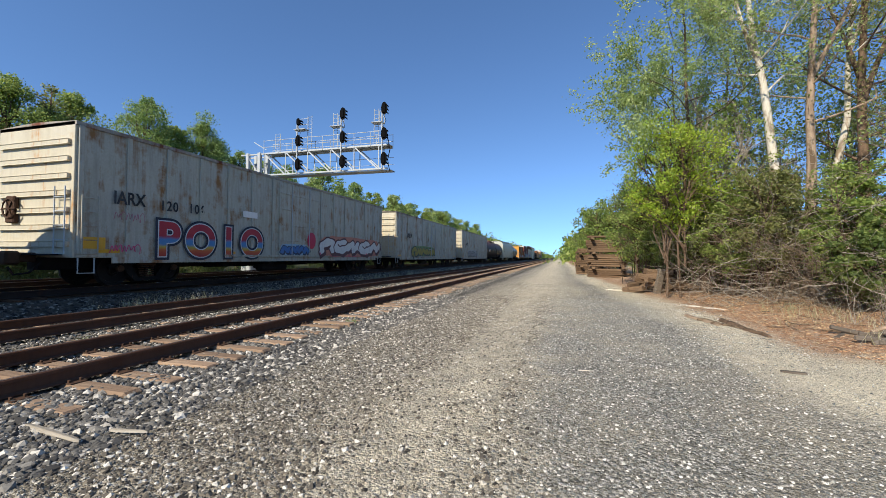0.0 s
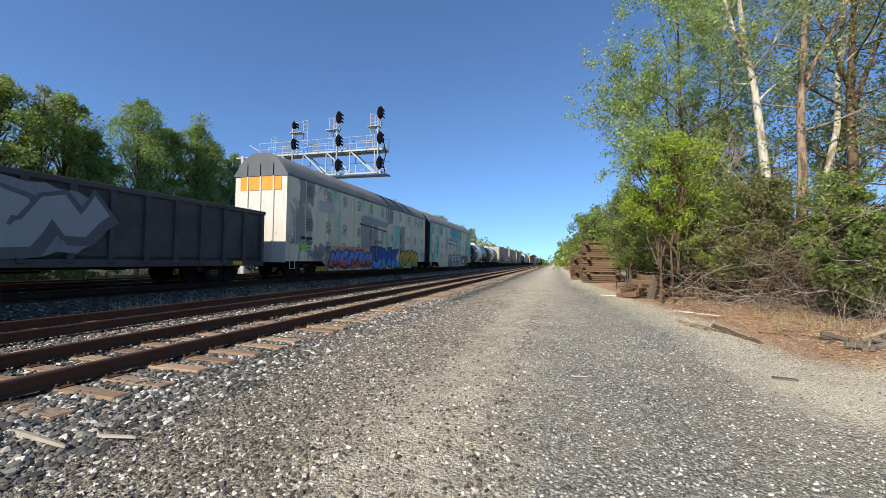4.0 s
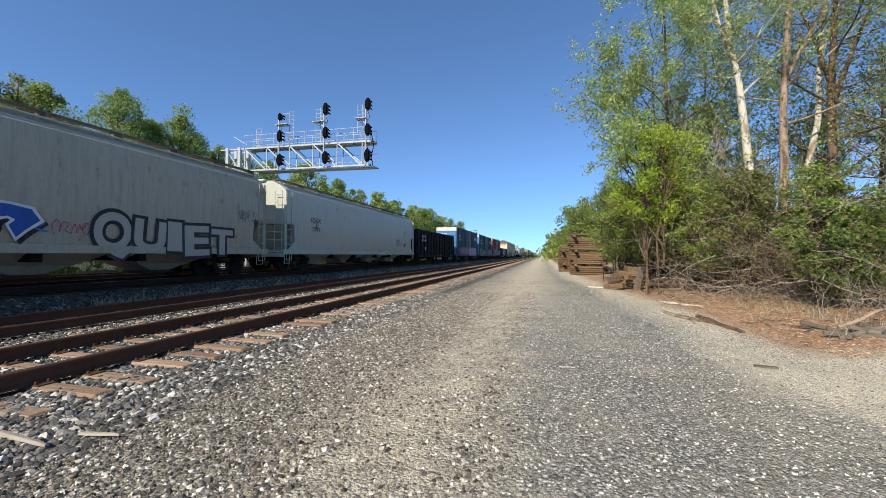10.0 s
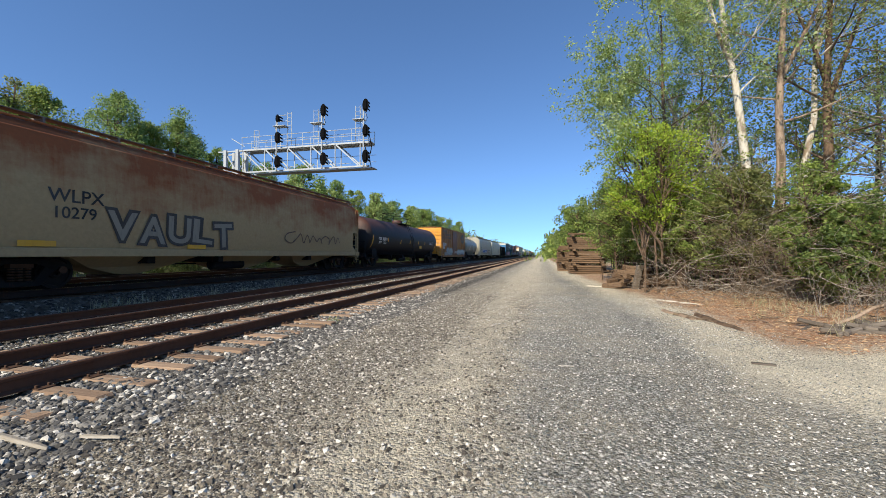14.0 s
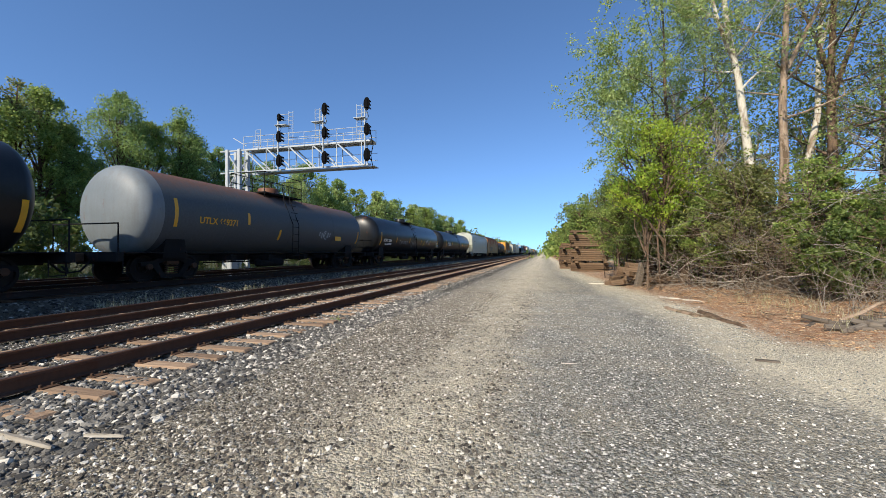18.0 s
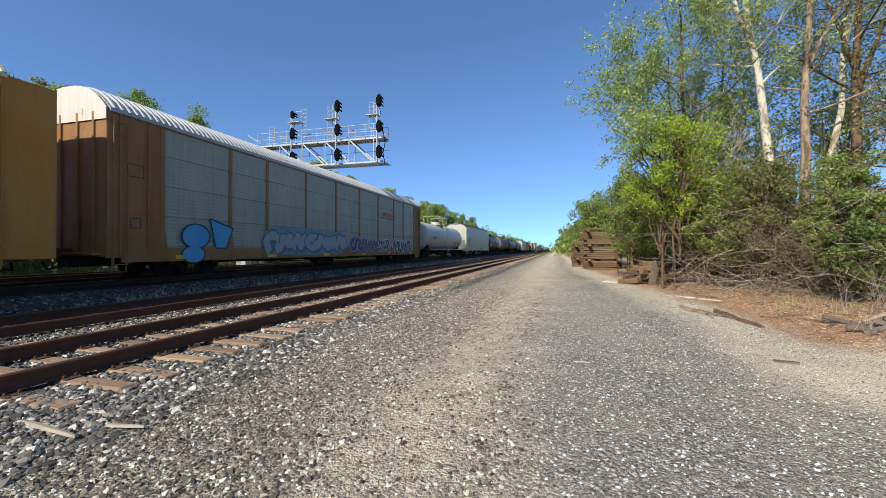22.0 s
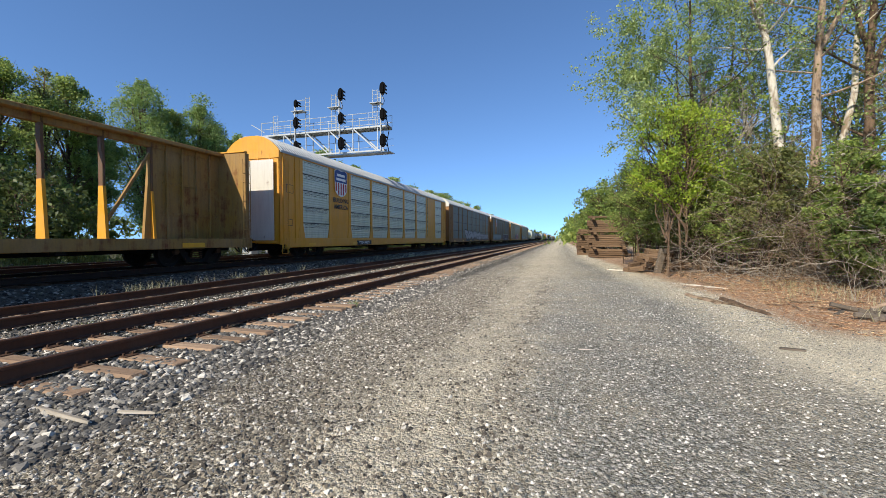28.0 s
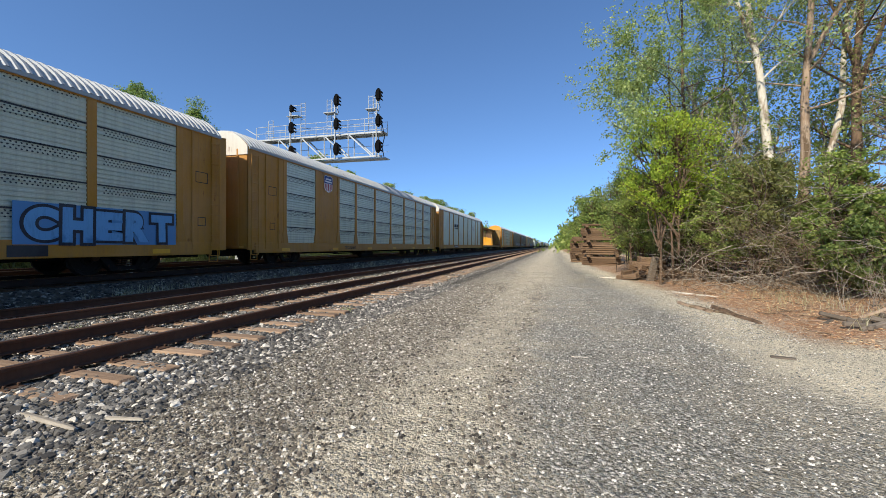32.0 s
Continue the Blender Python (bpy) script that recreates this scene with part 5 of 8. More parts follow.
def stirrup(parent, y, z, m=M_BLACK, x=1.5, drop=0.42):
    b = Mb().tube([(x, y - 0.2, z), (x, y - 0.2, z - drop), (x, y + 0.2, z - drop), (x, y + 0.2, z)], 0.02, 5)
    return part("step", b, m, parent)


PAINTS = {}


def spray(h):
    if h not in PAINTS:
        PAINTS[h] = painted("spray_paint_" + str(len(PAINTS)), rgb(h), 0.15, 0.0, 0.55, (0.2, 0.2, 0.2), 0.1)
    return PAINTS[h]


BLENDS = {}


def spray_blend(a, b):
    """Two sprayed colours that fade into one another from the foot of the letters upwards."""
    if (a, b) not in BLENDS:
        k = Nodes("spray_blend_" + str(len(BLENDS)))
        sep = k.n("SeparateXYZ")
        k.link(k.coord(), sep.inputs[0])
        f = k.math("ADD", k.math("MULTIPLY", sep.outputs[2], 0.55), k.math("MULTIPLY", k.noise(k.coord(), 1.6, 5, 0.65), 0.9))
        c = k.mix(k.ramp(f, [(0.92, 0.0), (1.35, 1.0)]), rgb(b), rgb(a))
        g = k.noise(k.coord(scale=(2, 2, 0.4)), 5, 6, 0.7)
        c = k.mix(k.ramp(g, [(0.5, 0.0), (0.8, 0.45)]), c, tuple(v * 0.35 for v in rgb(b)))
        BLENDS[a, b] = k.done(c, 0.6, 0, 0.3)
    return BLENDS[a, b]


# turns of a sprayed stroke in a cell one wide and one high
TURNS = [
    [(-.45, .15), (-.12, .98), (.18, .28), (.46, .82)],
    [(-.42, .92), (.32, .78), (-.24, .38), (.44, .08)],
    [(-.3, .02), (-.44, .6), (.02, 1.0), (.4, .66), (.26, .04)],
    [(-.46, .5), (-.1, .95), (.02, .05), (.3, .9), (.46, .3)],
    [(.4, .95), (-.2, .86), (-.44, .36), (.02, .02), (.44, .42)],
    [(-.44, .04), (-.2, .84), (.06, .12), (.26, 1.0), (.44, .1)],
]


def ribbon(pts, half, x, step, dy=0.0, dz=0.0):
    """A flat stroke along points (y, z) with slanted ends; each turn lies a hair above the one before."""
    n = len(pts)
    vs = []
    for i, (p, q) in enumerate(pts):
        d1 = Vector((p - pts[i - 1][0], q - pts[i - 1][1])).normalized() if i else None
        d2 = Vector((pts[i + 1][0] - p, pts[i + 1][1] - q)).normalized() if i < n - 1 else None
        d1, d2 = d1 or d2, d2 or d1
        d = (d1 + d2).normalized() if (d1 + d2).length > 0.2 else d1
        nrm = Vector((-d.y, d.x))
        k = min(1.45, 1 / max(0.4, abs(nrm.dot(Vector((-d1.y, d1.x)))))) * half * (1.0 + 0.18 * math.sin(i * 1.7))
        ends = d * half * (0.8 if i == n - 1 else (-0.8 if i == 0 else 0.0))
        for s in (1, -1):
            cut = ends * (1.4 if s > 0 else 0.6)
            vs.append((x + step * i, p + nrm.x * k * s + cut.x + dy, q + nrm.y * k * s + cut.y + dz))
    return Mb().add(vs, [(2 * i, 2 * i + 1, 2 * i + 3, 2 * i + 2) for i in range(n - 1)])


def graffiti(car, y0, y1, z0, z1, n, fill, line, seed, x, back="", second="", thick=0.16):
    """Sprayed interlocking shapes that spell nothing: a jagged cloud behind, a drop shadow, an outline, a blended fill."""
    rr = random.Random(seed)
    w, h = (y1 - y0) / n, z1 - z0
    if back:
        m = 48
        cy, cz = (y0 + y1) / 2, (z0 + z1) / 2
        poly = []
        for i in range(m):
            a = 2 * math.pi * i / m
            e = 0.97 + rr.uniform(-0.05, 0.08) + (0.09 if i % 3 == 0 else 0.0)
            sx = math.copysign(abs(math.cos(a)) ** 0.4, math.cos(a))
            sz = math.copysign(abs(math.sin(a)) ** 0.5, math.sin(a))
            poly.append((cy + sx * (y1 - y0) / 2 * (0.99 + e * 0.03), max(z0 - 0.02, cz + sz * h / 2 * e)))
        part("graffiti", Mb().plate(poly, x, x + 0.003), spray_blend(back, second or back), car, "patch of spray paint")
    full = thick >= 0.12
    t = min(w, h) * (thick * 1.12 if full else thick * 0.6)
    path, last, lean = [], -1, rr.uniform(-0.15, 0.15)
    for i in range(n):
        g = rr.choice([q for q in range(len(TURNS)) if q != last])
        last = g
        a = y0 + (i + 0.5) * w
        hi = (h - 2.8 * t) * rr.uniform(0.85, 1.0)
        lo = z0 + 1.4 * t + (h - 2.8 * t - hi) * rr.uniform(0, 0.7)
        path += [(a + (u * 1.05 + rr.uniform(-0.05, 0.05) + lean * (v - 0.5)) * w, lo + (v + rr.uniform(-0.05, 0.05)) * hi) for u, v in TURNS[g]]
    for _ in range(1 if full and seed % 2 else 2):
        soft = [path[0]]
        for (p, q), (p2, q2) in zip(path, path[1:]):
            soft += [(p * 0.8 + p2 * 0.2, q * 0.8 + q2 * 0.2), (p * 0.2 + p2 * 0.8, q * 0.2 + q2 * 0.8)]
        path = soft + [path[-1]]
    step = 0.022 / len(path)
    if full:
        part("graffiti", ribbon(path, t * 1.4, x + 0.004, 0.00002, t * 0.55, -t * 0.5), spray("15171c" if line > "777777" else line), car, "graffiti shadow")
        part("graffiti", ribbon(path, t * 1.42, x + 0.0065, step), spray(line), car, "graffiti outline")
    part("graffiti", ribbon(path, t, x + 0.0075, step), spray_blend(fill, second) if second else spray(fill), car, "graffiti strokes")


def word(car, s, y, z, size, fill, line, x, wide=1.0, bold=0.04, second="", jitter=1.0):
    """A sprayed word: swollen letters that lean and overlap, each with a thick outline."""
    rr = random.Random(len(s) * 7 + int(abs(y) * 10))
    units = [0.55 if ch == "I" else 1.0 for ch in s]
    pitch = size * 0.72 * wide
    p = y - sum(units) * pitch / 2
    for i, (ch, u) in enumerate(zip(s, units)):
        turn, up, grow = rr.uniform(-6, 6) * jitter, rr.uniform(-0.05, 0.05) * size * jitter, rr.uniform(0.94, 1.1)
        for layer, (col, fat) in enumerate(((line, bold + size * 0.075), (fill, bold))):
            m = spray_blend(col, second) if second and layer else spray(col)
            me = text_mesh(ch, size, m, fat)
            ys = [v.co.y for v in me.vertices]
            zs = [v.co.z for v in me.vertices]
            wy, mid, mz = max(ys) - min(ys), (max(ys) + min(ys)) / 2, (max(zs) + min(zs)) / 2
            want = u * pitch * (1.1 if layer == 0 else 1.1 - 0.15 * size / pitch)
            me.transform(Matrix.Translation((x + 0.004 + 0.0022 * layer + 0.003 * i, p + u * pitch / 2, z + up)) @ Matrix.Rotation(radians(turn), 4, "X") @ Matrix.Diagonal((1, max(0.2, want) / wy, grow, 1)) @ Matrix.Translation((0, -mid, -mz)))
            put("graffiti", me, car)
        p += u * pitch


def roof_mesh(length, half, z0, rise, m, ribs, rib_h=0.03, seg=12, name="roof", power=2.0, lip=0.03):
    """An arched roof with cross ribs along its length."""
    v, f = [], []
    ys = []
    for i in range(ribs):
        a = -length / 2 + length * i / ribs
        s = length / ribs
        ys += [(a, 0), (a + s * 0.42, 0), (a + s * 0.56, 1), (a + s * 0.86, 1)]
    ys.append((length / 2, 0))
    for y, up in ys:
        for j in range(seg + 1):
            u = -1 + 2 * j / seg
            hgt = rise * (1 - abs(u) ** power)
            out = half * u
            nx, nz = (u * 0.7, 1.0) if abs(u) < 1 else (u, 0.3)
            v.append((out + nx * rib_h * up * 0.6, y, z0 + hgt + nz * rib_h * up))
    n = seg + 1
    for i in range(len(ys) - 1):
        for j in range(seg):
            f.append((i * n + j, (i + 1) * n + j, (i + 1) * n + j + 1, i * n + j + 1))
    for e in (0, len(ys) - 1):
        f.append(tuple(e * n + j for j in range(n)))
    b = Mb().add(v, f)
    b.box(-half - lip, half + lip, -length / 2, length / 2, z0 - 0.1, z0 + 0.002)
    return b.mesh(name, m, 30)


def end_wall(car, y, s, half, z0, z1, m, ribs, name="end_wall", label="", rib_m=None):
    """An end of a car with flat horizontal ribs."""
    e = part(name, Mb().box(-half, half, min(y, y + s * 0.06), max(y, y + s * 0.06), z0, z1, 0.01), m, car, label)
    st = (z1 - z0) / (ribs + 1)
    rib = Mb().box(-half + 0.12, half - 0.12, 0, s * 0.07, -0.07, 0.07, 0.02).mesh("rib", rib_m or m)
    for i in range(ribs):
        put("rib", rib, e, pose(0, y + s * 0.055, z0 + st * (i + 0.8)))
    return e


def boxcar(name, label, length, top, m, m_end, m_roof, doors, sill=0.82, posts=14, post_m=None, off=2.4, plug=False, rib=0.05, end_top=None, group="freight cars", seams=()):
    """A box car: shell, posts, doors, ribbed ends, ribbed roof, ladders."""
    car = thing(name, label, "freight car", None, group)
    H = 1.53
    hl = length / 2
    part("body", Mb().box(-H, H, -hl + 0.06, hl - 0.06, sill, top, 0.015), m, car)
    put("roof", roof_mesh(length, H + 0.02, top, 0.07, m_roof, int(length / 1.1), 0.03, 6, "roof", 1.3), car)
    for s in (1, -1):
        end_wall(car, s * (hl - 0.06), s, H, sill, top, m_end, 7)
    if end_top:
        part("end_panel", Mb().box(-H + 0.01, H - 0.01, -hl - 0.012, -hl + 0.005, top - 0.55, top - 0.02), end_top, car, "white upper end panel")
    post = Mb().box(0, rib, -0.07, 0.07, sill + 0.1, top - 0.06, 0.012).mesh("side_post", post_m or m)
    for z in seams:
        part("panel_seam", Mb().box(H - 0.01, H + 0.022, -hl + 0.1, hl - 0.1, z - 0.022, z + 0.022, 0.005), m, car)
    d0, d1 = min(a for a, b in doors), max(b for a, b in doors)
    for i in range(posts + 1):
        y = -hl + 0.15 + (length - 0.3) * i / posts
        if d0 - 0.12 < y < d1 + 0.12:
            continue
        put("side_post", post, car, pose(H, y, 0))
        put("side_post", post, car, pose(-H, y, 0, 0, 0, 180))
    for a, b in doors:
        for s in (1, -1):
            d = part("door", Mb().box(min(s * H, s * (H + 0.06)), max(s * H, s * (H + 0.06)), a, b, sill + 0.12, top - 0.2, 0.012), m, car, "sliding plug door with locking rods" if plug else "sliding door")
            x = s * (H + 0.06)
            rod = Mb()
            for q in (0.28, 0.72):
                yy = a + (b - a) * q
                rod.tube([(x + s * 0.035, yy, sill + 0.05), (x + s * 0.035, yy, top - 0.15)], 0.022, 6)
            part("locking_rod", rod, M_GALV if plug else m, d)
            for zz in (0.22, 0.42, 0.62, 0.82):
                z = sill + (top - sill) * zz
                part("door_rib", Mb().box(min(x, x + s * 0.025), max(x, x + s * 0.025), a + 0.06, b - 0.06, z - 0.03, z + 0.03, 0.006), m, d)
            part("door_track", Mb().box(min(s * H, s * (H + 0.09)), max(s * H, s * (H + 0.09)), a - (b - a), b + 0.1, sill + 0.05, sill + 0.12), m, car)
    for s in (1, -1):
        part("side_sill", Mb().box(min(s * (H - 0.06), s * (H + 0.02)), max(s * (H - 0.06), s * (H + 0.02)), -hl + 1.0, hl - 1.0, sill - 0.16, sill + 0.02, 0.01), m, car)
    for y in (-hl + 0.35, hl - 0.35):
        ladder(car, H + 0.1, y, sill + 0.1, sill + 1.7, "y", m)
        stirrup(car, y, sill, M_GALV)
    ladder(car, H - 0.35, -hl - 0.1, sill + 0.1, sill + 1.9, "x", M_GALV)
    part("end_platform", Mb().box(-1.2, 1.2, -hl - 0.32, -hl - 0.02, sill + 0.06, sill + 0.1), M_BLACK, car)
    wheel = Mb()
    wheel.tube([(-0.75 + 0.27 * math.cos(a), -hl - 0.16, sill + 1.35 + 0.27 * math.sin(a)) for a in np.linspace(0, 2 * math.pi, 13)], 0.025, 5)
    for a in (0, 1.05, 2.1):
        wheel.bar((-0.75 - 0.27 * math.cos(a), -hl - 0.16, sill + 1.35 - 0.27 * math.sin(a)), (-0.75 + 0.27 * math.cos(a), -hl - 0.16, sill + 1.35 + 0.27 * math.sin(a)), 0.025)
    part("brake_wheel", wheel, M_RUST, car)
    part("brake_box", Mb().box(-0.95, -0.6, -hl - 0.14, -hl, sill + 0.95, sill + 1.7, 0.03), M_RUST, car)
    under(car, length, off, sill, 0.35)
    for y in (-hl + 0.9, hl - 0.9, -hl * 0.45, hl * 0.45):
        part("reflector", Mb().box(H + 0.012, H + 0.018, y - 0.28, y + 0.28, sill + 0.14, sill + 0.24), M_YEL, car)
    return car


def tank_car(name, label, length, m, band=None, top=3.9, r=1.5, dome_m=None, rail_m=M_GALV, cap_m=None, band_y=(-1.6, 1.6), group="freight cars", stripes=()):
    """A tank car: barrel with dished ends, saddles, top platform with rails, ladder."""
    car = thing(name, label, "tank car", None, group)
    hl = length / 2
    L = hl - 0.65
    cz = top - r
    n = 40

    def barrel(y0, y1, rad, dish0, dish1, mat_, nm, lab=""):
        rings = []
        if dish0:
            for i in range(8):
                a = i / 8 * math.pi / 2
                rings.append(ring(max(0.02, rad * math.sin(a) ** 0.8), n, y0 - (1 - (1 - math.cos(a))) * 0.55, 0, cz))
        rings.append(ring(rad, n, y0, 0, cz))
        rings.append(ring(rad, n, y1, 0, cz))
        if dish1:
            for i in range(7, -1, -1):
                a = i / 8 * math.pi / 2
                rings.append(ring(max(0.02, rad * math.sin(a) ** 0.8), n, y1 + math.cos(a) * 0.55, 0, cz))
        return part(nm, Mb().loft(rings), mat_, car, lab, 40)

    barrel(-L + 0.5, L - 0.5, r, True, True, m, "tank")
    if cap_m:
        rings = [ring(max(0.02, (r + 0.006) * math.sin(i / 8 * math.pi / 2) ** 0.8), n, -L + 0.5 - math.cos(i / 8 * math.pi / 2) * 0.555, 0, cz) for i in range(8)] + [ring(r + 0.006, n, -L + 0.5, 0, cz), ring(r + 0.006, n, -L + 0.85, 0, cz)]
        part("tank_end", Mb().loft(rings), cap_m, car, "pale tank end", 40)
    if band:
        part("band", Mb().loft([ring(r + 0.004, n, band_y[0], 0, cz), ring(r + 0.012, n, band_y[0] + 0.02, 0, cz), ring(r + 0.012, n, band_y[1] - 0.02, 0, cz), ring(r + 0.004, n, band_y[1], 0, cz)], False), band, car, "white painted band round the tank", 40)
    for y in (-L * 0.55, L * 0.5, -0.1):
        part("weld_ring", Mb().loft([ring(r + 0.002, n, y - 0.03, 0, cz), ring(r + 0.008, n, y, 0, cz), ring(r + 0.002, n, y + 0.03, 0, cz)], False), m, car, "", 40)
    dm = dome_m or m
    part("manway", Mb().loft([[(0.5 * math.cos(a) * q, 0.5 * math.sin(a) * q, z) for a in np.linspace(0, 2 * math.pi, 20, endpoint=False)] for q, z in ((1, top - 0.12), (1, top + 0.3), (0.92, top + 0.36), (0.2, top + 0.38))]), dm, car, "round manway housing", 35)
    part("platform", Mb().box(-0.95, 0.95, -1.5, 1.5, top - 0.06, top - 0.01), M_GALV if rail_m is M_GALV else rail_m, car)
    for s in (1, -1):
        for z in (top + 0.5, top + 0.95):
            part("handrail", Mb().tube([(s * 0.95, -1.5, z), (s * 0.95, 1.5, z)], 0.02, 6), rail_m, car)
        for y in (-1.5, 0, 1.5):
            part("rail_post", Mb().tube([(s * 0.95, y, top - 0.3), (s * 0.95, y, top + 0.95)], 0.02, 6), rail_m, car)
    for y in (-1.5, 1.5):
        part("handrail", Mb().tube([(-0.95, y, top + 0.95), (0.95, y, top + 0.95)], 0.02, 6), rail_m, car)
    b = Mb()
    for y in (-0.25, 0.25):
        b.tube([(1.0, y, top + 0.5), (1.12, y, top - 0.3), (r + 0.12, y, cz), (r + 0.1, y, 0.75)], 0.02, 6)
    for i in range(8):
        z = 0.85 + i * 0.36
        xx = r + 0.1 if z < cz + 0.3 else r + 0.1 - (z - cz - 0.3) * 0.25
        b.tube([(xx, -0.25, z), (xx, 0.25, z)], 0.015, 5)
    part("ladder", b, rail_m, car)
    for s in (1, -1):
        y = s * (hl - 2.2)
        sad = Mb()
        sad.plate([(y - 0.5, 0.8), (y + 0.5, 0.8), (y + 0.35, cz - r * 0.55), (y - 0.35, cz - r * 0.55)], -1.2, 1.2)
        part("saddle", sad, M_BLACK, car)
        part("end_sill", Mb().box(-1.45, 1.45, s * hl - 0.22 if s > 0 else -hl, s * hl if s > 0 else -hl + 0.22, 0.72, 1.0, 0.02), M_BLACK, car)
        part("end_deck", Mb().box(-1.3, 1.3, min(s * (hl - 1.6), s * hl), max(s * (hl - 1.6), s * hl), 0.98, 1.02), M_BLACK, car)
        rail = Mb().tube([(1.35, s * (hl - 0.1), 0.9), (1.35, s * (hl - 0.1), 1.9), (-1.35, s * (hl - 0.1), 1.9), (-1.35, s * (hl - 0.1), 0.9)], 0.025, 6)
        part("end_rail", rail, rail_m, car)
        part("side_rail", Mb().tube([(1.38, s * (hl - 0.1), 1.0), (1.38, s * (hl - 2.6), 1.0)], 0.022, 6), M_BLACK, car)
        stirrup(car, s * (hl - 0.4), 0.8, M_BLACK, 1.4)
    part("running_pipe", Mb().tube([(1.42, -hl + 2.4, 1.0), (1.42, hl - 2.4, 1.0)], 0.03, 6), rail_m, car)
    part("bottom_valve", Mb().tube([(0, 0.3, cz - r - 0.35), (0, 0.3, cz - r + 0.1)], 0.18, 10), M_BLACK, car)
    for y, z, hgt in stripes:
        b = Mb()
        seg = 5
        pts = []
        for i in range(seg + 1):
            zz = z + hgt * i / seg
            xx = math.sqrt(max(0.01, r * r - (zz - cz) ** 2)) + 0.006
            pts.append((xx, zz))
        for (xa, za), (xb, zb) in zip(pts, pts[1:]):
            b.add([(xa, y - 0.07, za), (xa, y + 0.07, za), (xb, y + 0.07, zb), (xb, y - 0.07, zb)], [(0, 1, 2, 3)])
        part("reflector", b, M_YEL, car)
    under(car, length, 2.2, 0.95, 0.3)
    return car


def on_barrel(car, s, y, z, size, m, r, cz, bold=0.008, name="lettering"):
    """Lettering wrapped on a tank's side."""
    me = text_mesh(s, size, m, bold)
    for vx in me.vertices:
        zz = z + vx.co.z
        vx.co.x += math.sqrt(max(0.01, r * r - (zz - cz) ** 2)) + 0.012
        vx.co.z = zz
        vx.co.y += y
    return put(name, me, car)


def hopper(name, label, length, m, top=4.33, bays=3, group="freight cars", m_end=None, hatch_m=None):
    """A covered hopper: rounded sides, slope sheets, hopper bays, roof walk, ladders."""
    car = thing(name, label, "hopper car", None, group)
    hl = length / 2
    H = 1.57
    prof = [(-H + 0.08, 1.0), (-H, 1.25), (-H - 0.02, 2.4), (-H, 3.4), (-H + 0.12, top - 0.22), (-H + 0.4, top), (-0.7, top + 0.2), (0.7, top + 0.2), (H - 0.4, top), (H - 0.12, top - 0.22), (H, 3.4), (H + 0.02, 2.4), (H, 1.25), (H - 0.08, 1.0)]
    part("body", Mb().prism(prof, -hl + 1.15, hl - 1.15), m, car, "", 35)
    me = m_end or m
    # sides narrow to end frames with sloped sheets behind
    up = [(x, z) for x, z in prof if z > 2.3]
    for s in (1, -1):
        a, b = s * (hl - 1.16), s * (hl - 0.28)
        part("upper_end", Mb().prism(up, min(a, b), max(a, b)), me, car, "", 35)
        part("slope_sheet", Mb().add([(-1.4, a, 1.1), (1.4, a, 1.1), (1.4, b, 2.35), (-1.4, b, 2.35)], [(0, 1, 2, 3)]), me, car)
        part("corner_post", Mb().box(H - 0.1, H + 0.01, min(b, b + s * 0.1), max(b, b + s * 0.1), 0.95, top - 0.3, 0.01), me, car)
        part("corner_post", Mb().box(-H - 0.01, -H + 0.1, min(b, b + s * 0.1), max(b, b + s * 0.1), 0.95, top - 0.3, 0.01), me, car)
        part("gusset", Mb().plate([(s * (hl - 1.15), 1.0), (s * (hl - 1.15), 2.4), (s * (hl - 0.9), 2.4), (s * (hl - 0.95), 1.5), (s * (hl - 0.5), 1.2), (s * (hl - 0.35), 1.0)], H - 0.06, H), me, car)
        part("end_sill", Mb().box(-1.5, 1.5, min(s * hl, s * (hl - 0.25)), max(s * hl, s * (hl - 0.25)), 0.75, 1.02, 0.02), me, car)
        part("end_deck", Mb().box(-1.5, 1.5, min(s * hl, s * (hl - 1.4)), max(s * hl, s * (hl - 1.4)), 0.96, 1.0), M_BLACK, car)
        ladder(car, H + 0.04, s * (hl - 0.42), 0.6, top - 0.35, "y", me, 0.42)
        ladder(car, 1.2, s * (hl - 0.12), 0.8, top - 0.3, "x", me, 0.42)
        stirrup(car, s * (hl - 0.42), 0.85, me)
        for z in (1.6, 2.0):
            part("end_rail", Mb().tube([(-1.45, s * (hl - 0.05), z), (1.45, s * (hl - 0.05), z)], 0.02, 6), me, car)
    for s in (1, -1):
        part("side_sill", Mb().box(min(s * (H - 0.05), s * (H + 0.04)), max(s * (H - 0.05), s * (H + 0.04)), -hl, hl, 0.88, 1.12, 0.015), m, car)
        part("roof_rail", Mb().tube([(s * (H - 0.3), -hl + 0.4, top + 0.06), (s * (H - 0.3), hl - 0.4, top + 0.06)], 0.035, 6), m, car)
    bay = (length - 5.0) / bays
    for i in range(bays):
        y = -hl + 2.5 + bay * (i + 0.5)
        rings = []
        for z, hx, hy in ((1.05, 1.45, bay * 0.5), (0.55, 0.75, bay * 0.26), (0.3, 0.55, 0.35), (0.24, 0.55, 0.35)):
            rings.append([(-hx, y - hy, z), (hx, y - hy, z), (hx, y + hy, z), (-hx, y + hy, z)])
        part("hopper_bay", Mb().loft(rings), m, car)
        part("outlet_gate", Mb().box(-0.7, 0.7, y - 0.4, y + 0.4, 0.2, 0.3, 0.02), M_RUST, car)
    walk_z = top + 0.27
    for s in (1, -1):
        part("roof_walk", Mb().box(min(s * 0.78, s * 1.12), max(s * 0.78, s * 1.12), -hl + 0.3, hl - 0.3, walk_z, walk_z + 0.025), M_WALK, car, "steel grating roof walk")
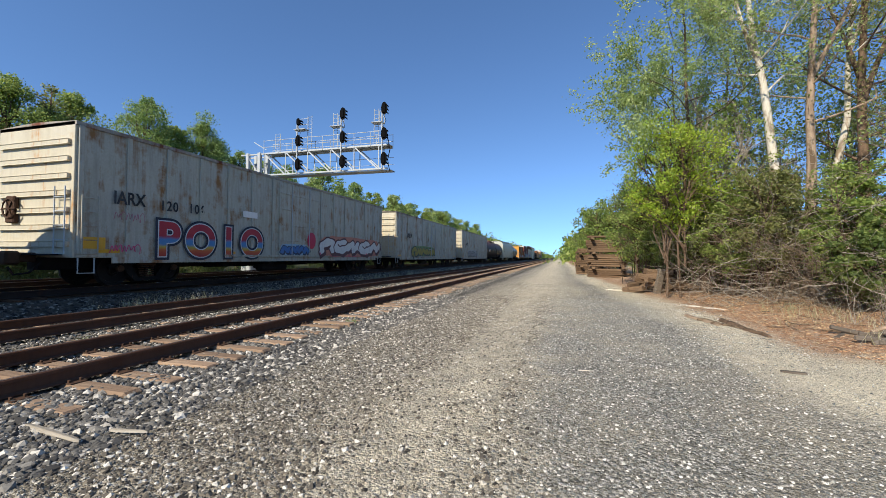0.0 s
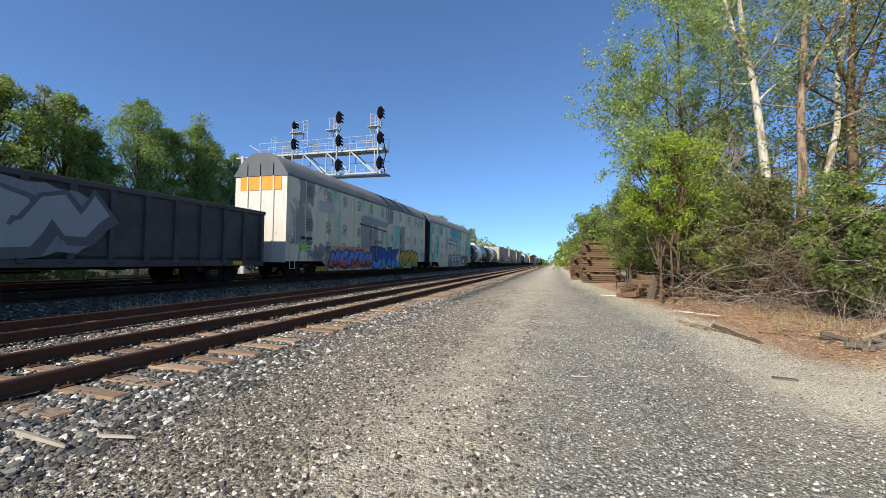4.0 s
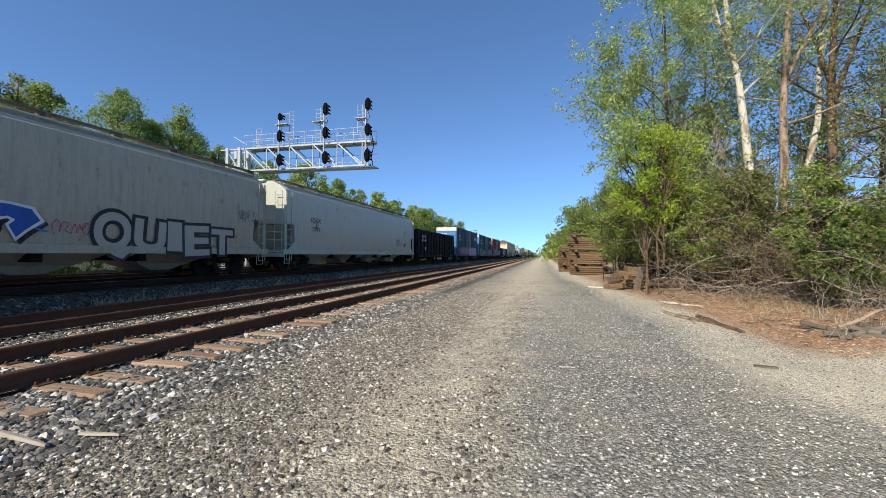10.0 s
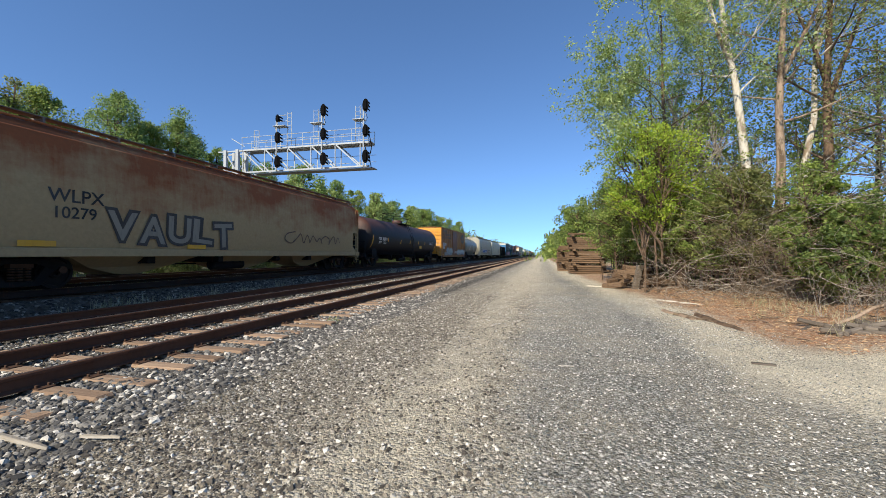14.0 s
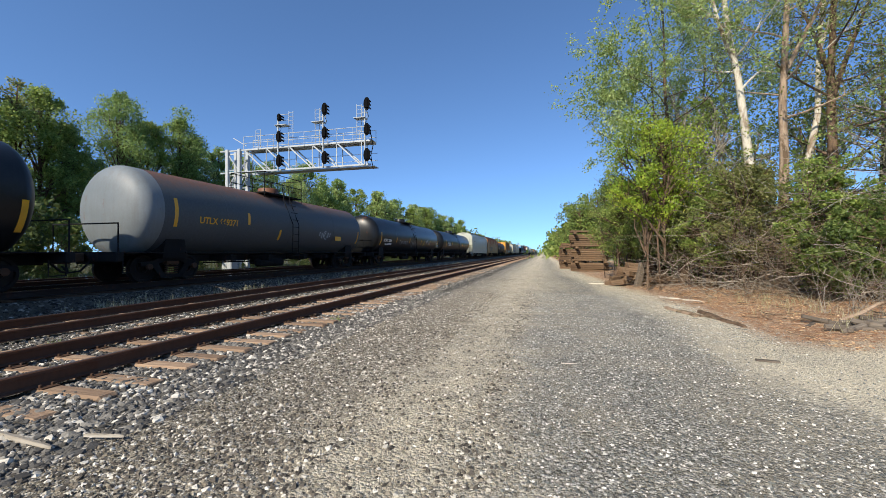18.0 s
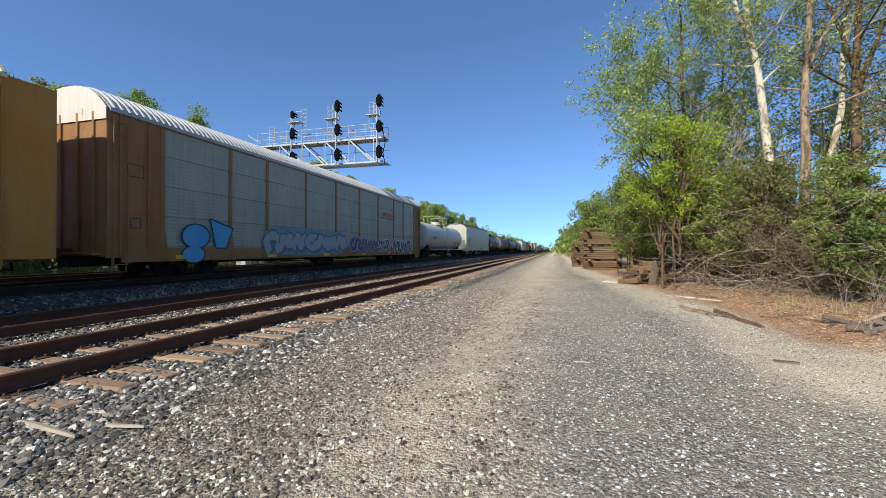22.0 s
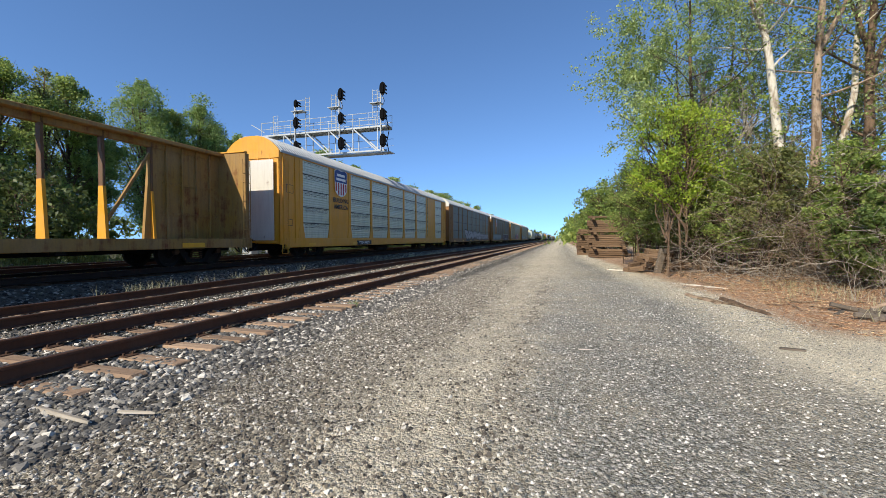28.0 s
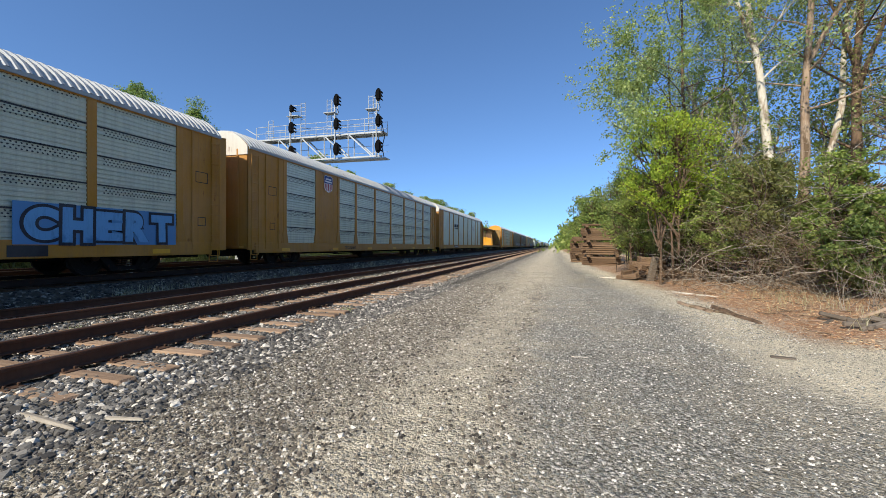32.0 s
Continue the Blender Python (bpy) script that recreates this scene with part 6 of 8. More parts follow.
    nb = int(length / 1.9)
    brk = Mb().box(-1.12, 1.12, -0.03, 0.03, walk_z - 0.16, walk_z).mesh("walk_bracket", M_WALK)
    for i in range(nb + 1):
        put("walk_bracket", brk, car, pose(0, -hl + 0.4 + (length - 0.8) * i / nb, 0))
    for i in range(4):
        y = -hl + length * (i + 0.5) / 4
        part("roof_hatch", Mb().box(-0.32, 0.32, y - length / 8 + 0.15, y + length / 8 - 0.15, top + 0.18, top + 0.3, 0.04), hatch_m or m, car)
    under(car, length, 1.95, 0.95, 0.25)
    return car


def gondola(name, label, length, m, top=3.45, ribs=13, group="freight cars"):
    """An open gondola with side stakes."""
    car = thing(name, label, "gondola car", None, group)
    hl, H, z0 = length / 2, 1.5, 0.85
    part("floor", Mb().box(-H, H, -hl + 0.1, hl - 0.1, z0, z0 + 0.12), m, car)
    for s in (1, -1):
        part("side_wall", Mb().box(min(s * H, s * (H - 0.05)), max(s * H, s * (H - 0.05)), -hl + 0.1, hl - 0.1, z0 - 0.15, top, 0.008), m, car)
        part("top_rail", Mb().box(min(s * (H - 0.08), s * (H + 0.1)), max(s * (H - 0.08), s * (H + 0.1)), -hl + 0.08, hl - 0.08, top - 0.14, top + 0.02, 0.015), m, car)
        part("end_wall", Mb().box(-H, H, min(s * (hl - 0.1), s * (hl - 0.04)), max(s * (hl - 0.1), s * (hl - 0.04)), z0, top, 0.008), m, car)
        for zz in (0.3, 0.55, 0.8):
            z = z0 + (top - z0) * zz
            part("end_rib", Mb().box(-H + 0.05, H - 0.05, min(s * (hl - 0.05), s * (hl + 0.04)), max(s * (hl - 0.05), s * (hl + 0.04)), z - 0.07, z + 0.07, 0.02), m, car)
        part("side_sill", Mb().box(min(s * (H - 0.02), s * (H + 0.06)), max(s * (H - 0.02), s * (H + 0.06)), -hl + 0.1, hl - 0.1, z0 - 0.2, z0 + 0.02, 0.01), m, car)
    stake = Mb().box(0, 0.11, -0.09, 0.09, z0 - 0.1, top - 0.1, 0.02).mesh("stake", m)
    for i in range(ribs + 1):
        y = -hl + 0.25 + (length - 0.5) * i / ribs
        put("stake", stake, car, pose(H, y, 0))
        put("stake", stake, car, pose(-H, y, 0, 0, 0, 180))
    for y in (-hl + 0.55, hl - 0.55):
        ladder(car, H + 0.14, y, z0, z0 + 1.6, "y", m)
        stirrup(car, y, z0 - 0.1, m)
    for y in (-hl + 1.6, hl - 1.6, 0.8):
        part("reflector", Mb().box(H + 0.065, H + 0.07, y - 0.25, y + 0.25, z0 - 0.15, z0 + 0.0), M_YEL, car)
    under(car, length, 2.1, 0.85, 0.3)
    return car


# automobile carriers: shared meshes for all of them
AR_L, AR_TOP, AR_H, AR_SILL = 27.7, 5.05, 1.5, 0.95


def panel_mesh(w, z0, z1, m, bands):
    """A side screen of shallow horizontal corrugation, with deeper seams."""
    v, f = [], []
    n = 32
    prof = []
    for i in range(n):
        a, b = z0 + (z1 - z0) * i / n, z0 + (z1 - z0) * (i + 1) / n
        s = b - a
        low = -0.006 if i % 8 == 0 else bands
        prof += [(low, a), (low, a + s * 0.4), (0.022, a + s * 0.6), (0.022, a + s * 0.9)]
    prof.append((0.0, z1))
    for y in (-w / 2, w / 2):
        v += [(x, y, z) for x, z in prof]
    k = len(prof)
    f = [(i, k + i, k + i + 1, i + 1) for i in range(k - 1)]
    return Mb().add(v, f).mesh("side_panel", m)


def seam_mesh(w, x):
    return Mb().box(x, x + 0.012, -w / 2, w / 2, -0.022, 0.022).mesh("seam", M_INK)


ME_AR_ROOF = {}
ME_HOLES = {}


def holes_mesh(w, rows, nx):
    """Rows of small round perforations, dark."""
    b = Mb()
    for j in range(rows):
        for i in range(nx):
            y = -w / 2 + w * (i + 0.5 + 0.5 * (j % 2)) / (nx + 0.5)
            z = j * 0.075
            b.add([(0.026, y + 0.026 * math.cos(a), z + 0.022 * math.sin(a)) for a in (0.26, 1.31, 2.36, 3.4, 4.45, 5.5)], [(0, 1, 2, 3, 4, 5)])
    return b.mesh("perforation", M_INK)


def autorack(name, label, m_post, m_panel, m_roof, bays=10, seams=0, holes=False, solid=(), length=AR_L, m_end=None, m_low=None, roof_ribs=124, end_cap=True, post_w=0.16, cap_m=None, group="automobile carriers", edges=None, nose=0.25):
    """A covered automobile carrier: flat car, posts, corrugated screens, arched ribbed roof, end doors."""
    car = thing(name, label, "autorack", None, group)
    hl = length / 2
    H, z0, z1 = AR_H, AR_SILL, AR_TOP
    m_low = m_low or m_post
    m_end = m_end or m_post
    part("flat_deck", Mb().box(-H, H, -hl + 0.5, hl - 0.5, 0.72, z0, 0.01), m_low, car)
    for s in (1, -1):
        part("side_sill", Mb().box(min(s * (H - 0.1), s * (H + 0.03)), max(s * (H - 0.1), s * (H + 0.03)), -hl + 0.6, hl - 0.6, 0.55, z0 + 0.06, 0.015), m_low, car)
        part("top_rail", Mb().box(min(s * (H - 0.08), s * (H + 0.03)), max(s * (H - 0.08), s * (H + 0.03)), -hl + 0.3, hl - 0.3, z1 - 0.14, z1 + 0.02, 0.01), m_post, car)
    edges = edges or [-12.0, -9.15, -7.05, -4.15, -1.2, 1.7, 4.6, 7.45, 9.55, 12.2]
    bays = len(edges) - 1
    inner = Mb().box(-H + 0.12, H - 0.12, -hl + 0.8, hl - 0.8, z0, z1 - 0.05)
    part("inner_shell", inner, M_BLACK, car, "dark interior seen through the screens")
    post = Mb().box(0, 0.05, -post_w / 2, post_w / 2, z0, z1 - 0.05, 0.008)
    post.plate([(-post_w / 2, z0 + 0.7), (-post_w * 1.1, z0 + 0.02), (post_w * 1.1, z0 + 0.02), (post_w / 2, z0 + 0.7)], 0.0, 0.045)
    post = post.mesh("side_post", m_post)
    for s in (1, -1):
        turn = 0 if s > 0 else 180
        for i in range(bays):
            y, w = (edges[i] + edges[i + 1]) / 2, edges[i + 1] - edges[i]
            key = (round(w, 2), m_panel.name)
            if key not in ME_HOLES:
                ME_HOLES[key] = (panel_mesh(w - post_w, z0 + 0.05, z1 - 0.1, m_panel, 0.006 if m_panel is M_PAN3 else 0.016), seam_mesh(w - post_w, 0.02), holes_mesh(w - post_w - 0.3, 3, int((w - 0.4) / 0.11)))
            pan, seam, hole = ME_HOLES[key]
            if i in solid:
                part("side_panel", Mb().box(0, 0.03, -(w - post_w) / 2, (w - post_w) / 2, z0 + 0.05, z1 - 0.1, 0.005), m_post, car, "plain painted side panel", at=pose(s * (H - 0.04), y, 0, 0, 0, turn))
                continue
            p = put("side_panel", pan, car, pose(s * (H - 0.04), y, 0, 0, 0, turn))
            if s < 0:
                continue
            for q in range(seams):
                put("seam", seam, p, pose(0, 0, z0 + (z1 - z0) * (q + 1) / (seams + 1)))
            if holes:
                for q in range(seams + 1):
                    put("perforation", hole, p, pose(0, 0, z0 + (z1 - z0) * (q + 0.86) / (seams + 1) - 0.1))
        for y in edges:
            put("side_post", post, car, pose(s * (H - 0.03), y, 0, 0, 0, turn))
    rk = (m_roof.name, roof_ribs, length)
    if rk not in ME_AR_ROOF:
        ME_AR_ROOF[rk] = roof_mesh(length - 0.4, H + 0.04, z1, 0.72, m_roof, roof_ribs, 0.055, 12, "roof", 2.6)
    put("roof", ME_AR_ROOF[rk], car)
    # ends: doors that curve in, white cap over them
    for s in (1, -1):
        a, b = (edges[-1] if s > 0 else edges[0]), s * (hl - 0.15) + (nose if s > 0 else 0.0)
        for sx in (1, -1):
            part("end_side", Mb().box(min(sx * (H - 0.05), sx * (H + 0.005)), max(sx * (H - 0.05), sx * (H + 0.005)), min(a, b), max(a, b), 0.7, z1 - 0.02, 0.01), m_end, car)
            for q in (0.45, 1.3):
                part("end_rib", Mb().box(min(sx * H, sx * (H + 0.05)), max(sx * H, sx * (H + 0.05)), min(a + s * q, a + s * (q + 0.07)), max(a + s * q, a + s * (q + 0.07)), 0.75, z1 - 0.08, 0.008), m_end, car)
        arch = [(-H, 0.75), (H, 0.75), (H, z1)] + [(H * u, z1 + (0.70 if s < 0 else 0.12) * (1 - abs(u) ** 2.6)) for u in np.linspace(0.92, -0.92, 13)] + [(-H, z1)]
        d = part("end_door", Mb().prism(arch, min(b, b - s * 0.05), max(b, b - s * 0.05)), m_end, car, "end door")
        for x in (-1.0, -0.35, 0.35, 1.0):
            part("door_rib", Mb().box(x - 0.04, x + 0.04, min(b, b + s * 0.05), max(b, b + s * 0.05), 0.8, z1 - 0.1, 0.01), m_end, d)
        if end_cap and s < 0:
            cap = [(-H - 0.01, z1 - 0.35), (H + 0.01, z1 - 0.35), (H + 0.01, z1)] + [((H + 0.01) * u, z1 + 0.72 * (1 - abs(u) ** 2.6)) for u in np.linspace(0.92, -0.92, 13)] + [(-H - 0.01, z1)]
            part("end_cap", Mb().prism(cap, min(b + s * 0.01, b + s * 0.04), max(b + s * 0.01, b + s * 0.04)), cap_m or M_CAPWHITE, car, "white end cap under the roof")
        ladder(car, H + 0.07, s * (hl - 0.5), 0.5, z1 - 0.3, "y", m_end)
        for zz, hw, hh in ((3.35, 0.26, 0.2), (1.75, 0.17, 0.16)):
            yy = a + s * 0.88
            frame_bars = Mb()
            for p, q, u, v in ((yy - hw, yy + hw, zz - hh, zz - hh + 0.025), (yy - hw, yy + hw, zz + hh - 0.025, zz + hh), (yy - hw, yy - hw + 0.025, zz - hh, zz + hh), (yy + hw - 0.025, yy + hw, zz - hh, zz + hh)):
                frame_bars.box(H + 0.006, H + 0.009, p, q, u, v)
            part("stencil", frame_bars, M_INK, car, "stencilled black frame")
        stirrup(car, s * (hl - 0.5), 0.7, m_low)
        part("end_platform", Mb().box(-1.3, 1.3, min(s * (hl - 0.2), s * (hl + 0.1)), max(s * (hl - 0.2), s * (hl + 0.1)), 0.78, 0.86, 0.01), m_low, car)
    under(car, length, 3.4, 0.72, 0.3)
    for i in range(6):
        y = -hl + 2.6 + (length - 5.2) * i / 5
        part("reflector", Mb().box(H + 0.034, H + 0.04, y - 0.3, y + 0.3, 0.62, 0.76), M_YEL, car)
    return car


M_CAPWHITE = painted("white_cap", rgb("cfcabc"), 0.2, 0.03, 0.5)
M_ARY = painted("autorack_yellow", rgb("b37a1a"), 0.35, 0.1, 0.55, (0.16, 0.10, 0.05))
M_ARY2 = painted("bright_yellow", rgb("d79412"), 0.25, 0.05, 0.5, (0.2, 0.12, 0.05))
M_ARB = painted("brown_yellow", rgb("8d6022"), 0.45, 0.15, 0.6, (0.10, 0.07, 0.05))
M_PAN1 = painted("zinc_screen", rgb("939b88"), 0.45, 0.0, 0.55, (0.12, 0.13, 0.14), 0.25)
M_PAN4 = painted("dull_zinc_screen", rgb("727568"), 0.5, 0.0, 0.6, (0.10, 0.10, 0.09), 0.12)
M_PAN2 = painted("dark_zinc_screen", rgb("5c5e52"), 0.5, 0.0, 0.6, (0.10, 0.10, 0.11), 0.12)
M_PAN3 = painted("bright_zinc_screen", rgb("cdd0ba"), 0.4, 0.0, 0.4, (0.16, 0.18, 0.16), 0.2, metal=0.25)
M_ROOF1 = painted("zinc_roof", rgb("9fa3a3"), 0.4, 0.03, 0.45, (0.25, 0.24, 0.22))
M_ROOF2 = painted("cream_roof", rgb("c9c1a6"), 0.3, 0.04, 0.5, (0.25, 0.22, 0.17))
M_ROOFD = painted("dark_grey_roof", rgb("5a5d60"), 0.3, 0.0, 0.6, (0.1, 0.1, 0.1))


def bimax(name, label, length, seed, group="automobile carriers"):
    """A tall smooth-sided automobile carrier unit with vent groups and a dark arched roof."""
    car = thing(name, label, "autorack", None, group)
    k = Nodes("faded_teal_" + str(seed))
    v = k.coord(scale=(1, 1, 0.6))
    wob = k.n("VectorMath", op="ADD")
    k.link(k.coord(), wob.inputs[0])
    soft = k.n("TexNoise", s=2.2, d=4.0)
    k.link(k.coord(scale=(1, 1, 0.5)), soft.inputs["Vector"])
    jit = k.n("VectorMath", op="MULTIPLY")
    k.link(soft.outputs["Color"], jit.inputs[0])
    jit.inputs[1].default_value = (0, 0.5, 0.7)
    k.link(jit.outputs[0], wob.inputs[1])
    cell = k.n("VectorMath", op="SNAP")
    k.link(wob.outputs[0], cell.inputs[0])
    cell.inputs[1].default_value = (50, 1.35, 2.1)
    white = k.n("TexWhiteNoise")
    move = k.n("VectorMath", op="ADD")
    k.link(cell.outputs[0], move.inputs[0])
    move.inputs[1].default_value = (3.1 * seed, 0.37, 0.71)
    k.link(move.outputs[0], white.inputs["Vector"])
    a = k.math("ADD", k.math("MULTIPLY", white.outputs["Value"], 0.42), k.math("MULTIPLY", k.noise(v, 0.5 + 0.07 * seed, 5, 0.6, 0.4), 0.58))
    if seed == 1:
        a = k.math("ADD", a, 0.12)
    c = k.ramp(a, [(0.28, rgb("4aa898")), (0.42, rgb("74baa4")), (0.47, rgb("c6c2a2")), (0.74, rgb("dcd3b2")), (0.79, rgb("8f8a7e"))])
    st = k.noise(k.coord(scale=(2, 2, 0.18)), 3, 6)
    c = k.mix(k.math("MULTIPLY", k.ramp(st, [(0.5, 0.0), (0.8, 1.0)]), 0.35), c, rgb("5a5856"))
    m = k.done(c, 0.6)
    hl, H, z0, z1 = length / 2, 1.5, 0.55, 5.1
    part("body", Mb().box(-H, H, -hl + 0.1, hl - 0.1, z0 + 0.3, z1, 0.02), m, car)
    part("lower_skirt", Mb().plate([(-hl + 3.2, z0 + 0.32), (hl - 3.2, z0 + 0.32), (hl - 4.0, 0.32), (-hl + 4.0, 0.32)], H - 0.08, H - 0.005), m, car)
    put("roof", roof_mesh(length, H + 0.02, z1, 1.05, M_ROOFD, int(length / 0.21), 0.03, 12, "roof", 2.6), car)
    for s in (1, -1):
        arch = [(-H, 0.8), (H, 0.8), (H, z1)] + [(H * u, z1 + 1.03 * (1 - abs(u) ** 2.6)) for u in np.linspace(0.92, -0.92, 13)] + [(-H, z1)]
        b = s * (hl - 0.1)
        inner_end = (s > 0) == (seed == 1)
        part("end_door", Mb().prism(arch, min(b, b + s * 0.05), max(b, b + s * 0.05)), M_BLACK if inner_end else M_CAPWHITE, car, "black inner end" if inner_end else "white end doors")
        if inner_end:
            for q in range(4):
                y = b + s * (0.08 + 0.15 * q)
                part("diaphragm", Mb().prism([(x * 0.97, z * 0.985) for x, z in arch], min(y, y + s * 0.12), max(y, y + s * 0.12)), M_BLACK, car, "black accordion diaphragm fold")
            continue
        part("end_panel", Mb().box(-1.2, 1.2, min(b + s * 0.05, b + s * 0.07), max(b + s * 0.05, b + s * 0.07), 4.3, 5.6, 0.01), M_ARY2, car, "yellow upper door panel")
        for x in (-0.75, 0.0, 0.75):
            part("door_rib", Mb().box(x - 0.04, x + 0.04, min(b, b + s * 0.1), max(b, b + s * 0.1), 0.9, 5.6, 0.01), M_CAPWHITE, car)
    vent = Mb()
    for i in range(6):
        for j in range(9):
            y = -0.22 + i * 0.083 + 0.041 * (j % 2)
            z = -0.3 + j * 0.072
            vent.add([(0.008, y + 0.03 * math.cos(t), z + 0.027 * math.sin(t)) for t in np.linspace(0, 2 * math.pi, 7)[:-1]], [(0, 1, 2, 3, 4, 5)])
    vent = vent.mesh("vent", M_INK)
    for i in range(11):
        y = (-8.83 if seed == 1 else -9.4) + 1.85 * i
        for z in (1.66, 2.77, 4.5):
            put("vent", vent, car, pose(H, y, z))
    strip = Mb().box(0, 0.02, -0.035, 0.035, z0 + 0.35, z1 - 0.05).mesh("side_seam", m)
    for i in range(8):
        put("side_seam", strip, car, pose(H, -hl + length * (i + 0.6) / 8.2, 0))
    under(car, length, 2.3, 0.85, 0.3)
    ladder(car, H + 0.06, -hl + 0.5, 0.5, 3.4, "y", M_CAPWHITE)
    return car


def centerbeam(name, label, length, m):
    """An empty bulkhead flat car with a centre beam and tapered uprights."""
    car = thing(name, label, "centerbeam car", None, "freight cars")
    hl, H, z0, top = length / 2, 1.45, 0.95, 4.5
    part("deck", Mb().box(-H, H, -hl, hl, z0 - 0.12, z0, 0.01), m, car)
    for s in (1, -1):
        part("side_sill", Mb().box(min(s * (H - 0.12), s * (H + 0.02)), max(s * (H - 0.12), s * (H + 0.02)), -hl, hl, z0 - 0.32, z0 + 0.03, 0.015), m, car)
        yb = s * (hl - 0.2)
        bh = part("bulkhead", Mb().box(-H, H, min(yb, yb - s * 0.12), max(yb, yb - s * 0.12), z0, top + 0.02, 0.015), m, car, "ribbed end bulkhead")
        for x in (-1.35, -0.7, 0.0, 0.7, 1.35):
            part("rib", Mb().box(x - 0.06, x + 0.06, min(yb, yb + s * 0.14), max(yb, yb + s * 0.14), z0, top, 0.012), m, bh)
        part("bulkhead_cap", Mb().box(-H, H, min(yb + s * 0.02, yb - s * 0.16), max(yb + s * 0.02, yb - s * 0.16), top + 0.022, top + 0.08, 0.01), M_ARY2, car, "yellow bulkhead top")
        side = Mb().plate([(yb - s * 0.12, z0), (yb - s * 0.12, top), (yb - s * 3.0, top - 0.02), (yb - s * 3.3, z0)], -0.06, 0.06)
        part("bulkhead_web", side, m, car)
        for q in range(4):
            y = yb - s * (0.6 + q * 0.62)
            part("web_rib", Mb().box(-0.16, 0.16, y - 0.04, y + 0.04, z0, top - 0.03, 0.008), m, car)
        for z in (1.9, 3.0):
            part("web_rib", Mb().box(-0.1, 0.1, min(yb - s * 0.2, yb - s * 2.6), max(yb - s * 0.2, yb - s * 2.6), z - 0.04, z + 0.04), m, car)
        ladder(car, H + 0.04, s * (hl - 0.3), 0.6, top - 0.3, "y", m)
        stirrup(car, s * (hl - 0.45), 0.8, m)
    part("top_chord", Mb().box(-0.38, 0.38, -hl + 0.3, hl - 0.3, top - 0.12, top + 0.02, 0.02), m, car, "wide flat top chord of the centre beam")
    part("top_web", Mb().box(-0.1, 0.1, -hl + 0.3, hl - 0.3, top - 0.3, top - 0.1), m, car)
    n = 12
    span = length - 6.4
    post = Mb().box(-0.1, 0.1, -0.042, 0.042, z0, top - 0.1, 0.012).mesh("upright", painted("rusty_upright", rgb("5e4222"), 0.5, 0.4, 0.7, (0.08, 0.05, 0.03)))
    gus = Mb().prism([(-0.2, z0), (0.2, z0), (0.1, z0 + 1.7), (-0.1, z0 + 1.7)], -0.045, 0.045).mesh("gusset", M_ARY2)
    for i in range(n):
        y = -span / 2 + span * i / (n - 1)
        put("upright", post, car, pose(0, y, 0))
        put("gusset", gus, car, pose(0, y, 0), "tapered yellow gusset")
    for i in (0, n - 2):
        y0, y1 = -span / 2 + span * i / (n - 1), -span / 2 + span * (i + 1) / (n - 1)
        part("brace", Mb().bar((0, y0, z0 + 0.4), (0, y1, top - 0.5), 0.08), m, car)
    under(car, length, 2.3, 0.83, 0.35)
    for y in (-hl + 2.8, 0, hl - 2.8):
        part("reflector", Mb().box(H + 0.022, H + 0.028, y - 0.45, y + 0.45, z0 - 0.28, z0 - 0.12), M_YEL, car)
    return car


def shield(car, y, z, w, h, x):
    """A heraldic shield: blue top over red and white stripes, plain."""
    def outline(s):
        return [(y - w / 2 * s, z + h * 0.42 * s), (y - w * 0.3 * s, z + h * 0.5 * s), (y, z + h * 0.46 * s), (y + w * 0.3 * s, z + h * 0.5 * s), (y + w / 2 * s, z + h * 0.42 * s), (y + w * 0.46 * s, z - h * 0.28 * s), (y + w * 0.3 * s, z - h * 0.42 * s), (y, z - h * 0.5 * s), (y - w * 0.3 * s, z - h * 0.42 * s), (y - w * 0.46 * s, z - h * 0.28 * s)]
    em = part("emblem", Mb().plate(outline(1.0), x, x + 0.004), spray("e6e4dc"), car, "blue, white and red striped shield emblem")
    top = [(y - w * 0.47, z + h * 0.4), (y - w * 0.29, z + h * 0.47), (y, z + h * 0.43), (y + w * 0.29, z + h * 0.47), (y + w * 0.47, z + h * 0.4), (y + w * 0.47, z + h * 0.02), (y - w * 0.47, z + h * 0.02)]
    part("blue_field", Mb().plate(top, x + 0.005, x + 0.009), spray("24407e"), em)
    st = Mb()
    for i in range(5):
        a = y - w * 0.42 + i * w * 0.19
        st.box(x + 0.005, x + 0.009, a, a + w * 0.095, z - h * (0.3 if i in (0, 4) else 0.42), z - h * 0.0)
    part("stripe_field", st, spray("b02a34"), em)
    for q, ww in ((0.28, 0.62), (0.13, 0.72)):
        part("emblem_bar", Mb().box(x + 0.01, x + 0.013, y - w * ww / 2, y + w * ww / 2, z + h * q - h * 0.045, z + h * q + h * 0.045), spray("e6e4dc"), em)


# ---- the cars in order, from the head of what is seen to the last ----
TRAIN = []          # (car, distance of its middle along the line at 0 s)
XB = 1.53 + 0.058   # lettering on box car posts
XT = 1.5


def place(car, rear, front):
    TRAIN.append((car, (rear + front) / 2))
    return car


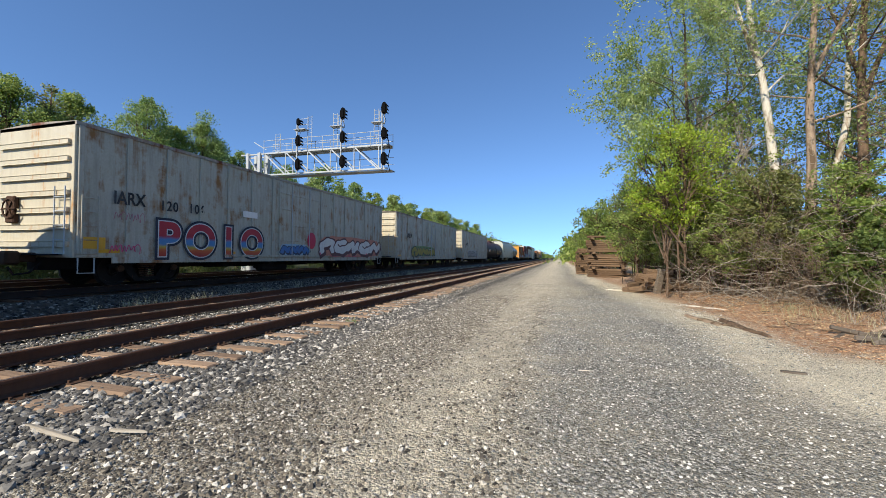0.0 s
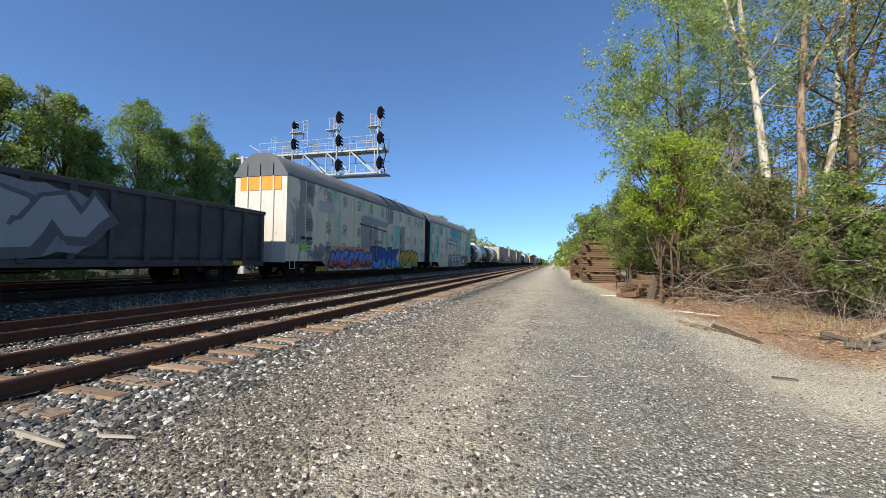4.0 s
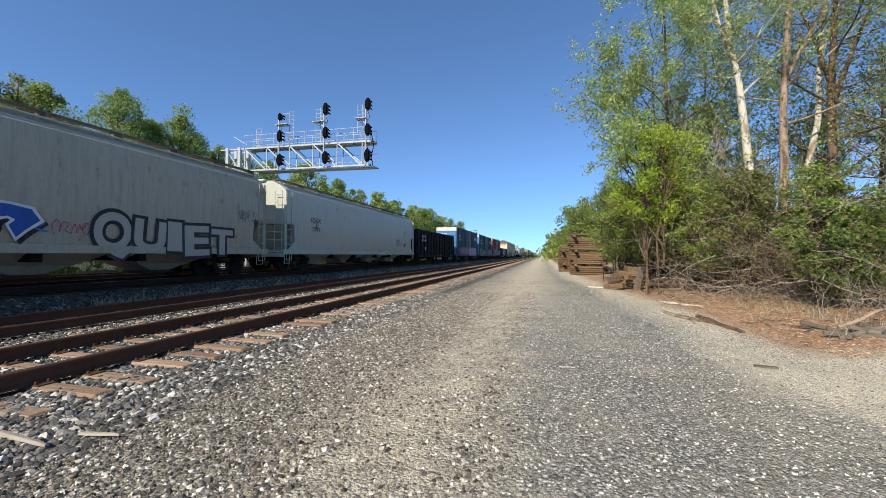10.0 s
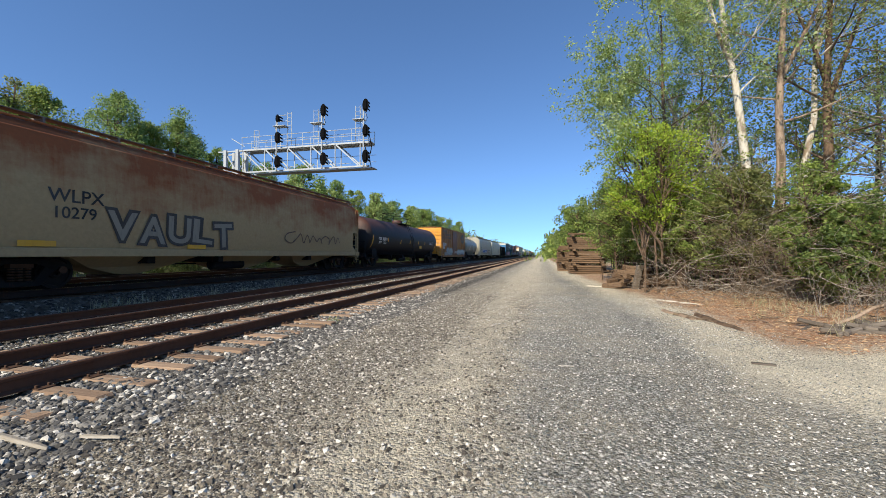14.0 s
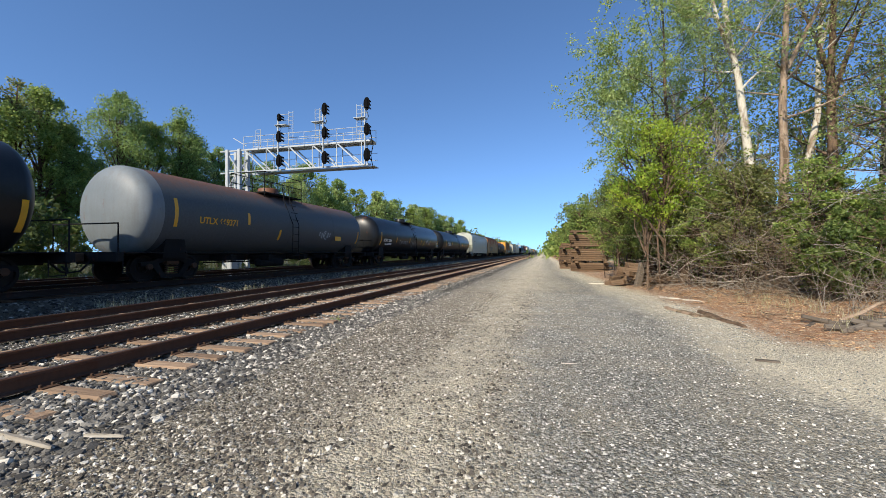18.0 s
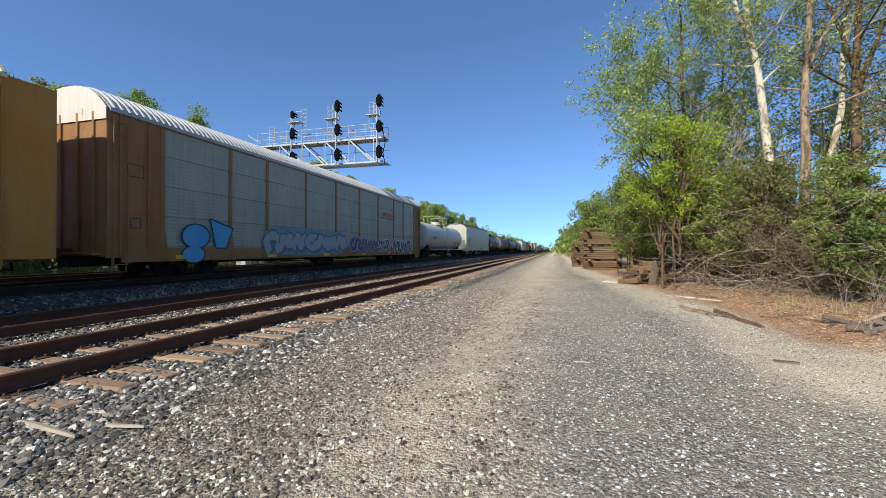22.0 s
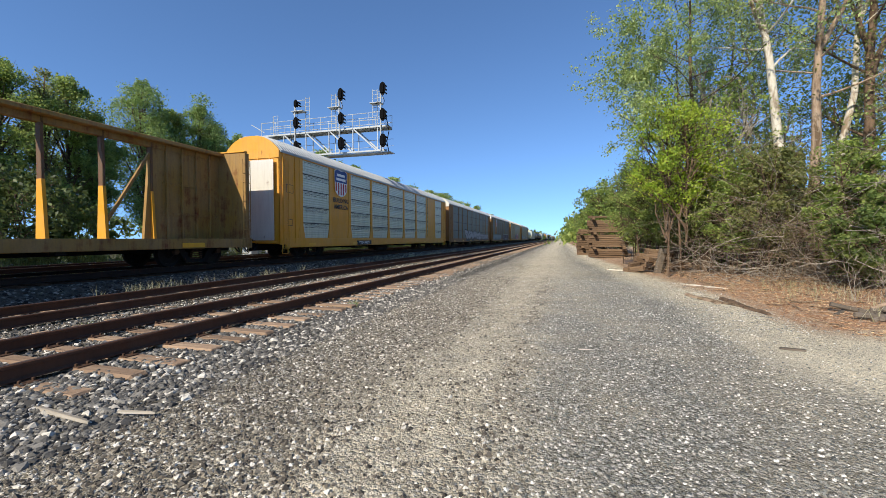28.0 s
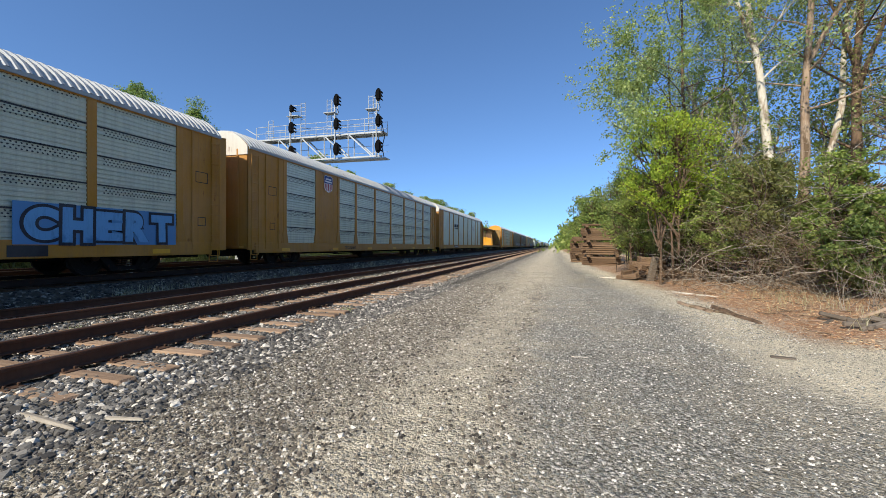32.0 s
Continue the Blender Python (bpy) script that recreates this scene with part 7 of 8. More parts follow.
# box car end paints repeat the side paints brighter: sunlight put into the colour
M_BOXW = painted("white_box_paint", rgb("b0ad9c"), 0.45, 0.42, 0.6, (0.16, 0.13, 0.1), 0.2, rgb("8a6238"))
M_BOX_SUNLIT = painted("sunlit_cream_end", rgb("c0b79e"), 0.3, 0.2, 0.6, (0.25, 0.2, 0.14), 0.2, rgb("b07a3c"))
M_ROOFW = painted("rusty_white_roof", rgb("9c9384"), 0.5, 0.4, 0.7)
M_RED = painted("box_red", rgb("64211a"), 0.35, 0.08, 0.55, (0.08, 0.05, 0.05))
M_RED_SUNLIT = painted("sunlit_red_end", rgb("a23626"), 0.3, 0.08, 0.55, (0.1, 0.05, 0.04))
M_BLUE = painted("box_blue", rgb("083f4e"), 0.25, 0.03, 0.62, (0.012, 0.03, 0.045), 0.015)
M_BLUE_SUNLIT = painted("sunlit_blue_end", rgb("3f7fae"), 0.3, 0.05, 0.5, (0.06, 0.1, 0.14))
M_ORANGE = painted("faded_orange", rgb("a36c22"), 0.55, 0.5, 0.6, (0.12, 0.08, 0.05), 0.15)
M_ORANGE_SUNLIT = painted("sunlit_orange_end", rgb("d9982c"), 0.3, 0.12, 0.55, (0.2, 0.12, 0.05))
M_GONBLK = painted("gondola_black", rgb("0d0e0c"), 0.4, 0.04, 0.85, (0.014, 0.014, 0.012), 0.015)
M_GONGRY = painted("gondola_grey", rgb("3c3c3b"), 0.5, 0.2, 0.7, (0.08, 0.07, 0.06))
M_HOPW = painted("hopper_grey_white", rgb("b9bbab"), 0.3, 0.06, 0.5, (0.2, 0.18, 0.16), 0.12)
M_HOPW2 = painted("hopper_dirty_white", rgb("b0ab95"), 0.45, 0.16, 0.55, (0.2, 0.15, 0.11), 0.15, rgb("84583a"))


def blotched(name, colour, rust, z0):
    """Sun-bleached paint with broad blotches of rust, most of them along the top."""
    k = Nodes(name)
    sep = k.n("SeparateXYZ")
    k.link(k.coord(), sep.inputs[0])
    wide = k.noise(k.coord(scale=(1, 0.55, 1.0)), 0.75, 7, 0.66)
    drip = k.noise(k.coord(scale=(3, 3, 0.35)), 2.0, 6, 0.7)
    fine = k.noise(k.coord(), 9, 6, 0.7)
    amount = k.math("ADD", k.math("MULTIPLY", k.math("SUBTRACT", sep.outputs[2], z0), 0.17), k.math("ADD", k.math("MULTIPLY", wide, 1.1), k.math("MULTIPLY", drip, 0.35)))
    c = k.mix(k.ramp(fine, [(0.35, 0.0), (0.7, 0.6)]), colour, tuple(v * 0.72 for v in colour))
    c = k.mix(k.ramp(amount, [(0.55, 0.0), (0.74, 0.5), (0.9, 0.92)]), c, k.mix(fine, tuple(v * 0.7 for v in rust), tuple(v * 1.35 for v in rust)))
    k.bump(fine, 0.15, 0.01)
    return k.done(c, 0.75, 0, 0.25)


M_HOPRUST = blotched("hopper_rusted", rgb("b39a70"), rgb("8a4a28"), 3.1)
M_HOPG = painted("hopper_pale_grey", rgb("b4b8a6"), 0.3, 0.03, 0.5, (0.2, 0.18, 0.16))
M_TKB = painted("tank_black", rgb("0e1012"), 0.3, 0.02, 0.36, (0.03, 0.03, 0.03), 0.03)


def rusty_top(name, colour, rust, z0):
    """Dark paint worn to rust along the top of a tank, with a ragged border."""
    k = Nodes(name)
    sep = k.n("SeparateXYZ")
    k.link(k.coord(), sep.inputs[0])
    f = k.noise(k.coord(scale=(2, 2, 0.6)), 2.2, 7, 0.7)
    up = k.n("MapRange")
    k.link(k.math("ADD", sep.outputs[2], k.math("MULTIPLY", k.math("SUBTRACT", f, 0.5), 1.1)), up.inputs[0])
    up.inputs[1].default_value, up.inputs[2].default_value = z0 - 0.35, z0 + 0.45
    g = k.noise(k.coord(), 12, 5)
    c = k.mix(up.outputs[0], k.mix(g, tuple(v * 0.7 for v in colour), tuple(v * 1.4 for v in colour)), k.mix(g, tuple(v * 0.6 for v in rust), tuple(v * 1.3 for v in rust)))
    k.bump(g, 0.15, 0.01)
    return k.done(c, 0.62)


M_TKBROWN = rusty_top("tank_black_rusty", rgb("100f0f"), rgb("4f3024"), 2.95)
M_TKG = painted("tank_grey", rgb("767c72"), 0.35, 0.06, 0.4, (0.16, 0.15, 0.14), 0.12)
M_TKW = painted("tank_white", rgb("b2b2a2"), 0.35, 0.06, 0.4, (0.25, 0.22, 0.18), 0.1)
M_TKDG = rusty_top("tank_dark_grey", rgb("45494b"), rgb("6d452c"), 3.55)

M_FADED = painted("faded_black", rgb("4a3820"), 0.3, 0.0)


def stripes_mat():
    """Sprayed fill in three soft bands."""
    k = Nodes("spray_tricolour")
    sep = k.n("SeparateXYZ")
    k.link(k.coord(), sep.inputs[0])
    z = k.math("ADD", sep.outputs[2], k.math("MULTIPLY", k.math("SUBTRACT", k.noise(k.coord(), 3, 4), 0.5), 0.12))
    c = k.ramp(k.math("ADD", z, 0.5), [(0.0, rgb("a8342c")), (0.2, rgb("c0582c")), (0.3, rgb("b8a03a")), (0.4, rgb("4a7fae")), (0.55, rgb("4a7fae")), (0.66, rgb("a82c38"))])
    return k.done(c, 0.6)


TRICOLOUR = stripes_mat()
WHITE_BOX = "white ribbed box car with rust streaks and graffiti"
for i, (r, f, txt) in enumerate(((51.2, 70.2, ""), (29.1, 48.2, ""), (7.42, 26.55, "x"))):
    L = f - r
    c = place(boxcar("box_car", WHITE_BOX, L, 4.5, M_BOXW, M_BOX_SUNLIT, M_ROOFW, [(-1.5, 1.6)], 0.85, 15, plug=True), r, f)
    if txt:
        lettering(c, "IARX", -8.15, 2.58, 0.52, M_INK, XB, 0.012, 1.0, wide=0.8)
        lettering(c, "120", -6.89, 2.52, 0.44, M_INK, XB, 0.01, 1.2, wide=0.85)
        lettering(c, "106", -5.85, 2.54, 0.44, M_INK, XB, 0.01, 1.2, wide=0.85)
        graffiti(c, -8.6, -7.7, 1.9, 2.25, 5, "a8506a", "a8506a", 4, XB, thick=0.06)
        graffiti(c, -8.7, -7.8, 0.95, 1.3, 4, "d24a74", "9c2a50", 5, XB, thick=0.1)
        for q, ch in enumerate("POIO"):
            y = -6.9 + q * 1.24
            lettering(c, ch, y, 1.4, 1.5, spray("141c30"), XB + 0.002, 0.17, 1.0, "graffiti", 1.0)
            lettering(c, ch, y, 1.4, 1.5, spray("cfd2d0"), XB + 0.006, 0.09, 1.0, "graffiti", 1.0)
            lettering(c, ch, y, 1.4, 1.5, TRICOLOUR, XB + 0.01, 0.055, 1.0, "graffiti", 1.0)
        graffiti(c, 1.8, 9.0, 0.92, 2.05, 5, "d8d4cc", "5a3030", 22, XB + 0.01, "c0806a", "c85a70")
        part("graffiti", Mb().loft([[(XB + d, 0.94 + 0.36 * math.cos(a), 1.72 + 0.42 * math.sin(a)) for a in np.linspace(0, 6.283, 20, endpoint=False)] for d in (0.03, 0.034)]), spray("c22a48"), c, "red sprayed disc")
        part("placard", Mb().box(XB, XB + 0.004, -9.35, -8.8, 1.1, 1.42), M_YEL, c, "yellow warning placard")
        part("placard", Mb().box(XB, XB + 0.004, -3.7, -2.9, 2.5, 2.75), M_WHITE, c)
        graffiti(c, -1.4, 0.6, 0.95, 1.5, 3, "3f6fa6", "2c3a50", 9, XB + 0.02, "8fb0c4")
    else:
        graffiti(c, -6.0, 0.4, 0.9, 1.9, 5, "9a8c3a" if i else "8a8a88", "3a4038", 30 + i, XB, "6d8a52" if i else "a0a0a0", "a85040")
        lettering(c, "IARX", -6.6, 2.7, 0.55, M_INK, XB, 0.01, 1.0)

for i, (r, f) in enumerate(((-8.3, 5.7), (-23.3, -9.3))):
    c = place(tank_car("tank_car", "black tank car with a wide white band round its middle", f - r, M_TKB, M_WHITE, 3.85, 1.5, M_CAPWHITE, M_WHITE, None, (-2.3, 1.15), stripes=((-6.0, 1.5, 0.8), (3.3, 1.8, 0.5), (5.9, 1.5, 0.8))), r, f)
    for q in range(6):
        y = -4.75 + q * 0.4
        part("emblem", Mb().box(1.485, 1.495, y, y + 0.3, 2.55, 2.95, 0.004), M_WHITE, c, "bold white lettering block")
    on_barrel(c, "42587", -3.4, 2.25, 0.32, M_WHITE, 1.5, 2.35)
    bars(c, -4.4, 2.05, 1.2, 0.25, 3, M_WHITE, 1.49)
    part("placard", Mb().box(1.5, 1.506, 1.55, 2.6, 2.35, 2.6), M_YEL, c, "yellow placard")
    bars(c, 4.9, 2.4, 0.9, 0.45, 5, M_WHITE, 1.5)

c1 = place(bimax("auto_carrier", "faded teal and beige automobile carrier with vents, graffiti and dark roof", 21.0, 2), -46.1, -25.1)
word(c1, "OFES", 0.35, 1.16, 1.55, "b9bab0", "1c1c20", XT + 0.024, 1.45, 0.06, "8f9290")
graffiti(c1, 3.9, 8.1, 0.55, 1.8, 5, "8d5a48", "1f2a26", 42, XT + 0.022, "5a6b60", "c88a70")
part("patch", Mb().box(XT + 0.06, XT + 0.063, 4.6, 5.6, 0.75, 1.2), M_CAPWHITE, c1, "white buffed patch")
lettering(c1, "314341", 0.1, 2.1, 0.4, M_INK, XT + 0.022, 0.01, 1.3)
part("emblem", Mb().plate([(-3.2, 3.1), (1.4, 2.95), (1.4, 3.06), (-3.2, 3.21)], XT + 0.022, XT + 0.026), M_INK, c1, "black underline of a faded emblem")
part("emblem", Mb().plate([(-3.0, 3.4), (1.8, 3.3), (2.2, 3.75), (-2.6, 3.85)], XT + 0.022, XT + 0.025), spray("8a8f8c"), c1, "faded grey emblem")
part("patch", Mb().box(XT + 0.022, XT + 0.025, 7.1, 8.0, 2.8, 3.6), spray("9a9888"), c1, "grey buffed patch")
c2 = place(bimax("auto_carrier", "faded teal and beige automobile carrier with vents, graffiti and dark roof", 21.45, 1), -69.0, -47.55)
bars(c2, -9.5, 2.15, 1.5, 0.36, 1, M_INK, XT + 0.022, "lettering", 4)
part("placard", Mb().box(XT + 0.022, XT + 0.026, -9.55, -9.0, 1.5, 1.78), spray("86d43a"), c2, "bright green placard")
graffiti(c2, -8.9, -7.4, 0.9, 1.6, 3, "4a7a80", "5a6a66", 43, XT + 0.022, thick=0.08)
graffiti(c2, -6.7, -1.4, 0.42, 1.75, 5, "5d86c2", "1d2238", 44, XT + 0.022, "c98a6a", "b0604a")
word(c2, "UNK", 1.3, 1.1, 1.6, "1f4f9a", "0a0e18", XT + 0.024, 1.55, 0.13, "4f9ad0")
part("graffiti", Mb().box(XT + 0.022, XT + 0.025, 3.95, 8.45, 0.5, 0.85), spray("8fa02a"), c2, "green sprayed base")
word(c2, "OBIE", 6.2, 1.1, 1.45, "c2a01c", "14140c", XT + 0.026, 1.22, 0.12, "7f9a1e")
lettering(c2, "314341", -0.1, 2.25, 0.4, M_INK, XT + 0.022, 0.01, 1.3)
part("emblem", Mb().plate([(-3.2, 3.3), (1.2, 3.1), (1.2, 3.2), (-3.2, 3.4)], XT + 0.022, XT + 0.026), M_INK, c2, "black underline of a faded emblem")
part("emblem", Mb().plate([(-3.0, 3.55), (1.2, 3.4), (1.6, 3.8), (-2.6, 4.0)], XT + 0.022, XT + 0.025), spray("8a8f8c"), c2, "faded grey emblem")
part("patch", Mb().box(XT + 0.022, XT + 0.025, -7.9, -6.4, 3.6, 4.2), spray("b4b0a2"), c2, "beige buffed patch")
c = place(gondola("gondola_car", "dark grey open gondola with ribbed sides and faded white graffiti", 21.0, M_GONGRY, 3.0, 20), -91.4, -70.4)
graffiti(c, -4.0, 3.6, 0.95, 2.8, 5, "8f9596", "55585a", 47, 1.62, "7c8284")
graffiti(c, -8.6, -7.4, 1.3, 2.4, 2, "3f6a6a", "203030", 48, 1.62)

c = place(boxcar("box_car", "dark red high box car with blue graffiti and a white-topped end", 19.3, 5.08, M_RED, M_RED_SUNLIT, M_RED, [(-2.4, 0.0), (0.06, 2.5)], 0.82, 15, plug=True, end_top=M_CAPWHITE, seams=(1.95, 3.0, 4.05)), -112.5, -93.2)
for s_, y, z in (("GA", -7.3, 2.53), ("CX", -6.4, 2.54), ("62", -7.3, 2.07), ("91", -6.4, 2.07), ("8", -5.75, 2.08)):
    lettering(c, s_, y, z, 0.42, M_WHITE, XB, 0.01, 1.15)
bars(c, -7.6, 1.5, 0.7, 0.35, 4, M_WHITE, XB, seed=1)
bars(c, -2.1, 4.55, 1.3, 0.7, 5, M_WHITE, XB + 0.07, seed=2)
bars(c, 0.7, 4.6, 1.2, 0.8, 6, M_WHITE, XB + 0.07, seed=3)
bars(c, -1.5, 2.9, 0.7, 0.6, 5, M_WHITE, XB + 0.07, seed=4)
bars(c, 0.8, 2.9, 0.7, 0.5, 5, M_WHITE, XB + 0.07, seed=5)
graffiti(c, -6.3, -0.9, 0.75, 2.5, 4, "6d93b4", "10191c", 49, XB + 0.062, "2d6a70", "7fb0c8")
graffiti(c, 2.9, 8.6, 0.8, 2.3, 4, "7fa6c0", "10191c", 50, XB, "2d6a70")
graffiti(c, -9.5, -8.6, 3.4, 4.6, 2, "b09a98", "6e2420", 51, XB, thick=0.07)
part("graffiti", Mb().box(XB, XB + 0.003, -7.6, 2.8, 0.86, 1.25), spray("2f7480"), c, "teal sprayed band")

for i, (r, f, num, seed) in enumerate(((-134.0, -114.75, ("13", "03", "05"), 52), (-155.7, -136.45, ("13", "03", "27"), 56))):
    c = place(boxcar("box_car", "dark blue high box car with white lettering and colourful graffiti", f - r, 5.0, M_BLUE, M_BLUE_SUNLIT, M_BLUE, [(-2.4, 0.0), (0.06, 2.5)], 0.82, 15, plug=True, end_top=M_CAPWHITE, seams=(1.95, 3.0, 4.05)), r, f)
    lettering(c, "LR", -7.6, 3.75, 0.42, M_WHITE, XB, 0.006, 1.1)
    lettering(c, "S", -6.74, 3.77, 0.42, M_WHITE, XB, 0.006, 1.1)
    for s_, y in zip(num, (-7.6, -6.7, -5.7)):
        lettering(c, s_, y, 3.24, 0.42, M_WHITE, XB, 0.006, 1.1)
    for q in range(4):
        y = 5.85 + q * 0.82
        shape = [[(0.12, 0), (0.4, 0), (0.52, 0.14), (0.52, 0.4), (0.4, 0.54), (0.12, 0.54), (0, 0.4), (0, 0.14)], [(0, 0), (0.54, 0), (0.35, 0.54), (0.19, 0.54)], [(0.18, 0), (0.36, 0), (0.36, 0.38), (0.5, 0.38), (0.5, 0.54), (0.04, 0.54), (0.04, 0.38), (0.18, 0.38)], [(0, 0), (0.54, 0), (0.36, 0.27), (0.54, 0.54), (0, 0.54), (0.18, 0.27)]][q]
        part("emblem", Mb().plate([(y + u, 3.56 + v) for u, v in shape], XB, XB + 0.004), M_WHITE, c, "bold white emblem shape")
    if i == 0:
        word(c, "PLAK", -7.2, 1.45, 1.5, "0f3a36", "8fc0b2", XB + 0.006, 0.9, 0.05, "16504a")
        graffiti(c, -5.1, -1.4, 0.8, 1.9, 4, "6fae36", "1a3016", 54, XB, "a03038", "b8c83a")
        graffiti(c, 2.7, 9.4, 0.75, 2.15, 5, "4f82bc", "12202c", 55, XB + 0.064, "b0583a", "5aa0b8")
        part("graffiti", Mb().box(XB, XB + 0.003, 3.4, 9.2, 0.86, 1.1), spray("2d8a94"), c, "teal sprayed band")
    else:
        graffiti(c, -6.7, 0.3, 0.8, 2.1, 5, "9a80a8", "33283c", 57, XB + 0.01, "6f7f3a", "8a6f98")
        graffiti(c, 0.6, 6.9, 0.75, 2.2, 4, "a889b0", "d8d0d8", 58, XB + 0.064, "79648c", "8f72a0")
        part("graffiti", Mb().box(XB, XB + 0.003, 6.6, 8.3, 0.8, 1.7), spray("7f8a34"), c, "olive sprayed patch")
    bars(c, -8.2, 1.9, 0.6, 0.4, 4, M_WHITE, XB, seed=6)
    lettering(c, "LRS " + "".join(num), 0, 0, 0.18, M_WHITE, 0, 0.004).matrix_basis = pose(-0.3, -(f - r) / 2 - 0.075, 4.0, 0, 0, -90)

c = place(gondola("gondola_car", "black open-topped high gondola with ribbed sides", 17.4, M_GONBLK, 3.5, 13), -174.9, -157.5)
lettering(c, "DJ", -6.85, 2.82, 0.36, M_WHITE, 1.63, 0.008, 1.2)
lettering(c, "JX", -6.02, 2.83, 0.36, M_WHITE, 1.63, 0.008, 1.2)
lettering(c, "40", -6.84, 2.39, 0.36, M_WHITE, 1.63, 0.008, 1.2)
lettering(c, "547", -5.85, 2.41, 0.36, M_WHITE, 1.63, 0.008, 1.2)
bars(c, -6.0, 1.7, 0.5, 0.35, 3, M_WHITE, 1.63)

c = place(hopper("covered_hopper", "pale grey-white covered hopper car", 20.5, M_HOPW, 4.35, 4), -196.35, -175.85)
lettering(c, "EQUX", -7.4, 2.75, 0.36, M_INK, 1.6, 0.006, 1.1)
lettering(c, "12016", -7.4, 2.27, 0.34, M_INK, 1.6, 0.006, 1.1)
bars(c, 5.3, 2.2, 1.6, 0.6, 7, M_INK, 1.6, seed=1)
part("placard", Mb().box(1.6, 1.604, 7.2, 7.6, 1.62, 1.88), M_INK, c)
bars(c, 1.2, 1.25, 1.0, 0.16, 2, spray("3a62a0"), 1.62)
part("stain", Mb().plate([(7.36, 2.75), (7.5, 2.65), (7.58, 2.9), (7.5, 3.15), (7.38, 3.0)], 1.595, 1.6), spray("9a6a44"), c, "rust stain")
for y in (-4, 0, 4.4, 8.2):
    part("reflector", Mb().box(1.615, 1.62, y, y + 0.5, 1.0, 1.1), M_YEL, c)

c = place(hopper("covered_hopper", "dirty white covered hopper car with rust and black-outlined graffiti", 20.4, M_HOPW2, 4.35, 4), -217.9, -197.5)
lettering(c, "EQUX", -7.5, 2.43, 0.4, M_INK, 1.6, 0.008, 1.0)
lettering(c, "631558", -7.45, 1.98, 0.36, M_INK, 1.6, 0.008, 1.0)
word(c, "QUIET", 5.4, 1.42, 1.35, "aeab9c", "17171a", 1.6, 1.2, 0.05)
graffiti(c, -5.3, 1.4, 1.25, 2.2, 6, "2d5aa6", "dcdcd8", 61, 1.6, "", "3a6ec0")
graffiti(c, 1.3, 1.75, 1.35, 1.8, 1, "3a70b0", "2a5080", 62, 1.6, thick=0.08)
graffiti(c, 1.8, 2.7, 1.35, 1.8, 4, "c03a68", "a02a50", 63, 1.6, thick=0.07)
graffiti(c, 8.3, 9.4, 2.1, 2.9, 4, "2a2a30", "2a2a30", 64, 1.6, thick=0.05)

c = place(tank_car("tank_car", "grey tank car with a top platform and yellow placard", 13.2, M_TKG, None, 3.9, 1.5, M_TKG, M_TKG, None, stripes=((-1.7, 2.2, 0.5), (-0.1, 2.2, 0.4), (2.8, 2.1, 0.5), (5.3, 1.6, 0.7))), -232.4, -219.2)
on_barrel(c, "629", -2.3, 2.2, 0.46, M_WHITE, 1.5, 2.4)
part("placard", Mb().box(1.5, 1.506, 2.95, 3.65, 2.1, 2.34), M_YEL, c, "yellow placard")
bars(c, 1.2, 2.0, 1.0, 0.3, 3, M_WHITE, 1.47)
bars(c, 4.0, 2.3, 1.0, 0.3, 4, M_INK, 1.5)
bars(c, -3.2, 2.0, 1.6, 0.2, 2, M_WHITE, 1.47, seed=2)

c = place(boxcar("box_car", "faded orange box car with a brown door, rust and white graffiti", 16.0, 4.47, M_ORANGE, M_ORANGE_SUNLIT, M_ORANGE, [(-1.6, 1.7)], 0.8, 12, rib=0.045, off=2.2), -249.5, -233.5)
part("door_skin", Mb().box(1.53 + 0.065, 1.53 + 0.09, -1.55, 1.65, 0.95, 4.25, 0.01), painted("brown_door", rgb("6a3424"), 0.4, 0.15), c, "brown painted door")
for s_, y, z in (("LAKE ERIE,", -6.2, 4.0), ("FRANKLIN & CLARION", -4.8, 3.6), ("RAILROAD COMPANY", -4.8, 3.2)):
    lettering(c, s_, y, z, 0.4, M_FADED, XB, 0.012, 1.25, wide=0.95)
part("placard", Mb().box(XB - 0.002, XB + 0.002, -7.05, -6.2, 1.7, 2.5), spray("cfd0cc"), c, "white number patch")
part("placard", Mb().box(XB - 0.002, XB + 0.002, -6.1, -5.35, 2.1, 2.45), spray("cfd0cc"), c, "white number patch")
lettering(c, "SG", -6.62, 2.28, 0.34, M_INK, XB + 0.004, 0.008, 1.3)
lettering(c, "LR", -5.72, 2.27, 0.34, M_INK, XB + 0.004, 0.008, 1.3)
lettering(c, "72", -6.62, 1.9, 0.36, M_INK, XB + 0.004, 0.008, 1.3)
graffiti(c, -5.2, -1.8, 0.85, 2.1, 4, "a3aaa6", "5a7a84", 66, XB, "", "7f8f90", thick=0.14)
graffiti(c, -0.7, 1.5, 0.9, 1.7, 4, "c8c4c2", "5a3430", 67, XB + 0.07, thick=0.09)
graffiti(c, 1.8, 7.5, 0.85, 1.9, 6, "b4bcbc", "6a8690", 68, XB, "", "8a9a9c", thick=0.14)
part("emblem", Mb().plate([(5.78 + 1.15 * math.cos(a), 3.4 + 0.72 * math.sin(a)) for a in np.linspace(0, 6.283, 24, endpoint=False)], XB, XB + 0.004), painted("faded_emblem", rgb("3c2a1c"), 0.4, 0.1), c, "dark oval emblem")
part("emblem", Mb().plate([(5.78 + 0.9 * math.cos(a), 3.4 + 0.22 * math.sin(a) ** 3) for a in np.linspace(0, 6.283, 24, endpoint=False)], XB + 0.004, XB + 0.007), M_ORANGE, c)
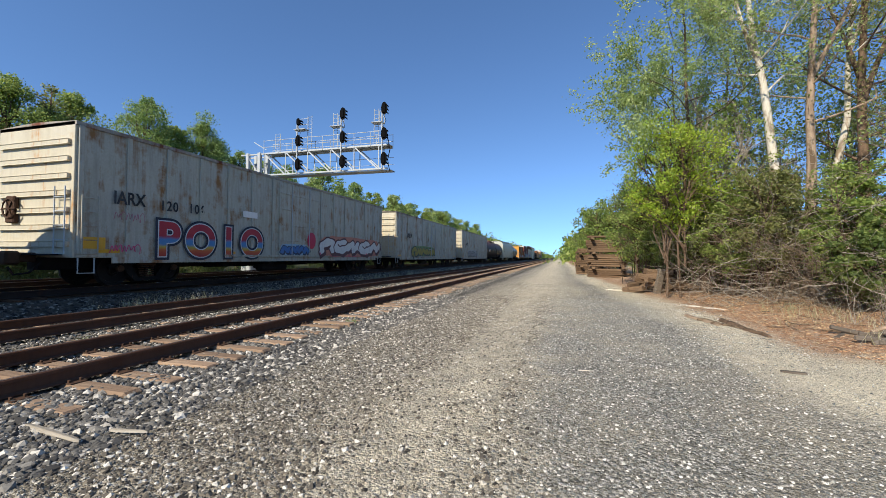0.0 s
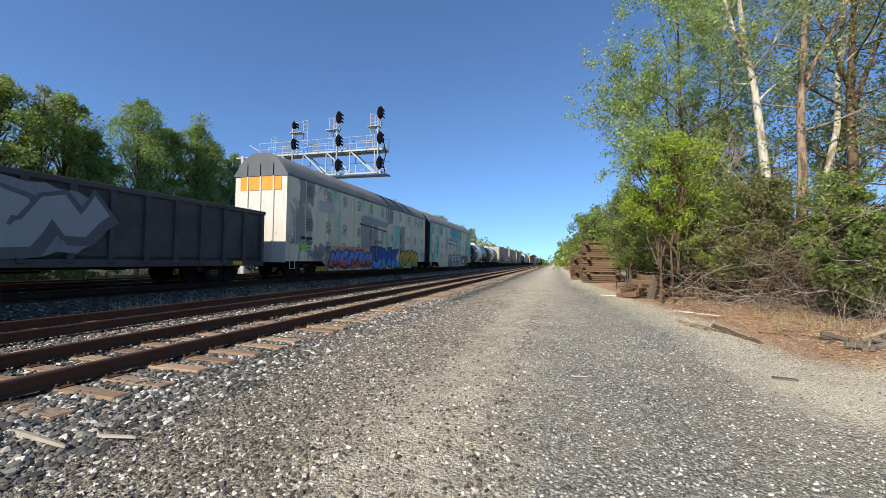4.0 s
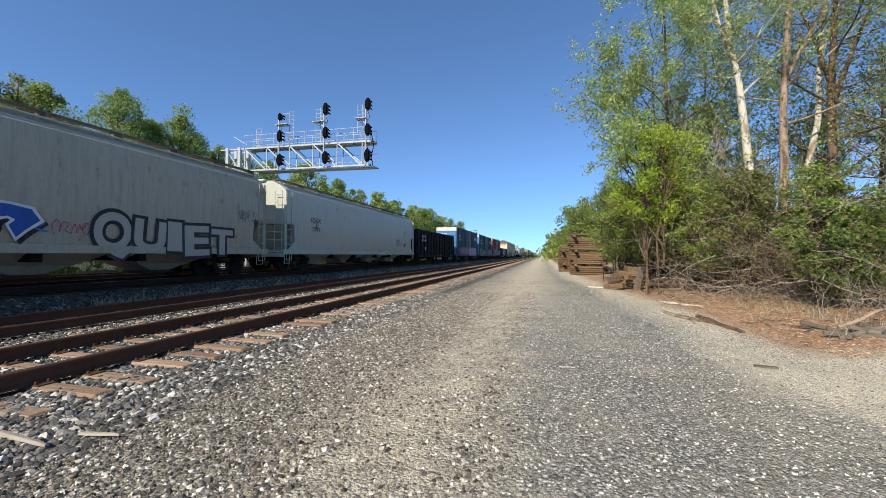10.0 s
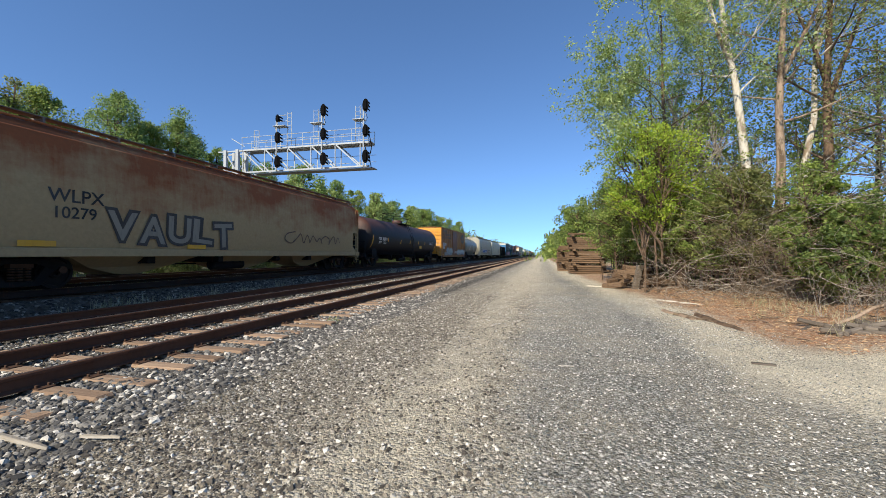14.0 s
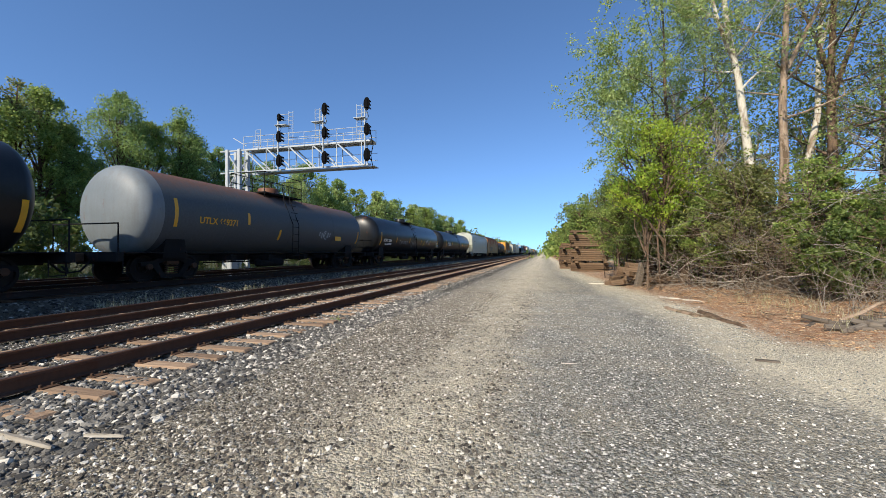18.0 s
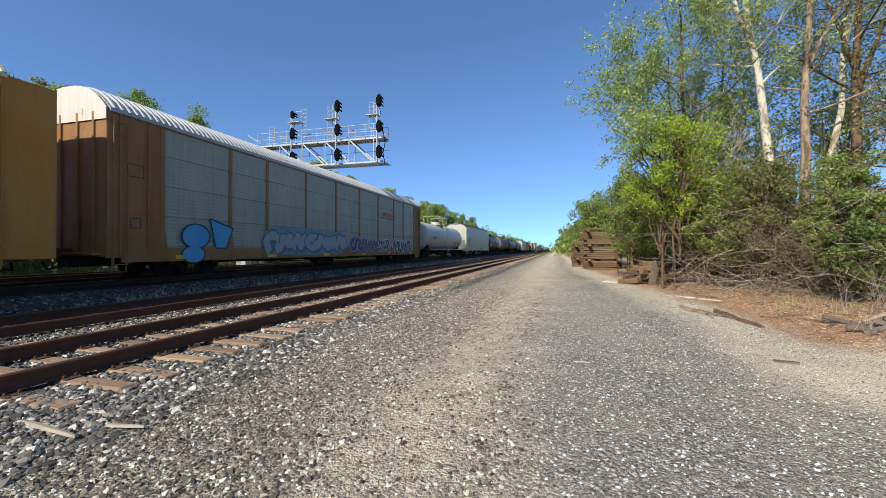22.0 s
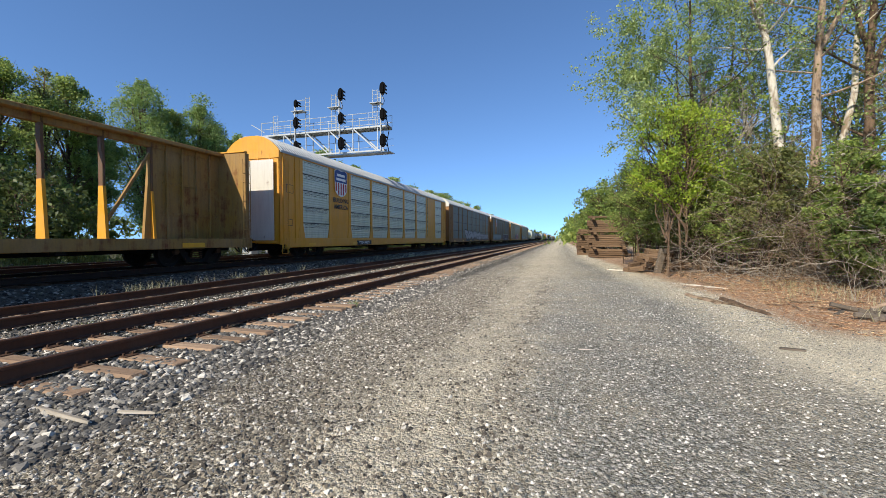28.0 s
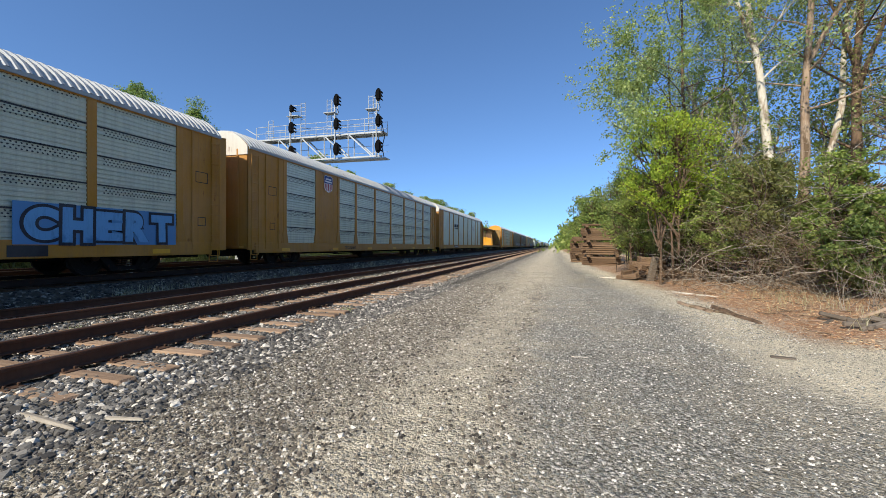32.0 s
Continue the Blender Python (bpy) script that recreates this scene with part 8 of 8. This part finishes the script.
part("graffiti", Mb().box(XB, XB + 0.003, -6.4, -1.7, 0.84, 1.3), spray("8f8f88"), c, "pale sprayed haze")

c = place(tank_car("tank_car", "long black tank car with a rusty brown top and yellow marks", 21.0, M_TKBROWN, None, 3.95, 1.55, M_TKBROWN, M_BLACK, None, stripes=((-9.25, 1.5, 0.95), (-6.15, 2.0, 0.35), (-3.07, 1.95, 0.35), (-0.47, 2.0, 0.3), (2.25, 2.0, 0.3), (4.54, 2.0, 0.3), (9.0, 1.5, 0.8))), -271.9, -250.9)
on_barrel(c, "TILX 302814", -7.35, 2.2, 0.34, M_WHITE, 1.55, 2.4)
bars(c, -8.2, 2.0, 0.6, 0.2, 2, M_WHITE, 1.55)
bars(c, -7.3, 2.0, 0.9, 0.2, 2, M_WHITE, 1.55, seed=3)
part("placard", Mb().box(1.545, 1.55, 2.5, 3.3, 1.58, 1.85), M_YEL, c, "yellow placard")
graffiti(c, 6.3, 7.6, 1.95, 2.4, 3, "c8c8c8", "a0a0a0", 69, 1.55, thick=0.08)

c = place(hopper("covered_hopper", "tan covered hopper car streaked heavily with rust", 20.3, M_HOPRUST, 4.3, 3), -293.5, -273.2)
lettering(c, "WLPX", -7.3, 2.5, 0.5, M_INK, 1.6, 0.004, 1.0)
lettering(c, "10279", -7.35, 2.05, 0.44, M_INK, 1.6, 0.004, 1.0)
word(c, "VAULT", -4.1, 1.75, 1.25, "8f8878", "3c352e", 1.6, 1.1, 0.02, "6a5a48")
graffiti(c, 1.7, 7.3, 1.4, 2.2, 5, "5a4030", "8a6a50", 71, 1.6, thick=0.06)
for y in (-8.6, -3.8):
    part("reflector", Mb().box(1.615, 1.62, y, y + 0.8, 1.15, 1.3), M_YEL, c)

c = place(hopper("covered_hopper", "clean white-grey covered hopper car", 19.6, M_HOPW, 4.3, 4), -314.15, -294.6)
for y in (2.8, 5.4, 8.1):
    part("reflector", Mb().box(1.6, 1.606, y, y + 0.13, 1.75, 2.35), M_YEL, c)
part("placard", Mb().box(1.6, 1.604, 6.3, 6.75, 1.78, 2.02), M_INK, c)
lettering(c, "EQUX", -6.6, 3.0, 0.36, M_INK, 1.6, 0.006, 1.1)

c = place(tank_car("tank_car", "glossy black tank car with white numbers", 20.2, M_TKB, None, 3.9, 1.52, M_TKB, M_BLACK, None, stripes=((-7.4, 1.7, 1.0), (-4.0, 1.9, 0.5), (0.5, 1.9, 0.4), (5.0, 1.9, 0.4), (8.6, 1.6, 0.8))), -335.6, -315.4)
on_barrel(c, "SCMX 6190", -5.8, 2.25, 0.36, M_WHITE, 1.52, 2.38)
bars(c, -6.2, 2.1, 1.6, 0.25, 2, M_WHITE, 1.5)
part("placard", Mb().box(1.515, 1.52, 2.7, 3.5, 1.98, 2.25), M_YEL, c, "yellow placard")

c = place(tank_car("tank_car", "glossy black tank car with white graffiti tags", 19.7, M_TKB, None, 3.95, 1.55, M_TKB, M_BLACK, None, stripes=((-8.3, 1.6, 1.0), (-4.86, 1.9, 0.4), (-1.4, 1.9, 0.5), (2.3, 1.8, 0.5), (5.6, 1.8, 0.5), (8.9, 1.5, 0.9))), -356.4, -336.7)
on_barrel(c, "SCMX 5004", -6.9, 1.98, 0.34, M_WHITE, 1.55, 2.4)
bars(c, -7.7, 1.78, 1.6, 0.2, 2, M_WHITE, 1.53)
graffiti(c, -4.2, -2.1, 1.65, 2.15, 6, "a9b4b8", "7a868a", 72, 1.53, thick=0.07)
graffiti(c, -1.3, 0.6, 1.4, 2.2, 4, "9aa4a8", "6c767a", 73, 1.53, thick=0.06)
graffiti(c, 2.4, 3.6, 1.6, 2.3, 3, "a89020", "6a5a18", 74, 1.53, thick=0.09)
graffiti(c, 3.8, 5.2, 1.8, 2.4, 4, "d0d4d6", "9a9ea0", 75, 1.53, thick=0.08)
bars(c, 8.0, 2.1, 0.9, 0.5, 6, M_WHITE, 1.53)

c = place(tank_car("tank_car", "dark grey rust-topped tank car with a pale end and yellow numbers", 17.4, M_TKDG, None, 3.95, 1.53, M_TKDG, M_BLACK, painted("pale_tank_end", rgb("6d7476"), 0.35, 0.08), stripes=((-6.75, 1.9, 1.0), (-3.2, 2.2, 0.5), (-1.0, 1.6, 0.5), (7.3, 1.6, 0.8))), -375.0, -357.6)
on_barrel(c, "UTLX 669371", -4.8, 2.2, 0.34, M_YEL, 1.53, 2.42)
graffiti(c, 2.4, 3.6, 1.7, 2.3, 3, "c8ccce", "8a8e90", 76, 1.52, thick=0.07)
part("placard", Mb().box(1.515, 1.52, 4.2, 4.9, 1.72, 1.98), M_YEL, c, "yellow placard")

c = place(tank_car("tank_car", "black tank car with white numbers and a hazard placard", 15.9, M_TKB, None, 3.95, 1.53, M_TKB, M_BLACK, None, stripes=((-6.85, 1.6, 1.0), (-2.6, 1.9, 0.4), (3.0, 1.8, 0.5), (6.8, 1.5, 0.8))), -392.0, -376.1)
on_barrel(c, "69846", -4.5, 2.1, 0.34, M_WHITE, 1.53, 2.42)
part("emblem", Mb().box(1.525, 1.53, -6.0, -5.15, 2.0, 2.22), M_WHITE, c, "white lettering block")
bars(c, -6.0, 1.88, 2.0, 0.1, 1, M_WHITE, 1.5)
part("placard", Mb().box(1.51, 1.515, -0.5, 0.2, 1.82, 2.08), M_YEL, c, "yellow placard")
bars(c, 5.0, 2.35, 1.2, 0.6, 6, M_WHITE, 1.53)

c = place(hopper("covered_hopper", "pale grey covered hopper car with black lettering", 20.5, M_HOPG, 4.45, 4), -413.55, -393.05)
lettering(c, "NAHX", -7.65, 2.62, 0.46, M_INK, 1.6, 0.006, 1.0)
lettering(c, "620273", -7.65, 2.23, 0.42, M_INK, 1.6, 0.006, 1.0)
bars(c, -8.1, 1.9, 0.9, 0.3, 3, M_INK, 1.6)
for y in (-8.4, 4.8, 8.6):
    part("reflector", Mb().box(1.6, 1.606, y, y + 0.14, 1.5, 2.5), M_YEL, c)
bars(c, 0.8, 1.25, 1.4, 0.16, 1, M_INK, 1.62)

c = place(tank_car("tank_car", "white tank car with grime and a yellow placard", 17.4, M_TKW, None, 3.9, 1.52, M_TKW, painted("cream_rail", rgb("cfc9a0"), 0.2, 0.0), None, stripes=((-7.0, 1.5, 0.9), (-2.0, 1.9, 0.5), (4.57, 2.0, 0.5), (7.3, 1.5, 0.9))), -432.2, -414.8)
on_barrel(c, "292331", -5.0, 2.2, 0.4, M_INK, 1.52, 2.38)
part("placard", Mb().box(1.515, 1.52, 3.5, 4.5, 1.72, 1.95), M_YEL, c, "yellow placard")
bars(c, 4.65, 1.95, 0.7, 0.3, 3, spray("8a8a88"), 1.51)
part("placard", Mb().box(1.51, 1.515, 5.5, 5.95, 1.72, 1.96), M_INK, c)
bars(c, 6.6, 2.6, 1.1, 0.6, 6, spray("8d9092"), 1.52)

XA = AR_H + 0.03
c = place(autorack("autorack", "covered automobile carrier with weathered grey panels, yellow posts and graffiti", M_ARB, M_PAN1, M_ROOF1), -461.2, -433.4)
graffiti(c, 4.6, 6.5, 0.62, 1.95, 3, "24304c", "d8dad8", 81, XA)
graffiti(c, 7.3, 11.2, 0.58, 1.95, 5, "22304a", "d8dad8", 82, XA)
graffiti(c, -7.2, -0.2, 0.7, 2.0, 7, "8f9aa0", "4f6a70", 83, XA, "6f8f96")
for q, (m_, r_) in enumerate(((spray("16303c"), 1.0), (spray("3f97c4"), 0.88))):
    dx = XA + 0.004 + 0.006 * q
    for y, z, ry, rz in ((-10.75, 1.42, 0.62, 0.46), (-10.85, 0.78, 0.5, 0.32)):
        part("graffiti", Mb().plate([(y + ry * r_ * math.cos(t), z + rz * r_ * math.sin(t)) for t in np.linspace(0, 6.283, 24, endpoint=False)], dx, dx + 0.003), m_, c, "blue sprayed figure")
    part("graffiti", Mb().plate([(-9.7 + 1.6 * v * r_, 1.5 + 1.5 * w * r_) for v, w in ((-0.3, 0.42), (0.42, 0.2), (0.2, -0.36), (-0.12, -0.36))], dx, dx + 0.003), m_, c, "blue sprayed fan")
part("graffiti", Mb().bar((XA + 0.004, -10.2, 1.25), (XA + 0.004, -9.75, 1.2), 0.05, 0.004), spray("16303c"), c)
graffiti(c, 0.4, 4.3, 0.7, 1.9, 5, "3a4660", "9aa4aa", 80, XA)
part("graffiti", Mb().plate([(6.86 + 0.3 * math.cos(a), 0.92 + 0.3 * math.sin(a)) for a in np.linspace(0, 6.283, 18, endpoint=False)], XA + 0.014, XA + 0.017), spray("b02a38"), c, "red sprayed ball")
part("emblem", Mb().plate([(5.2, 3.5), (7.5, 3.42), (7.7, 3.68), (5.4, 3.76)], XA + 0.002, XA + 0.006), spray("a84a34"), c, "red slanted emblem")
part("emblem", Mb().plate([(5.0, 3.34), (7.6, 3.26), (7.6, 3.31), (5.0, 3.39)], XA + 0.002, XA + 0.006), M_INK, c)

c = place(autorack("autorack", "covered automobile carrier with pale grey panels, yellow posts and red graffiti", M_ARY, M_PAN1, M_ROOF2, nose=0.95), -490.9, -462.8)
part("graffiti", Mb().plate([(-1.0, 0.75), (5.4, 0.68), (6.0, 1.3), (5.2, 2.1), (3.0, 2.35), (0.4, 2.3), (-1.2, 1.9)], XA, XA + 0.003), spray("3c2a3c"), c, "dark purple sprayed cloud")
word(c, "AVEK", 2.3, 1.5, 1.6, "b8404e", "e4dedf", XA + 0.006, 1.15, 0.07, "8e2c3c")
graffiti(c, -2.3, -1.0, 0.9, 2.0, 3, "6a7ab8", "2a3060", 86, XA, "34386a", thick=0.08)
for ch, y in (("U", -8.4), ("H", -5.7), ("K", -3.3)):
    lettering(c, ch, y, 1.38, 1.75, spray("1c1c20"), XA + 0.004, 0.055, 1.0, "graffiti", 1.5)
    lettering(c, ch, y, 1.38, 1.75, spray("8f9682"), XA + 0.008, 0.02, 1.0, "graffiti", 1.45)
for y in (-6.4, -4.98):
    part("emblem", Mb().box(XA + 0.0, XA + 0.006, y, y + 0.07, 3.05, 3.85), M_INK, c)
part("emblem", Mb().box(XA + 0.0, XA + 0.006, -6.1, -5.2, 3.3, 3.6), spray("3a4048"), c, "dark lettering block between brackets")
lettering(c, "TTGX 253984", -6.0, 0.76, 0.26, M_WHITE, XA + 0.006, 0.006, 1.2)

c = place(autorack("autorack", "covered automobile carrier with dark grey panels, yellow posts and graffiti", M_ARB, M_PAN2, M_ROOF1, solid=(1,), nose=0.6), -520.5, -492.4)
shield(c, -7.6, 4.1, 1.3, 1.45, XA + 0.004)
graffiti(c, -11.4, -1.6, 0.7, 1.9, 10, "6f8790", "4a5a62", 88, XA, "54666c")
graffiti(c, 1.6, 9.8, 0.65, 2.1, 7, "3a2434", "9a9894", 89, XA + 0.02, "4a6a50", "5a3a4a", 0.2)
part("emblem", Mb().box(XA + 0.006, XA + 0.01, 5.8, 6.6, 0.62, 0.9), M_INK, c)

c = place(autorack("autorack", "covered automobile carrier with dark zinc panels and bold white graffiti", M_ARB, M_PAN4, M_ROOF1, seams=3, nose=0.35), -549.6, -521.9)
graffiti(c, 1.3, 4.5, 0.6, 2.2, 3, "9c9ca0", "1a1a1e", 90, XA)
graffiti(c, -5.5, 1.2, 0.6, 2.3, 4, "9a9a9e", "1a1a1e", 91, XA, "", "6b4a30")
graffiti(c, 4.6, 12.0, 0.65, 1.9, 8, "8c8c90", "2a2a2e", 92, XA)

c = place(autorack("autorack", "bright yellow automobile carrier with silver screens and a shield emblem", M_ARY2, M_PAN3, M_ROOF1, 10, 4, True, (1, 8), m_end=M_ARY2, post_w=0.26, cap_m=M_ARY2, edges=[-12.1, -9.45, -7.33, -4.41, -1.55, 1.5, 4.4, 7.3, 7.31 + 0.5, 9.87, 12.45]), -578.8, -551.0)
shield(c, -8.38, 4.2, 1.4, 1.6, XA + 0.004)
lettering(c, "BUILDING", -8.38, 3.18, 0.36, M_INK, XA + 0.006, 0.008, 1.05)
lettering(c, "AMERICA", -8.38, 2.8, 0.36, M_INK, XA + 0.006, 0.008, 1.05)
part("placard", Mb().box(XA + 0.006, XA + 0.01, -6.5, -4.5, 0.58, 0.86), M_INK, c)
lettering(c, "TTGX 699373", -5.5, 0.72, 0.22, M_WHITE, XA + 0.013, 0.004, 1.1)
part("end_panel", Mb().box(-0.1, 1.3, -13.87, -13.84, 0.9, 4.6), M_CAPWHITE, c, "white painted strip on the end door")

c = place(centerbeam("centerbeam_car", "empty tan-yellow bulkhead centerbeam flat car, weathered and rusty", 23.5, painted("centerbeam_tan", rgb("94702e"), 0.6, 0.4, 0.65, (0.12, 0.08, 0.05))), -603.8, -580.3)

c = place(autorack("autorack", "automobile carrier with bright silver screens, yellow posts and dark emblem", M_ARY, M_PAN3, M_ROOF1, post_w=0.22), -632.3, -604.8)
part("emblem", Mb().plate([(-6.75, 3.3), (-5.8, 3.3), (-5.95, 3.65), (-6.7, 3.65)], XA + 0.002, XA + 0.006), M_INK, c, "black emblem in slanted bars")
part("emblem", Mb().plate([(-5.7, 3.35), (-4.6, 3.3), (-4.6, 3.65), (-5.6, 3.68)], XA + 0.002, XA + 0.006), M_INK, c)
part("emblem", Mb().box(XA + 0.002, XA + 0.006, -6.75, -4.6, 3.1, 3.2), M_INK, c)
part("emblem", Mb().plate([(4.9, 3.3), (5.1, 3.3), (5.8, 3.8), (5.6, 3.8)], XA + 0.002, XA + 0.006), spray("4a3a8a"), c, "crossed emblem")
part("emblem", Mb().plate([(5.6, 3.3), (5.8, 3.3), (5.1, 3.8), (4.9, 3.8)], XA + 0.008, XA + 0.011), spray("a03a40"), c, "crossed emblem")
lettering(c, "TTGX 708200", -5.7, 0.78, 0.22, M_WHITE, XA + 0.013, 0.004, 1.1)
part("placard", Mb().box(XA + 0.006, XA + 0.01, -6.8, -4.6, 0.64, 0.92), M_INK, c)

c = place(autorack("autorack", "automobile carrier with perforated white screens and yellow posts", M_ARY, M_PAN3, M_ROOF1, 9, 4, True, (1,), post_w=0.24, edges=[-11.3, -8.63, -6.4, -4.2, -1.35, 1.5, 4.4, 7.35, 9.5, 12.1]), -660.9, -633.9)
shield(c, -7.55, 4.35, 0.9, 0.95, XA + 0.004)
lettering(c, "TTGX 850642", -5.0, 0.75, 0.22, M_INK, XA + 0.013, 0.004, 1.1)

c = place(autorack("autorack", "automobile carrier with perforated white screens and blue sprayed word", M_ARY, M_PAN3, M_ROOF1, 9, 4, True, (), post_w=0.24, edges=[-11.3, -8.4, -5.5, -2.6, 0.4, 3.4, 6.35, 9.23, 11.94]), -690.0, -662.4)
part("graffiti", Mb().box(XA + 0.012, XA + 0.015, 7.5, 11.75, 0.9, 1.95), spray("4f88b8"), c, "blue sprayed ground")
word(c, "CHERT", 9.65, 1.42, 1.05, "6aa2cc", "0c1626", XA + 0.02, 1.05, 0.07, "4f86b4", 0.3)
part("placard", Mb().box(XA + 0.01, XA + 0.014, 7.4, 8.2, 0.6, 0.88), M_INK, c)

# cars far ahead: repeats of the kinds above
AHEAD = [(16, 17.4, 71.6), (12, 20.5, 90.2), (14, 13.2, 111.7), (15, 16.0, 128.0), (8, 19.3, 145.5), (13, 20.4, 166.0), (5, 21.6, 188.0), (11, 17.4, 211.0), (17, 20.3, 230.0), (7, 21.0, 252.0), (25, 27.8, 275.0), (11, 17.4, 304.0), (7, 21.0, 323.0)]
for k, span, rear in AHEAD:
    TRAIN.append((copy_thing(TRAIN[k][0], pose(0, 0, 0)), rear + span / 2))


def run(t):
    """How far the train has gone at t seconds: steady, then slowing a little."""
    return 21.35 * t - (0.05625 * (t - 20) ** 2 if t > 20 else 0.0)


def motions():
    for car, y in TRAIN:
        walk(car, [(t, pose(TRAIN_X, y + run(t), TRAIN_Z)) for t in (0, 4, 8, 12, 16, 20, 23, 26, 29, 32)])


motions()
